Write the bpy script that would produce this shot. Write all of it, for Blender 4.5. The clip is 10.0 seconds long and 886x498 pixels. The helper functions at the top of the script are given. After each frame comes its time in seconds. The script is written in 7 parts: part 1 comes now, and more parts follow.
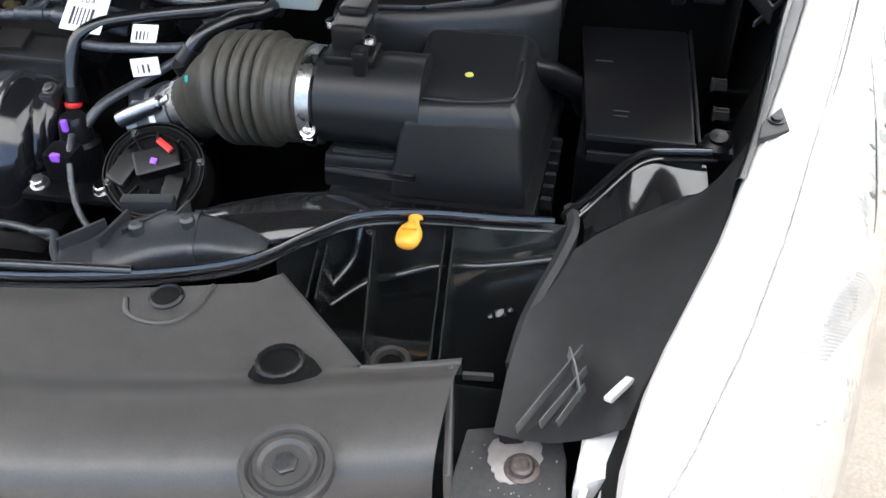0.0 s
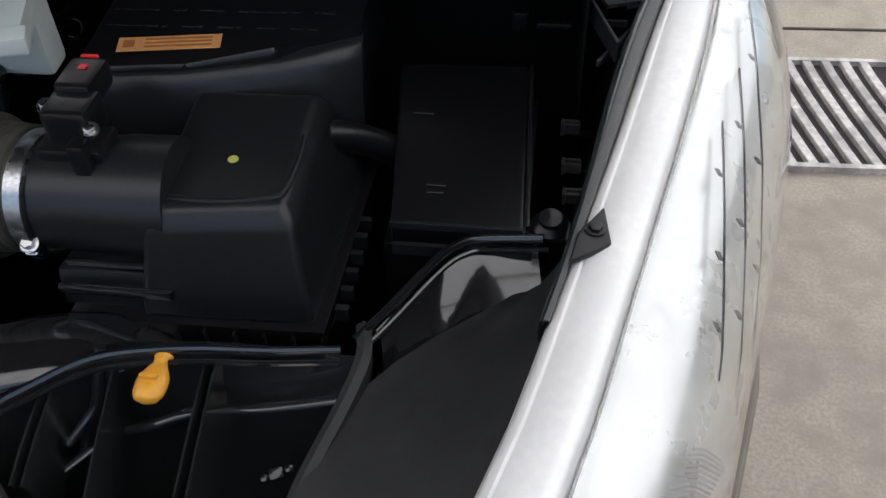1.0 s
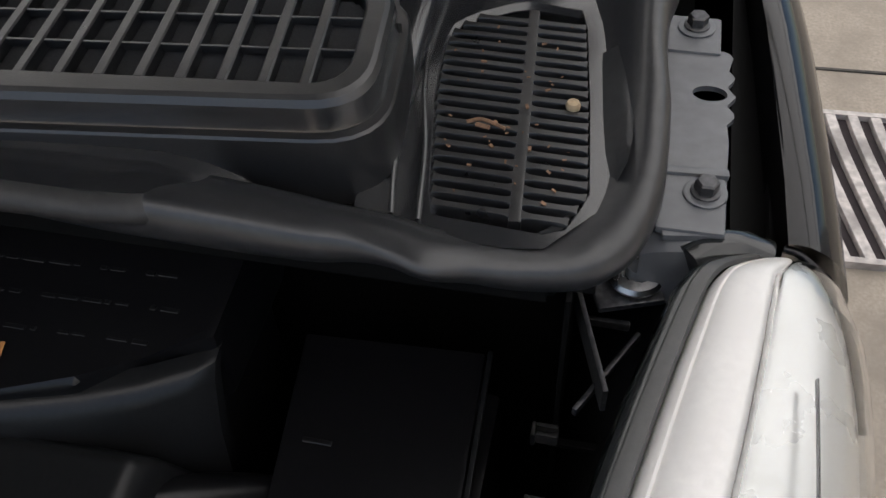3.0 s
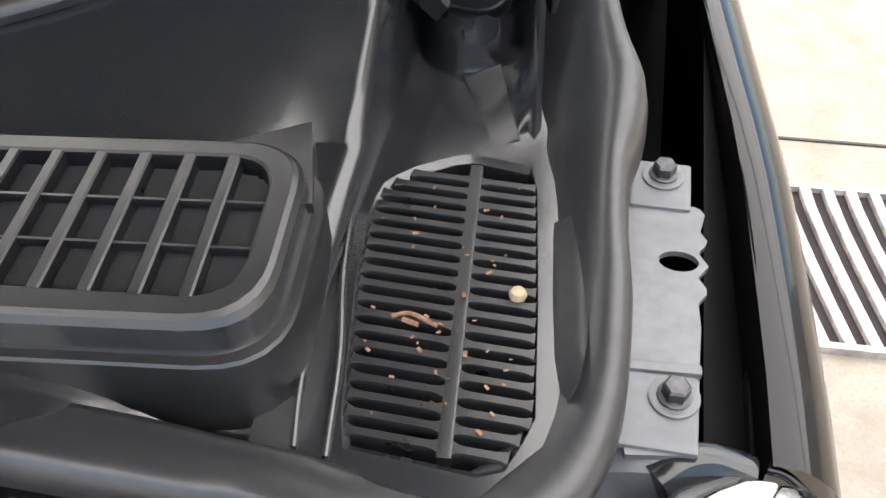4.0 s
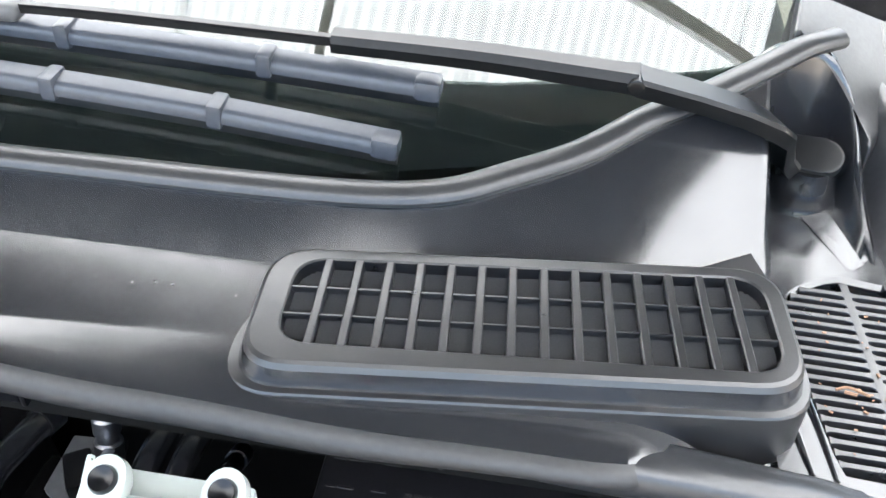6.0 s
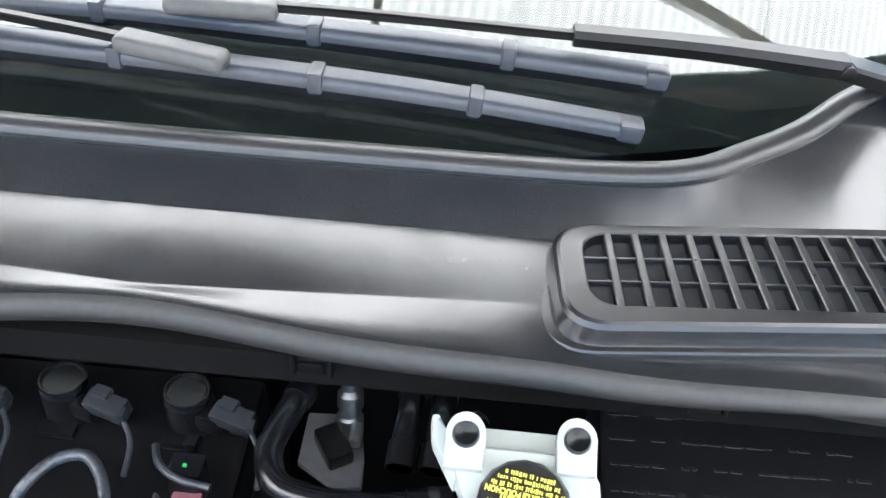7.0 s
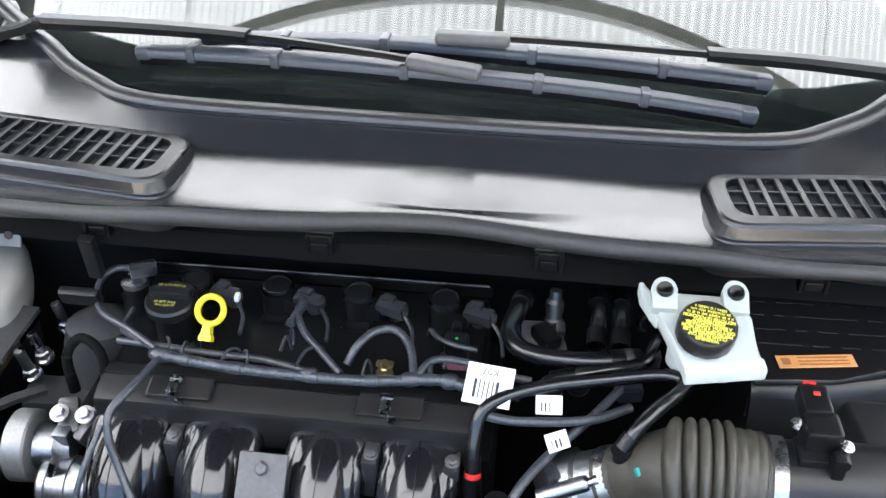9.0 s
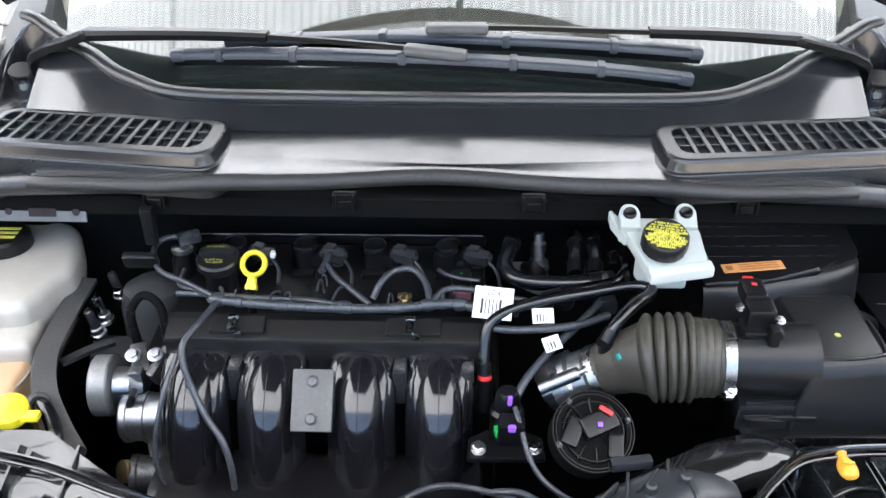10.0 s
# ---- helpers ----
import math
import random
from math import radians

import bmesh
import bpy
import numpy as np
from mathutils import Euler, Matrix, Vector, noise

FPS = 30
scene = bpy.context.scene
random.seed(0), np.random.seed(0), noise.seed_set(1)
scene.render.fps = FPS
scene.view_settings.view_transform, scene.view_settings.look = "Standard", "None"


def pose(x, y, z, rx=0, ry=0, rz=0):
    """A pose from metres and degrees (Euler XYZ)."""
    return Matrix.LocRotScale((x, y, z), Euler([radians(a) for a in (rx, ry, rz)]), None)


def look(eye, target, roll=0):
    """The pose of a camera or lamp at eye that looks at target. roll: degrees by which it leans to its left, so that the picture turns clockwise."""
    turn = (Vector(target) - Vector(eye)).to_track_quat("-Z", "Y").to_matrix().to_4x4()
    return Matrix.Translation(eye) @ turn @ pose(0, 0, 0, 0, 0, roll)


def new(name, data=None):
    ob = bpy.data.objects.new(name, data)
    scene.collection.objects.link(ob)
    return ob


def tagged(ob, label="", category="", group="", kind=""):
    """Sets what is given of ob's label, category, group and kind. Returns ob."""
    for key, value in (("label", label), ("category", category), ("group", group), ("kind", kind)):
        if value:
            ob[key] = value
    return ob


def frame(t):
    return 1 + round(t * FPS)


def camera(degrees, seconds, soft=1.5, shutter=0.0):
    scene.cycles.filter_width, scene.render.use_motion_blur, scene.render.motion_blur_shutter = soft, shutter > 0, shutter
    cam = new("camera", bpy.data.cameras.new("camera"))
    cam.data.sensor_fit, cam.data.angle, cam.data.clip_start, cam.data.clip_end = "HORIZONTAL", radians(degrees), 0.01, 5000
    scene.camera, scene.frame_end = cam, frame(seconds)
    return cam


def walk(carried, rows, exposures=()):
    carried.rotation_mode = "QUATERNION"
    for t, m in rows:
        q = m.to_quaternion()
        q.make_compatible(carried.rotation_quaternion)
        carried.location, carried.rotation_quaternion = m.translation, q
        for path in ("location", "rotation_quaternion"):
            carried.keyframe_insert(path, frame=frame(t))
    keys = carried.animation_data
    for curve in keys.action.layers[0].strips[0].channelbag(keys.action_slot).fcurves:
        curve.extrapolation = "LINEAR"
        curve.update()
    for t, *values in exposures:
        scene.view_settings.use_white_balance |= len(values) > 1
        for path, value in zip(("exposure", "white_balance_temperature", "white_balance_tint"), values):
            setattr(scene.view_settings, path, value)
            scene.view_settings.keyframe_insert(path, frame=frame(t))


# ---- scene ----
cam = camera(51.2, 10.0)
PATH = [
    (0, (0.58, 0.053, 1.427), (0.258, 1.514, 0.1), -1.3),
    (0.5, (0.628, 0.17, 1.421), (0.362, 1.587, 0.034), -1.5),
    (1, (0.668, 0.268, 1.405), (0.454, 1.675, 0.0), -2.2),
    (1.5, (0.676, 0.381, 1.411), (0.4, 1.727, -0.043), -0.5),
    (2, (0.679, 0.475, 1.409), (0.38, 1.795, -0.064), 0.2),
    (2.2, (0.681, 0.51, 1.405), (0.362, 1.814, -0.078), -0.6),
    (3.3, (0.704, 0.672, 1.405), (0.382, 1.956, -0.095), -3.3),
    (3.5, (0.701, 0.698, 1.404), (0.381, 1.988, -0.09), -2.7),
    (4, (0.702, 0.739, 1.401), (0.415, 2.09, -0.047), -1.6),
    (4.5, (0.69, 0.748, 1.417), (0.422, 2.164, 0.03), -0.5),
    (5, (0.649, 0.706, 1.454), (0.308, 2.15, 0.113), -0.4),
    (5.5, (0.559, 0.646, 1.486), (0.263, 2.114, 0.16), 0.2),
    (5.7, (0.519, 0.612, 1.505), (0.224, 2.095, 0.196), 0.3),
    (6.8, (0.256, 0.488, 1.544), (0.228, 2.034, 0.276), 4.1),
    (7, (0.222, 0.48, 1.543), (0.151, 2.013, 0.26), 3.5),
    (7.5, (0.147, 0.438, 1.537), (-0.005, 1.963, 0.252), 0.3),
    (8, (0.092, 0.373, 1.564), (-0.033, 1.929, 0.313), -0.4),
    (8.5, (0.093, 0.246, 1.603), (-0.034, 1.889, 0.469), 0.3),
    (9, (0.086, 0.123, 1.634), (-0.073, 1.754, 0.488), 1.3),
    (9.5, (0.053, 0.005, 1.653), (-0.082, 1.671, 0.555), -0.4),
    (10, (0.039, -0.105, 1.667), (-0.017, 1.57, 0.576), -0.2),
]
for_walk = [(t, look(eye, aim, roll)) for t, eye, aim, roll in PATH]
walk(cam, for_walk, exposures=[(0, 2.32, 6400, 9), (0.5, 1.48, 6400, 9), (1.2, 0.80, 6400, 10), (2.0, 0.42, 6500, 10), (2.2, 0.40, 6500, 10), (3.3, 0.85, 6800, 11), (3.5, 1.05, 6800, 11), (4.0, 2.25, 6800, 11), (4.5, 2.44, 6800, 11), (5.0, 2.74, 6650, 10), (5.5, 3.22, 6330, 8), (7.0, 3.06, 6330, 8), (8.5, 2.80, 6330, 9), (10, 2.54, 6280, 10)])

# ---- light: daylight above a translucent corrugated roof ----
SUN_EL, SUN_AZ = radians(64), radians(200)
world = bpy.data.worlds.new("sky")
scene.world = world
world.use_nodes = True
wn = world.node_tree.nodes
sky = wn.new("ShaderNodeTexSky")
sky.sky_type, sky.sun_disc = "NISHITA", False
sky.sun_elevation, sky.sun_rotation = SUN_EL, SUN_AZ
world.node_tree.links.new(sky.outputs[0], wn["Background"].inputs[0])
wn["Background"].inputs[1].default_value = 0.09
sun_data = bpy.data.lights.new("sun", "SUN")
sun_data.energy, sun_data.angle, sun_data.color = 5.0, radians(0.6), (1.0, 0.96, 0.9)
sun = new("sun", sun_data)
sun_dir = Vector((math.sin(SUN_AZ) * math.cos(SUN_EL), math.cos(SUN_AZ) * math.cos(SUN_EL), math.sin(SUN_EL)))
sun.matrix_world = look(sun_dir * 20, (0, 0, 0))


# ---- materials ----
def mat(name, base, rough=0.5, metal=0.0, grain=(0.0, 200), bump=(0.0, 300), stain=0.0, coat=0.0, ior=1.5, dust=0.0, spec_rough=0.0):
    """grain: strength and scale of the fine colour noise; stain: strength of broad blotches; dust: pale film on upward faces."""
    m = bpy.data.materials.new(name)
    m.use_nodes = True
    nt = m.node_tree
    N, L = nt.nodes, nt.links
    b = N["Principled BSDF"]
    b.inputs["Roughness"].default_value, b.inputs["Metallic"].default_value = rough, metal
    b.inputs["IOR"].default_value, b.inputs["Coat Weight"].default_value = ior, coat
    b.inputs["Coat Roughness"].default_value = 0.04
    geo = N.new("ShaderNodeNewGeometry")
    col = None

    def mix(fac, a, c, kind="MIX"):
        n = N.new("ShaderNodeMix")
        n.data_type, n.blend_type = "RGBA", kind
        for sock, v in ((0, fac), (6, a), (7, c)):
            if hasattr(v, "is_linked"):
                L.new(v, n.inputs[sock])
            else:
                n.inputs[sock].default_value = v
        return n.outputs[2]

    def noise_tex(scale, detail=3.0):
        n = N.new("ShaderNodeTexNoise")
        n.inputs["Scale"].default_value, n.inputs["Detail"].default_value = scale, detail
        L.new(geo.outputs["Position"], n.inputs["Vector"])
        return n.outputs[0]

    def ramp(src, lo, hi, a=0.0, c=1.0):
        n = N.new("ShaderNodeMapRange")
        n.inputs[1].default_value, n.inputs[2].default_value = lo, hi
        n.inputs[3].default_value, n.inputs[4].default_value = a, c
        L.new(src, n.inputs[0])
        return n.outputs[0]

    c4 = (*base, 1)
    col = c4
    if grain[0]:
        g = ramp(noise_tex(grain[1]), 0.3, 0.7)
        col = mix(g, tuple(v * (1 - grain[0]) for v in base) + (1,), tuple(min(1, v * (1 + grain[0])) for v in base) + (1,))
    broad = ramp(noise_tex(14.0, 4.0), 0.42, 0.68)
    if stain:
        col = mix(broad, col, tuple(v * (1 - stain) for v in base) + (1,))
    if dust:
        sep = N.new("ShaderNodeSeparateXYZ")
        L.new(geo.outputs["Normal"], sep.inputs[0])
        up = ramp(sep.outputs[2], 0.2, 1.0)
        mul = N.new("ShaderNodeMath")
        mul.operation = "MULTIPLY"
        L.new(up, mul.inputs[0])
        L.new(ramp(noise_tex(60.0, 6.0), 0.3, 0.75, dust * 0.3, dust), mul.inputs[1])
        col = mix(mul.outputs[0], col, (0.30, 0.27, 0.23, 1))
    if hasattr(col, "is_linked"):
        L.new(col, b.inputs["Base Color"])
    else:
        b.inputs["Base Color"].default_value = col
    if spec_rough:
        L.new(ramp(noise_tex(35.0, 5.0), 0.3, 0.7, max(0.02, rough - spec_rough), min(1, rough + spec_rough)), b.inputs["Roughness"])
    if bump[0]:
        n = N.new("ShaderNodeBump")
        n.inputs["Strength"].default_value, n.inputs["Distance"].default_value = bump[0], 0.0006
        L.new(noise_tex(bump[1], 2.0), n.inputs["Height"])
        L.new(n.outputs[0], b.inputs["Normal"])
    return m


M_COWL = mat("cowl plastic", (0.017, 0.018, 0.0205), 0.17, grain=(0.2, 500), bump=(0.05, 1500), dust=0.02, ior=1.8, spec_rough=0.03)
M_VENT = mat("vent plastic", (0.011, 0.0115, 0.013), 0.32, grain=(0.2, 500), bump=(0.2, 1300), dust=0.045, ior=1.7, spec_rough=0.05)
M_FILTER = mat("filter paper", (0.055, 0.056, 0.058), 0.8, grain=(0.15, 900))
M_RUBBER = mat("rubber seal", (0.027, 0.0272, 0.028), 0.36, grain=(0.2, 200), bump=(0.15, 700), dust=0.04, ior=1.6)
M_ROLL = mat("satin rubber roll", (0.024, 0.0245, 0.0265), 0.36, grain=(0.2, 200), bump=(0.06, 900), dust=0.006, ior=1.62, spec_rough=0.02)
M_LIP = mat("soft rubber lip", (0.022, 0.0222, 0.023), 0.52, grain=(0.2, 200), bump=(0.1, 900), dust=0.03, ior=1.5)
M_SHIELD = mat("matt rubber sheet", (0.017, 0.017, 0.018), 0.55, grain=(0.25, 60), bump=(0.25, 500), stain=0.3, ior=1.45)
M_PLASTIC = mat("black plastic", (0.005, 0.005, 0.006), 0.30, grain=(0.2, 400), bump=(0.03, 1200), dust=0.003, spec_rough=0.025, ior=1.39)
M_PLASTIC2 = mat("dark grey plastic", (0.009, 0.0095, 0.0105), 0.34, grain=(0.2, 400), bump=(0.03, 1200), dust=0.004, spec_rough=0.025, ior=1.40)
M_GLOSS = mat("gloss black plastic", (0.008, 0.008, 0.009), 0.13, grain=(0.2, 300), bump=(0.12, 60), dust=0.012, spec_rough=0.05, ior=1.55, coat=0.8)
M_RUNNER = mat("moulded gloss plastic", (0.008, 0.008, 0.010), 0.15, grain=(0.2, 300), bump=(0.04, 200), dust=0.006, spec_rough=0.04, ior=1.5, coat=0.5)
M_LINER = mat("shiny black liner", (0.014, 0.0155, 0.016), 0.12, grain=(0.2, 300), bump=(0.25, 90), ior=1.6, spec_rough=0.03)
# near-black; besides felt it stands for shade in gaps, bores and depths
M_BLACK = mat("black felt and shade black", (0.003, 0.003, 0.003), 0.85, grain=(0.3, 900), bump=(0.3, 900), dust=0.001, ior=1.25)
M_HOSE = mat("ribbed rubber", (0.038, 0.035, 0.027), 0.5, grain=(0.25, 150), bump=(0.2, 500), stain=0.3, dust=0.06)
M_CABLE = mat("taped cable", (0.036, 0.041, 0.050), 0.38, grain=(0.4, 260), bump=(0.55, 320), dust=0.010, ior=1.58)
M_TUBE = mat("rubber tube", (0.006, 0.0065, 0.008), 0.22, grain=(0.2, 200), bump=(0.1, 500), dust=0.006, ior=1.6)
M_ALU = mat("cast aluminium", (0.40, 0.41, 0.43), 0.36, 1.0, grain=(0.2, 300), bump=(0.5, 600), stain=0.3, spec_rough=0.08)
M_STEEL = mat("zinc steel", (0.46, 0.46, 0.47), 0.28, 1.0, grain=(0.2, 300), bump=(0.2, 500), stain=0.25, spec_rough=0.08)
M_DSTEEL = mat("dark steel", (0.10, 0.10, 0.105), 0.42, 0.8, grain=(0.3, 300), bump=(0.4, 400), stain=0.4)
M_PRIMER = mat("grey sealed sheet metal", (0.13, 0.134, 0.142), 0.38, 0.15, grain=(0.12, 120), bump=(0.3, 90), stain=0.25, ior=1.55)
M_BRKT = mat("dull grey steel plate", (0.085, 0.084, 0.084), 0.40, 0.3, grain=(0.15, 200), bump=(0.3, 300), stain=0.25)
M_PAINT = mat("black car paint", (0.003, 0.003, 0.004), 0.08, 0.0, grain=(0.2, 800), ior=1.42)
M_COVER = mat("grained grey plastic", (0.030, 0.029, 0.029), 0.42, grain=(0.18, 700), bump=(0.3, 1400), dust=0.06, ior=1.6)
M_LAMPHOUSE = mat("satin silver moulding", (0.75, 0.735, 0.715), 0.40, 0.2, grain=(0.05, 200), stain=0.06, spec_rough=0.05)
M_STRIP = mat("satin grey plastic", (0.075, 0.075, 0.074), 0.42, grain=(0.1, 300), bump=(0.1, 600), stain=0.1)
M_STRIPD = mat("satin dark casting", (0.045, 0.046, 0.048), 0.34, grain=(0.15, 200), bump=(0.1, 500), stain=0.2)
M_PULLEY = mat("brushed grey steel", (0.26, 0.26, 0.26), 0.42, 0.6, grain=(0.2, 300), bump=(0.2, 500), stain=0.3)
M_CHROME = mat("bright lamp reflector", (0.90, 0.90, 0.88), 0.30, 0.45, grain=(0.03, 200), stain=0.05, spec_rough=0.06)
M_WHITE = mat("white moulded plastic", (0.44, 0.48, 0.46), 0.32, grain=(0.03, 100), stain=0.05, ior=1.45)
M_TANK = mat("milky tank plastic", (0.42, 0.40, 0.36), 0.36, grain=(0.03, 100), stain=0.12)
M_COOLANT = mat("coolant behind milky plastic", (0.60, 0.40, 0.24), 0.38, grain=(0.05, 60), stain=0.1)
M_YELLOW = mat("yellow plastic", (0.80, 0.66, 0.02), 0.35, grain=(0.05, 200))
M_AMBER = mat("amber plastic", (0.70, 0.32, 0.03), 0.42, grain=(0.12, 200), stain=0.2)
M_ORANGE = mat("orange label", (0.50, 0.23, 0.08), 0.5, grain=(0.1, 300))
M_LABEL = mat("white label", (0.78, 0.78, 0.78), 0.45, grain=(0.03, 200))
M_INK = mat("label ink", (0.02, 0.02, 0.025), 0.6)
M_YINK = mat("yellow print", (0.58, 0.55, 0.08), 0.5, grain=(0.15, 900))
M_YDOT = mat("yellow paint dab", (0.45, 0.43, 0.10), 0.5, grain=(0.2, 600))
M_DINK = mat("raised lettering", (0.007, 0.007, 0.008), 0.35)
M_OINK = mat("brown print", (0.25, 0.10, 0.03), 0.6)
M_RED = mat("red plastic", (0.55, 0.02, 0.02), 0.4)
M_PURPLE = mat("violet mark", (0.30, 0.10, 0.70), 0.4)
M_GREEN = mat("green mark", (0.02, 0.40, 0.08), 0.4)
M_TEAL = mat("teal clip", (0.02, 0.28, 0.27), 0.4)
M_PINK = mat("dusty pink plug", (0.25, 0.10, 0.13), 0.5)
M_BLUEGREY = mat("blue grey connector", (0.022, 0.024, 0.028), 0.36, grain=(0.2, 300), bump=(0.1, 500), dust=0.006)
M_BRASS = mat("brass", (0.36, 0.29, 0.15), 0.42, 0.9, stain=0.4)
M_RAIL = mat("dull grey brown plastic", (0.011, 0.0105, 0.011), 0.34, grain=(0.2, 300), bump=(0.2, 500), dust=0.02, ior=1.5)
M_OLIVE = mat("worn olive print", (0.17, 0.16, 0.04), 0.6, grain=(0.5, 700))
M_LEAF = mat("dry plant litter", (0.22, 0.125, 0.075), 0.8, grain=(0.5, 300))
M_SEED = mat("seed husk", (0.40, 0.30, 0.19), 0.7, grain=(0.2, 300))
M_OLD = mat("rusty zinc", (0.20, 0.165, 0.15), 0.45, 0.5, grain=(0.3, 300), bump=(0.4, 400), stain=0.5)
M_CONCRETE = mat("worn concrete", (0.33, 0.285, 0.235), 0.85, grain=(0.16, 160), bump=(0.6, 220), stain=0.22)
M_WALL = mat("rendered wall", (0.42, 0.41, 0.395), 0.85, grain=(0.12, 40), bump=(0.5, 120), stain=0.25)
M_WORN = mat("worn grey plastic", (0.10, 0.099, 0.098), 0.5, grain=(0.1, 120), bump=(0.1, 500))
M_JOINT = mat("concrete joint", (0.06, 0.055, 0.05), 0.9, grain=(0.3, 100))
M_GALV = mat("worn steel bar", (0.50, 0.46, 0.44), 0.45, 0.3, grain=(0.3, 60), stain=0.5, bump=(0.4, 120))
# dark colour that stands for shade in the grate pit, slots and holes
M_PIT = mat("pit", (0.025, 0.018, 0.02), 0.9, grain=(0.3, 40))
M_DASH = mat("dashboard foam", (0.012, 0.012, 0.012), 0.75, grain=(0.2, 300))
M_BLADE = mat("wiper blade rubber", (0.054, 0.060, 0.072), 0.36, grain=(0.1, 200), dust=0.010, ior=1.5)
M_ARM = mat("wiper arm enamel", (0.005, 0.0055, 0.006), 0.30, grain=(0.2, 300), dust=0.003, ior=1.34)
M_STEELPOST = mat("painted steel", (0.55, 0.56, 0.55), 0.5, 0.2, grain=(0.1, 40), stain=0.2)


def glass(name, tint, ior=1.5, rough=0.0):
    m = bpy.data.materials.new(name)
    m.use_nodes = True
    b = m.node_tree.nodes["Principled BSDF"]
    b.inputs["Base Color"].default_value = (*tint, 1)
    b.inputs["Transmission Weight"].default_value, b.inputs["Roughness"].default_value = 1.0, rough
    b.inputs["IOR"].default_value = ior
    return m


M_GLASS = glass("green tinted laminated glass", (0.26, 0.31, 0.285), 1.76)
M_LENS = glass("clear lamp lens", (0.97, 0.98, 0.98), 1.5)


def roof_sheet():
    m = bpy.data.materials.new("translucent roof sheet")
    m.use_nodes = True
    nt = m.node_tree
    N, L = nt.nodes, nt.links
    N.remove(N["Principled BSDF"])
    tr, di, mx = N.new("ShaderNodeBsdfTranslucent"), N.new("ShaderNodeBsdfDiffuse"), N.new("ShaderNodeMixShader")
    geo, nz, rp = N.new("ShaderNodeNewGeometry"), N.new("ShaderNodeTexNoise"), N.new("ShaderNodeMapRange")
    nz.inputs["Scale"].default_value = 1.1
    L.new(geo.outputs["Position"], nz.inputs["Vector"])
    L.new(nz.outputs[0], rp.inputs[0])
    rp.inputs[3].default_value, rp.inputs[4].default_value = 0.80, 0.95
    cb = N.new("ShaderNodeCombineColor")
    for i in range(3):
        L.new(rp.outputs[0], cb.inputs[i])
    L.new(cb.outputs[0], tr.inputs[0])
    di.inputs[0].default_value = (0.8, 0.8, 0.78, 1)
    mx.inputs[0].default_value = 0.2
    L.new(tr.outputs[0], mx.inputs[1])
    L.new(di.outputs[0], mx.inputs[2])
    L.new(mx.outputs[0], N["Material Output"].inputs[0])
    return m


M_ROOF = roof_sheet()

# ---- mesh helpers ----
ORIGIN = {}


def finish(bm, material, name, origin, angle=38):
    bmesh.ops.remove_doubles(bm, verts=bm.verts, dist=1e-6)
    bmesh.ops.recalc_face_normals(bm, faces=bm.faces)
    me = bpy.data.meshes.new(name)
    bmesh.ops.translate(bm, verts=bm.verts, vec=-Vector(origin))
    bm.to_mesh(me)
    bm.free()
    for p in me.polygons:
        p.use_smooth = True
    me.set_sharp_from_angle(angle=radians(angle))
    me.materials.append(material)
    return me


def thing(name, at, label, category, group="", kind=""):
    ob = new(name)
    ob.location = at
    ob.empty_display_size = 0.02
    ORIGIN[ob] = Vector(at)
    return tagged(ob, label, category, group, kind)


def flat_faces(ob):
    """Keeps large faces flat beside their bevels."""
    if len(ob.data.polygons) > 6:
        w = ob.modifiers.new("normals", "WEIGHTED_NORMAL")
        w.keep_sharp, w.weight = True, 80


def part(name, bm, material, parent, label="", angle=38):
    """One mesh under a thing or a part; bm is in world metres."""
    at = ORIGIN[parent]
    ob = new(name, finish(bm, material, name, at, angle))
    if name not in ("slat", "bar", "wire", "flute"):
        flat_faces(ob)
    ob.parent = parent
    ORIGIN[ob] = at
    if label:
        tagged(ob, label)
    return ob


def single(name, bm, material, label, category, group="", kind="", angle=38):
    vs = [v.co for v in bm.verts]
    at = Vector((sum(v.x for v in vs) / len(vs), sum(v.y for v in vs) / len(vs), min(v.z for v in vs)))
    ob = new(name, finish(bm, material, name, at, angle))
    flat_faces(ob)
    ob.location = at
    ORIGIN[ob] = at
    return tagged(ob, label, category, group, kind)


def merge(*bms):
    out = bmesh.new()
    for b in bms:
        me = bpy.data.meshes.new("tmp")
        b.to_mesh(me)
        b.free()
        out.from_mesh(me)
        bpy.data.meshes.remove(me)
    return out


def moved(bm, m):
    bmesh.ops.transform(bm, matrix=m, verts=bm.verts)
    return bm


def rbox(c, s, bevel=0.003, m=None, seg=2):
    bm = bmesh.new()
    bmesh.ops.create_cube(bm, size=1.0)
    bmesh.ops.scale(bm, vec=s, verts=bm.verts)
    bevel = min(bevel, min(s) * 0.45)
    if bevel > 0:
        bmesh.ops.bevel(bm, geom=bm.edges[:], offset=bevel, segments=seg, profile=0.6, affect="EDGES")
    moved(bm, Matrix.Translation(c) @ (m or Matrix()))
    return bm


def loft(rings, closed=True, caps=True):
    bm = bmesh.new()
    rows = [[bm.verts.new(p) for p in ring] for ring in rings]
    n = len(rows[0])
    for a, b in zip(rows, rows[1:]):
        for i in range(n if closed else n - 1):
            j = (i + 1) % n
            if len({a[i].co[:], a[j].co[:], b[j].co[:], b[i].co[:]}) > 2:
                bm.faces.new((a[i], a[j], b[j], b[i]))
    if caps and closed:
        bm.faces.new(rows[0][::-1])
        bm.faces.new(rows[-1])
    return bm


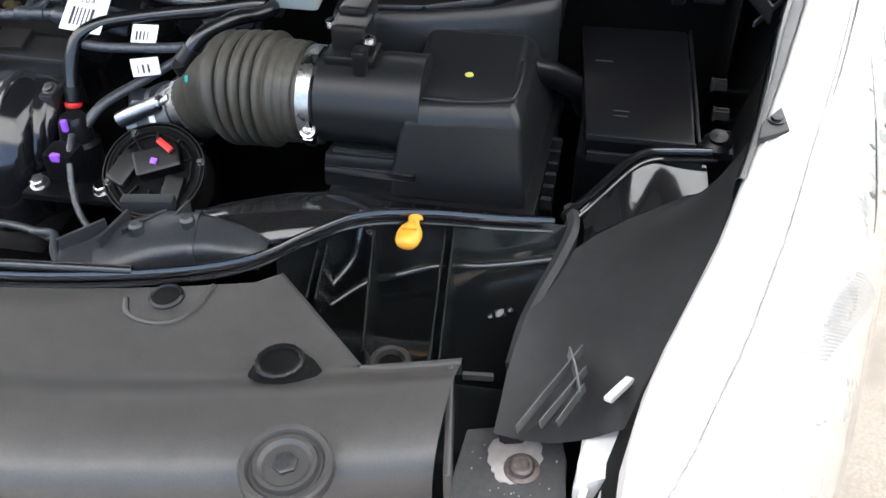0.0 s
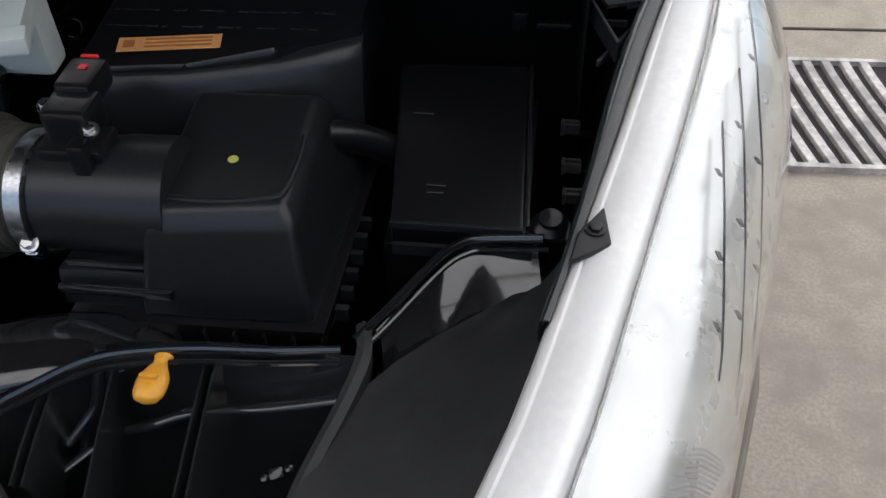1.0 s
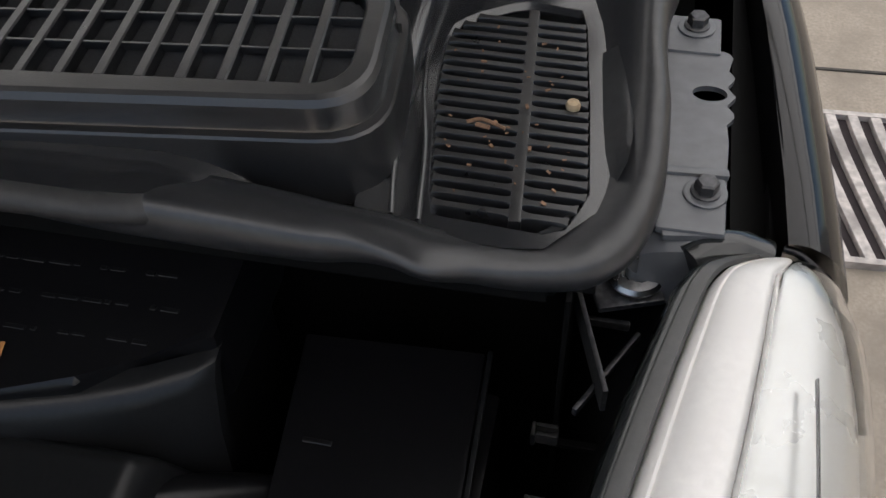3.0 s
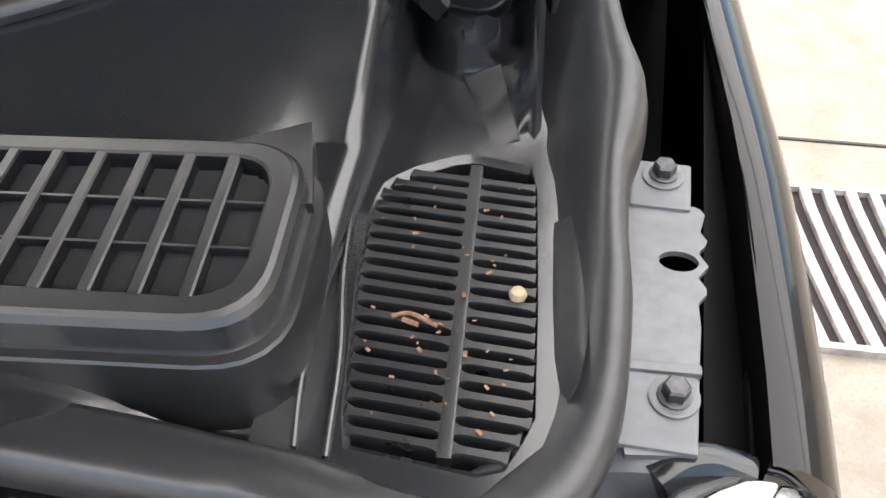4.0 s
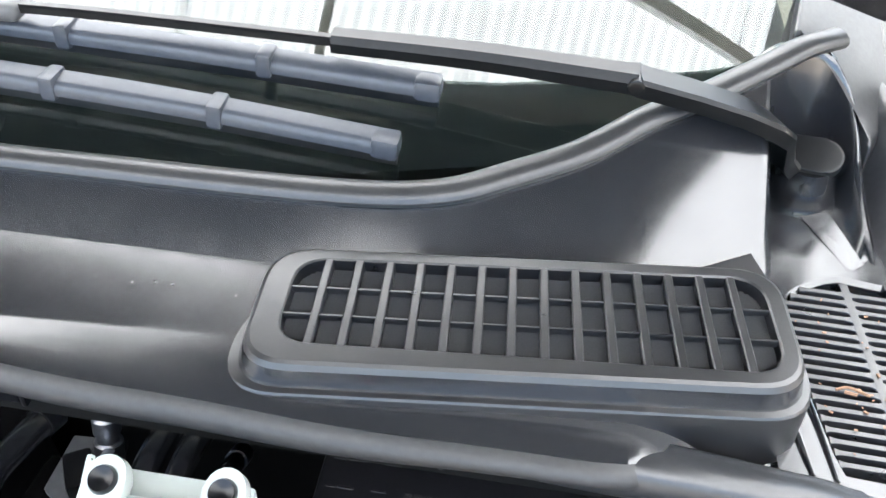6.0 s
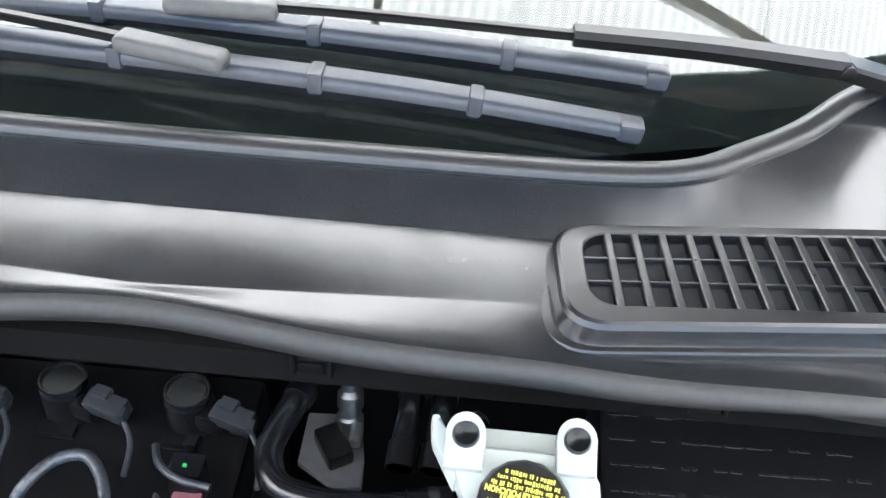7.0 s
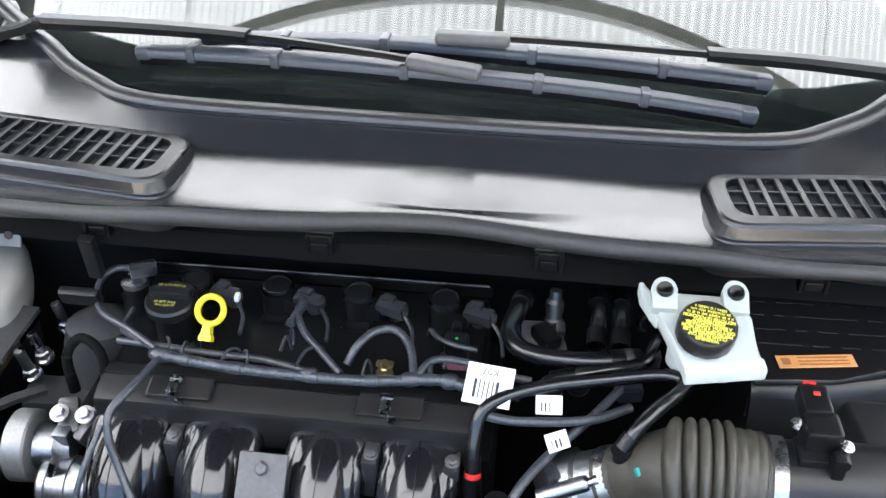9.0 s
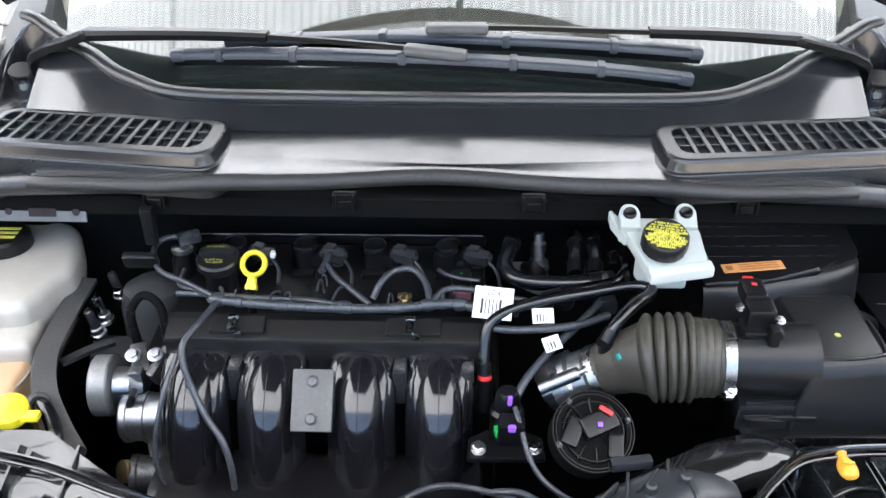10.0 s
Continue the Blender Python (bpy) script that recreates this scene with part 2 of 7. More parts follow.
def prism(outline, z0, z1, bevel=0.003, inset=0.0, seg=2):
    """outline: (x, y) corners; the top may be drawn in by inset towards the middle."""
    cx, cy = sum(p[0] for p in outline) / len(outline), sum(p[1] for p in outline) / len(outline)
    top = []
    for x, y in outline:
        d = math.hypot(x - cx, y - cy)
        k = (d - inset) / d
        top.append((cx + (x - cx) * k, cy + (y - cy) * k))
    za = z0 if callable(z0) else (lambda x, y: z0)
    zb = z1 if callable(z1) else (lambda x, y: z1)
    bm = loft([[(x, y, za(x, y)) for x, y in outline], [(x, y, zb(x, y)) for x, y in top]])
    if bevel > 0:
        bmesh.ops.bevel(bm, geom=bm.edges[:], offset=bevel, segments=seg, profile=0.6, affect="EDGES")
    return bm


def spline(pts, n=8):
    pts = [Vector(p) for p in pts]
    if len(pts) < 3:
        return pts
    ext = [pts[0] * 2 - pts[1]] + pts + [pts[-1] * 2 - pts[-2]]
    out = []
    for i in range(1, len(ext) - 2):
        p0, p1, p2, p3 = ext[i - 1:i + 3]
        for k in range(n):
            t = k / n
            out.append(0.5 * (2 * p1 + (p2 - p0) * t + (2 * p0 - 5 * p1 + 4 * p2 - p3) * t * t + (3 * p1 - p0 - 3 * p2 + p3) * t ** 3))
    return out + [pts[-1]]


def sweep(pts, outline, up=(0, 0, 1), scale=None, caps=True, closed=True):
    """Carries an outline of (side, up) pairs along points."""
    up = Vector(up)
    rings = []
    for i, p in enumerate(pts):
        d = (pts[min(i + 1, len(pts) - 1)] - pts[max(i - 1, 0)]).normalized()
        side = d.cross(up)
        side = side.normalized() if side.length > 1e-4 else Vector((1, 0, 0))
        u = side.cross(d)
        k = scale(i / max(1, len(pts) - 1)) if scale else 1
        rings.append([p + side * a * k + u * b * k for a, b in outline])
    return loft(rings, closed, caps)


def circle(r, n=10, rz=None):
    return [(r * math.cos(2 * math.pi * k / n), (rz or r) * math.sin(2 * math.pi * k / n)) for k in range(n)]


def tube(pts, r, n=10, steps=8, ribs=0.0, pitch=0.006):
    path = spline(pts, steps)
    if ribs:
        fine, length = [], 0.0
        for a, b in zip(path, path[1:]):
            k = max(1, round((b - a).length / (pitch / 4)))
            fine += [a.lerp(b, i / k) for i in range(k)]
        path = fine + [path[-1]]
        ds = [0.0]
        for a, b in zip(path, path[1:]):
            ds.append(ds[-1] + (b - a).length)
        total = ds[-1]
        return sweep(path, circle(r, n), up=(0.31, 0.2, 0.93), scale=lambda t: 1 + ribs * math.sin(2 * math.pi * t * total / pitch))
    return sweep(path, circle(r, n), up=(0.31, 0.2, 0.93))


def rev(p, axis, profile, n=24):
    """Turns (radius, height) pairs round an axis through p."""
    q = Vector(axis).normalized().to_track_quat("Z", "X").to_matrix().to_4x4()
    rings = [[(max(r, 1e-5) * math.cos(2 * math.pi * k / n), max(r, 1e-5) * math.sin(2 * math.pi * k / n), h) for k in range(n)] for r, h in profile]
    return moved(loft(rings), Matrix.Translation(p) @ q)


def hexbolt(p, axis=(0, 0, 1), r=0.006, h=0.006, flange=1.5):
    q = Vector(axis).normalized().to_track_quat("Z", "X").to_matrix().to_4x4()
    ring = lambda rr, z, n, o=0: [(rr * math.cos(2 * math.pi * (k + o) / n), rr * math.sin(2 * math.pi * (k + o) / n), z) for k in range(n)]
    a = loft([ring(r * flange, 0, 18), ring(r * flange, h * 0.3, 18), ring(r * 0.9, h * 0.4, 18)])
    b = loft([ring(r, h * 0.3, 6), ring(r, h * 0.9, 6), ring(r * 0.8, h, 6)])
    return moved(merge(a, b), Matrix.Translation(p) @ q)


def aim(p, x_axis, z_hint=(0, 0, 1)):
    """A pose at p whose x runs along x_axis and whose z leans to z_hint."""
    x = Vector(x_axis).normalized()
    y = Vector(z_hint).cross(x).normalized()
    z = x.cross(y)
    return Matrix((x, y, z)).transposed().to_4x4() if p is None else Matrix.Translation(p) @ Matrix((x, y, z)).transposed().to_4x4()


def words(body, size, m, name, parent, material=None, bold=0.0):
    """Flat lettering with the built-in font, as a mesh."""
    cu = bpy.data.curves.new("lettering", "FONT")
    cu.body, cu.size, cu.align_x, cu.align_y = body, size, "CENTER", "CENTER"
    cu.extrude, cu.offset = size * 0.01, bold
    tmp = bpy.data.objects.new("lettering", cu)
    me = bpy.data.meshes.new_from_object(tmp)
    bpy.data.objects.remove(tmp)
    bpy.data.curves.remove(cu)
    me.name = name
    me.transform(Matrix.Translation(-ORIGIN[parent]) @ m)
    me.materials.clear()
    me.materials.append(material or M_INK)
    ob = new(name, me)
    ob.parent = parent
    ORIGIN[ob] = ORIGIN[parent]
    return ob


GROUND = 0.25

# ---- the yard: slab, drain grate, roof ----
def slab():
    bm = bmesh.new()
    bmesh.ops.create_grid(bm, x_segments=40, y_segments=40, size=60)
    bmesh.ops.translate(bm, verts=bm.verts, vec=(0, 0, GROUND))
    return bm


ground = single("ground", slab(), M_CONCRETE, "worn pale concrete yard floor with fine stains", "ground", kind="structure")
TURN = radians(2)


def on_slab(u, v, z=0.0):
    """u across, v along, turned a little against the car."""
    return Vector((1.14 + u * math.cos(TURN) - v * math.sin(TURN), 2.06 + u * math.sin(TURN) + v * math.cos(TURN), GROUND + z))


def slab_box(u0, u1, v0, v1, z0, z1):
    return loft([[on_slab(a, b, z) for a, b in ((u0, v0), (u1, v0), (u1, v1), (u0, v1))] for z in (z0, z1)])


for k, v in enumerate((0.15, -2.4, 2.6)):
    single("slab_joint", slab_box(-9, 9, v, v + 0.006, -0.01, 0.004), M_JOINT, "thin dark joint between concrete slabs", "joint", "slab joints", "structure")
grate = thing("drain_grate", on_slab(0, -0.18), "worn steel drain grate of slanting curved bars set in concrete", "drain grate", kind="structure")
# no opening in the slab: a dark sheet carries the shade below the bars
part("pit", slab_box(-0.30, 0.30, -0.355, 0.005, -0.02, 0.004), M_PIT, grate, "dark sheet standing for the shaded pit below the bars")


def bar_line(u, half, z):
    """A flat bar that leans and bows a little over the pit."""
    line = [(u + 0.070 * q ** 1.25 + e * half, -0.352 * q) for e, qs in ((-1, [k / 8 for k in range(9)]), (1, [1 - k / 8 for k in range(9)])) for q in qs]
    return [on_slab(a, b, z) for a, b in line]


for k in range(13):
    u = -0.292 + k * 0.0400
    part("bar", loft([bar_line(u, 0.0098, 0.004), bar_line(u, 0.0098, 0.013), bar_line(u, 0.0085, 0.015)]), M_GALV, grate)
part("frame", merge(slab_box(-0.32, 0.315, 0.0, 0.012, -0.01, 0.016), slab_box(-0.32, 0.315, -0.364, -0.352, -0.01, 0.016), slab_box(0.303, 0.315, -0.352, 0.0, -0.01, 0.016)), M_GALV, grate)


def corrugated(x0, x1, y0, y1, z):
    nx = int((x1 - x0) / 0.076 * 8)
    xs = [x0 + (x1 - x0) * i / nx for i in range(nx + 1)]
    return loft([[(x, y, z + 0.012 * math.cos(2 * math.pi * x / 0.076)) for x in xs] for y in (y0, (y0 + y1) / 2, y1)], closed=False)


roof = thing("roof", (0, 2, 4.2), "translucent white corrugated roof on steel beams", "roof", kind="structure")
for k in range(13):
    x0 = -10.4 + k * 1.6
    part("sheet", corrugated(x0, x0 + 1.64, -3.2, 10, 4.2 + 0.004 * (k % 2)), M_ROOF, roof)
for y in (-2.9, -0.5, 2.1, 5.0, 8.0):
    part("purlin", rbox((0, y, 4.12), (20.8, 0.06, 0.10), 0.004), M_STEELPOST, roof)
for x in (-10.3, 0.02, 10.3):
    part("rafter", rbox((x, 3.4, 4.08), (0.05, 13.2, 0.08), 0.004), M_STEELPOST, roof)
for x in (-10.3, 10.3):
    for y in (-2.9, 8.0):
        part("column", rbox((x, y, (4.0 + GROUND) / 2), (0.14, 0.14, 3.9), 0.006), M_STEELPOST, roof)


# unseen walls, added to shut low sky out of the side reflections
for side_x, side_name in ((10.45, "added_wall_right"), (-10.45, "added_wall_left")):
    single(side_name, rbox((side_x, 0.8, 2.1), (0.2, 18.4, 4.0), 0.01), M_WALL, "unseen grey wall added to keep sky out of side reflections", "wall", kind="structure")
# unseen too: its height sets how much front sky reaches the bay
single("added_wall_front", rbox((0, -8.5, 0.75), (20.8, 0.2, 1.3), 0.01), M_WALL, "unseen low grey wall added to limit light from the front", "wall", kind="structure")

# ---- cowl ----
def ease(v, a, c):
    t = min(1, max(0, (v - a) / (c - a)))
    return t * t * (3 - 2 * t)


def lip_y(x):
    a = abs(x)
    return 0.869 + 0.021 * math.exp(-(x / 0.12) ** 2) + 0.003 * ease(a, 0.30, 0.45) + 0.034 * ease(a, 0.49, 0.56)


TRIM = [(0.0, 1.021, 1.170), (0.15, 1.022, 1.170), (0.30, 1.025, 1.170), (0.37, 1.036, 1.171), (0.415, 1.064, 1.172), (0.46, 1.096, 1.175), (0.50, 1.132, 1.183), (0.535, 1.158, 1.188), (0.583, 1.197, 1.197), (0.612, 1.222, 1.203), (0.640, 1.248, 1.200)]


def along(table, a):
    """Values of a table at a, between its rows."""
    for p, q in zip(table, table[1:]):
        if a <= q[0]:
            t = (a - p[0]) / (q[0] - p[0])
            return [u + (v - u) * t for u, v in zip(p[1:], q[1:])]
    return list(table[-1][1:])


FLOOR_Z, END_X = 1.098, 0.598
CREASE = [(0.0, 0.982, 1.1390), (0.27, 0.9865, 1.1365), (0.40, 1.002, 1.134), (0.50, 1.028, 1.128), (0.54, 1.046, 1.123), (0.575, 1.064, 1.117), (0.62, 1.07, 1.115)]


def cowl_section(x):
    a = abs(x)
    f, (ty, tz), (cy, cz) = lip_y(x), along(TRIM, a), along(CREASE, a)
    low = 0.008 * ease(a, 0.24, 0.38) + 0.036 * ease(a, 0.50, 0.57)
    slim = 0.80 - 0.20 * ease(a, 0.28, 0.48)
    sec = [(f + dy, 1.1328 - (1.1328 - z) * slim - low) for dy, z in ((0.030, 1.1030), (0.012, 1.1035), (0.004, 1.1052), (-0.0015, 1.1090), (-0.0042, 1.1145), (-0.0045, 1.1200), (-0.0030, 1.1250), (0.0005, 1.1297), (0.0050, 1.1321), (0.0100, 1.1328))]
    # front shelf, then a tray that dips towards the front in the middle of the car
    yc, mid = 0.909 + 0.055 * a, math.exp(-((x - 0.045) / 0.16) ** 2)
    deep, near, far = cy - yc, 0.012 + 0.094 * mid + 0.12 * ease(a, 0.46, 0.57), 0.100 + 0.010 * mid
    zc = cz - deep * (near + far) * 0.5
    for u in (0.35, 0.7, 0.97):
        sec.append((f + 0.010 + (yc - f - 0.010) * u, 1.1328 - low + (zc - 1.1328 + low) * u))
    for u in (0.02, 0.1, 0.2, 0.3, 0.4, 0.5, 0.65, 0.8, 0.97, 1.0):
        sec.append((yc + deep * u, zc + deep * (near * u + (far - near) * u * u / 2)))
    for u in (0.03, 0.08, 0.2, 0.4, 0.6, 0.8, 0.95, 1.0):
        sec.append((cy + (ty - cy) * u, cz + (tz - 0.002 - cz) * u))
    t = min(1, max(0, (a - 0.585) / (END_X - 0.585)))
    g = 1 - math.sqrt(max(0, 1 - t * t))
    out = [Vector((x, y, z - max(0, z - FLOOR_Z + 0.002) * g * min(1, max(0, (y - f) / 0.03)))) for y, z in sec]
    return out


cowl = thing("cowl", (0, 0.95, 1.07), "dusty black plastic cowl below the windscreen with rolled front lip", "cowl")
half = [0.02 * i for i in range(29)] + [0.575, 0.585, 0.588, 0.591, 0.5935, 0.5955, 0.5968, 0.5976, END_X]
xs = [-x for x in half[:0:-1]] + half
part("cowl_skin", loft([cowl_section(x)[8:] for x in xs], closed=False), M_COWL, cowl, angle=20)
part("front_lip", loft([cowl_section(x)[:9] for x in xs], closed=False), M_LIP, cowl, "soft grey rubber lip along the front edge", angle=60)
trim_pts = [Vector(p) for p in TRIM]
full_trim = spline([Vector((-p.x, p.y, p.z)) for p in trim_pts[:0:-1]] + trim_pts, 6)
part("windscreen_trim", sweep(full_trim, [(0.011 * math.cos(a), 0.008 * math.sin(a)) for a in [2 * math.pi * k / 12 for k in range(12)]]), M_RUBBER, cowl, "grey rubber trim strip along the windscreen")

def polar(outline, c, n=56):
    """Points of a closed outline, one for each of n directions from c."""
    out = []
    for k in range(n):
        a = 2 * math.pi * k / n
        dx, dy = math.cos(a), math.sin(a)
        best = None
        for (x0, y0), (x1, y1) in zip(outline, outline[1:] + outline[:1]):
            ex, ey = x1 - x0, y1 - y0
            det = dx * -ey + dy * ex
            if abs(det) < 1e-9:
                continue
            s = ((x0 - c[0]) * -ey + (y0 - c[1]) * ex) / det
            u = (dx * (y0 - c[1]) - dy * (x0 - c[0])) / det
            if s > 0 and -1e-6 <= u <= 1 + 1e-6 and (best is None or s < best):
                best = s
        out.append((c[0] + dx * best, c[1] + dy * best))
    return out


HOLE = [(0.624, 0.917), (0.682, 0.913), (0.692, 0.939), (0.686, 1.0), (0.676, 1.081), (0.642, 1.086), (0.617, 1.070), (0.607, 1.057), (0.606, 1.036), (0.610, 0.997)]
PLATE = [(0.588, 0.897), (0.676, 0.900), (0.700, 0.93), (0.708, 1.0), (0.704, 1.10), (0.690, 1.18), (0.660, 1.23), (0.60, 1.22), (0.578, 1.12)]


def floor_z(x, y):
    return FLOOR_Z - 0.02 * max(0, y - 1.085)


def span(outline, y):
    cut = []
    for (x0, y0), (x1, y1) in zip(outline, outline[1:] + outline[:1]):
        if (y0 - y) * (y1 - y) < 0:
            cut.append(x0 + (x1 - x0) * (y - y0) / (y1 - y0))
    return min(cut), max(cut)


def mirror(bm, s):
    return moved(bm, Matrix.Diagonal((s, 1, 1, 1)))


def cowl_end(s):
    side = thing("cowl_end_grille", (s * 0.65, 1.0, 1.06), "black plastic cowl end with slotted drain grille and wiper well", "cowl grille", "cowl ends")
    c = (0.655, 1.0)
    outer, inner = polar(PLATE, c), polar(HOLE, c)
    mid = [(i[0] + (i[0] - c[0]) * 0.06, i[1] + (i[1] - c[1]) * 0.04) for i in inner]
    rings = [[(x, y, floor_z(x, y)) for x, y in outer], [(x, y, floor_z(x, y)) for x, y in mid], [(x, y, floor_z(x, y) - 0.003) for x, y in inner], [(x, y, floor_z(x, y) - 0.016) for x, y in inner]]
    part("floor_plate", mirror(loft(rings, caps=False), s), M_COWL, side)
    # near-black sheet: its colour stands for the shade under the slats
    part("tray", mirror(rbox((0.65, 0.998, 1.068), (0.105, 0.185, 0.004), 0.001), s), M_BLACK, side, "near-black sheet standing for the shade below the slots")
    y = 0.919
    while y < 1.076:
        lo, hi = span(HOLE, y + 0.0024)
        mid_x = 0.655 - 0.0875 * (y - 0.997)
        xs = [(lo - 0.001, 1.6), (lo + 0.0012, 0.4), (lo + 0.004, 0.0), (mid_x - 0.0075, 0.0), (mid_x - 0.0048, 0.4), (mid_x - 0.003, 1.5), (mid_x + 0.003, 1.5), (mid_x + 0.0048, 0.4), (mid_x + 0.0075, 0.0), (hi - 0.004, 0.0), (hi - 0.0012, 0.4), (hi + 0.001, 1.6)]
        tilt = lambda x: y + 0.0024 - 0.030 * (x - mid_x)
        edge = lambda q: [(x, tilt(x) - (0.0020 + 0.0009 * f) * q) for x, f in xs] + [(x, tilt(x) + (0.0020 + 0.0009 * f) * q) for x, f in reversed(xs)]
        part("slat", mirror(loft([[(x, v, 1.086) for x, v in edge(0.92)], [(x, v, 1.0966) for x, v in edge(1.0)], [(x, v, 1.0974) for x, v in edge(0.80)]]), s), M_VENT, side)
        y += 0.0083
    part("spine", mirror(rbox((0.655, 0.999, 1.0940), (0.0060, 0.166, 0.0072), 0.001, m=pose(0, 0, 0, 0, 0, 5)), s), M_VENT, side)
    # one smooth rubber roll from the rear corner round to the front lip: outer foot, inner foot, heights of crown, inner and outer foot
    roll = [(0.690, 1.330, 0.650, 1.310, 1.165, 1.150, 1.110), (0.699, 1.225, 0.668, 1.215, 1.160, 1.125, 1.105), (0.707, 1.190, 0.671, 1.185, 1.152, 1.112, 1.105), (0.716, 1.156, 0.674, 1.150, 1.145, 1.102, 1.104),
            (0.7275, 1.126, 0.677, 1.120, 1.137, 1.097, 1.103), (0.7275, 1.098, 0.680, 1.098, 1.131, 1.0975, 1.102), (0.723, 1.070, 0.687, 1.070, 1.126, 1.0975, 1.100), (0.724, 1.035, 0.691, 1.035, 1.121, 1.097, 1.098),
            (0.728, 1.000, 0.694, 1.000, 1.116, 1.0965, 1.095), (0.728, 0.950, 0.697, 0.960, 1.108, 1.096, 1.088), (0.720, 0.918, 0.691, 0.936, 1.102, 1.0955, 1.086), (0.708, 0.901, 0.680, 0.920, 1.099, 1.095, 1.085),
            (0.692, 0.892, 0.670, 0.912, 1.0975, 1.095, 1.086), (0.668, 0.886, 0.656, 0.908, 1.0985, 1.0955, 1.089), (0.648, 0.882, 0.642, 0.906, 1.1015, 1.0965, 1.094), (0.630, 0.874, 0.628, 0.905, 1.107, 1.0985, 1.101),
            (0.612, 0.878, 0.611, 0.907, 1.109, 1.101, 1.102), (0.596, 0.8795, 0.596, 0.907, 1.1110, 1.103, 1.1005), (0.580, 0.8768, 0.580, 0.906, 1.1135, 1.106, 1.100), (0.562, 0.8752, 0.562, 0.906, 1.1160, 1.109, 1.101), (0.540, 0.8735, 0.540, 0.905, 1.1195, 1.1130, 1.103), (0.515, 0.8725, 0.515, 0.904, 1.1220, 1.1165, 1.105), (0.485, 0.8720, 0.485, 0.902, 1.1240, 1.1195, 1.107), (0.450, 0.8740, 0.450, 0.899, 1.1236, 1.1210, 1.108), (0.415, 0.8780, 0.415, 0.895, 1.1205, 1.1195, 1.109), (0.380, 0.8830, 0.380, 0.892, 1.1170, 1.1165, 1.109)]
    rings = []
    outer_foot, inner_foot, heights = spline([(p[0], p[1], p[6]) for p in roll], 6), spline([(p[2], p[3], p[5]) for p in roll], 6), spline([(p[4], 0, 0) for p in roll], 6)
    for o, q, h in zip(outer_foot, inner_foot, heights):
        c, zi, zo = h.x, q.z, o.z
        rings.append([Vector((o.x + (q.x - o.x) * u, o.y + (q.y - o.y) * u, z)) for u, z in ((0.40, zo - 0.012), (0.10, zo - 0.006), (0.0, zo), (0.015, zo + 0.36 * (c - zo)), (0.07, zo + 0.73 * (c - zo)), (0.17, c - 0.06 * (c - zo)), (0.29, c), (0.45, c - 0.10 * (c - zi)), (0.62, c - 0.38 * (c - zi)), (0.78, c - 0.74 * (c - zi)), (0.92, zi + 0.05 * (c - zi)), (1.0, zi), (1.08, zi - 0.004))])
    part("edge_roll", mirror(loft(rings, closed=False), s), M_ROLL, side, "smooth grey rubber edge roll", angle=70)
    pad_rows = [(0.689, 1.0485, 0.014, -0.002), (0.690, 1.047, 0.015, 0.0030), (0.692, 1.03, 0.0155, 0.0045), (0.695, 1.00, 0.0150, 0.0045), (0.6985, 0.97, 0.013, 0.0035), (0.7010, 0.952, 0.009, 0.001), (0.702, 0.946, 0.006, -0.002)]
    part("pad", mirror(loft([[(x + w * t, y + 0.001 * t, 1.0965 + 0.0135 * max(0, t) ** 1.4 + 0.85 * h * (1 - (2 * t - 0.75) ** 4 if abs(2 * t - 0.75) < 1 else 0)) for t in (-0.15, 0.0, 0.1, 0.25, 0.45, 0.65, 0.8, 0.9)] for x, y, w, h in pad_rows], closed=False), s), M_ROLL, side, "long moulded pad on the inner slope")
    # niche round the wiper spindle: shoulder, rounded rim, drafted wall, fillet to the floor
    well = spline([(0.586, 1.080, 1.1085), (0.582, 1.110, 1.126), (0.579, 1.150, 1.155), (0.584, 1.192, 1.185), (0.602, 1.220, 1.200), (0.630, 1.232, 1.196), (0.650, 1.224, 1.174), (0.659, 1.204, 1.150), (0.663, 1.180, 1.128), (0.666, 1.150, 1.113), (0.669, 1.122, 1.1035), (0.670, 1.106, 1.098)], 8)
    wall = []
    for i, p in enumerate(well):
        d = well[min(i + 1, len(well) - 1)] - well[max(i - 1, 0)]
        out = Vector((-d.y, d.x, 0)).normalized()
        deep_w = p.z - 1.0955
        wall.append([Vector((p.x + out.x * o, p.y + out.y * o, 1.0955 + deep_w * k + z)) for o, k, z in ((0.016 if i < 44 else 0.006, 1, -0.003), (0.006 if i < 44 else 0.003, 1, 0.0), (0.0015, 1, -0.0012), (-0.0005, 0.93, -0.002), (-0.003, 0.6, 0), (-0.0065, 0.2, 0.001), (-0.009, 0.06, 0.0005), (-0.014, 0, 0.0004))])
    part("well_wall", mirror(loft(wall, closed=False), s), M_COWL, side, angle=70)
    rib = loft([[(0.620, 1.168, 1.095), (0.6215, 1.168, 1.0985), (0.646, 1.168, 1.1005), (0.648, 1.168, 1.095)], [(0.653, 1.096, 1.0955), (0.6545, 1.096, 1.0975), (0.6655, 1.104, 1.0985), (0.668, 1.104, 1.0955)]])
    part("gusset", mirror(rib, s), M_COWL, side)
    # black boxes added below the well to stop light leaking through
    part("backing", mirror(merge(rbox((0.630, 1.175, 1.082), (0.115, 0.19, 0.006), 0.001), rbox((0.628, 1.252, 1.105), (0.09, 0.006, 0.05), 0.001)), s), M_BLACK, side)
    face = [(0.604, 1.236), (0.640, 1.233), (0.663, 1.213), (0.672, 1.190), (0.690, 1.225), (0.708, 1.298), (0.704, 1.345), (0.62, 1.345)]
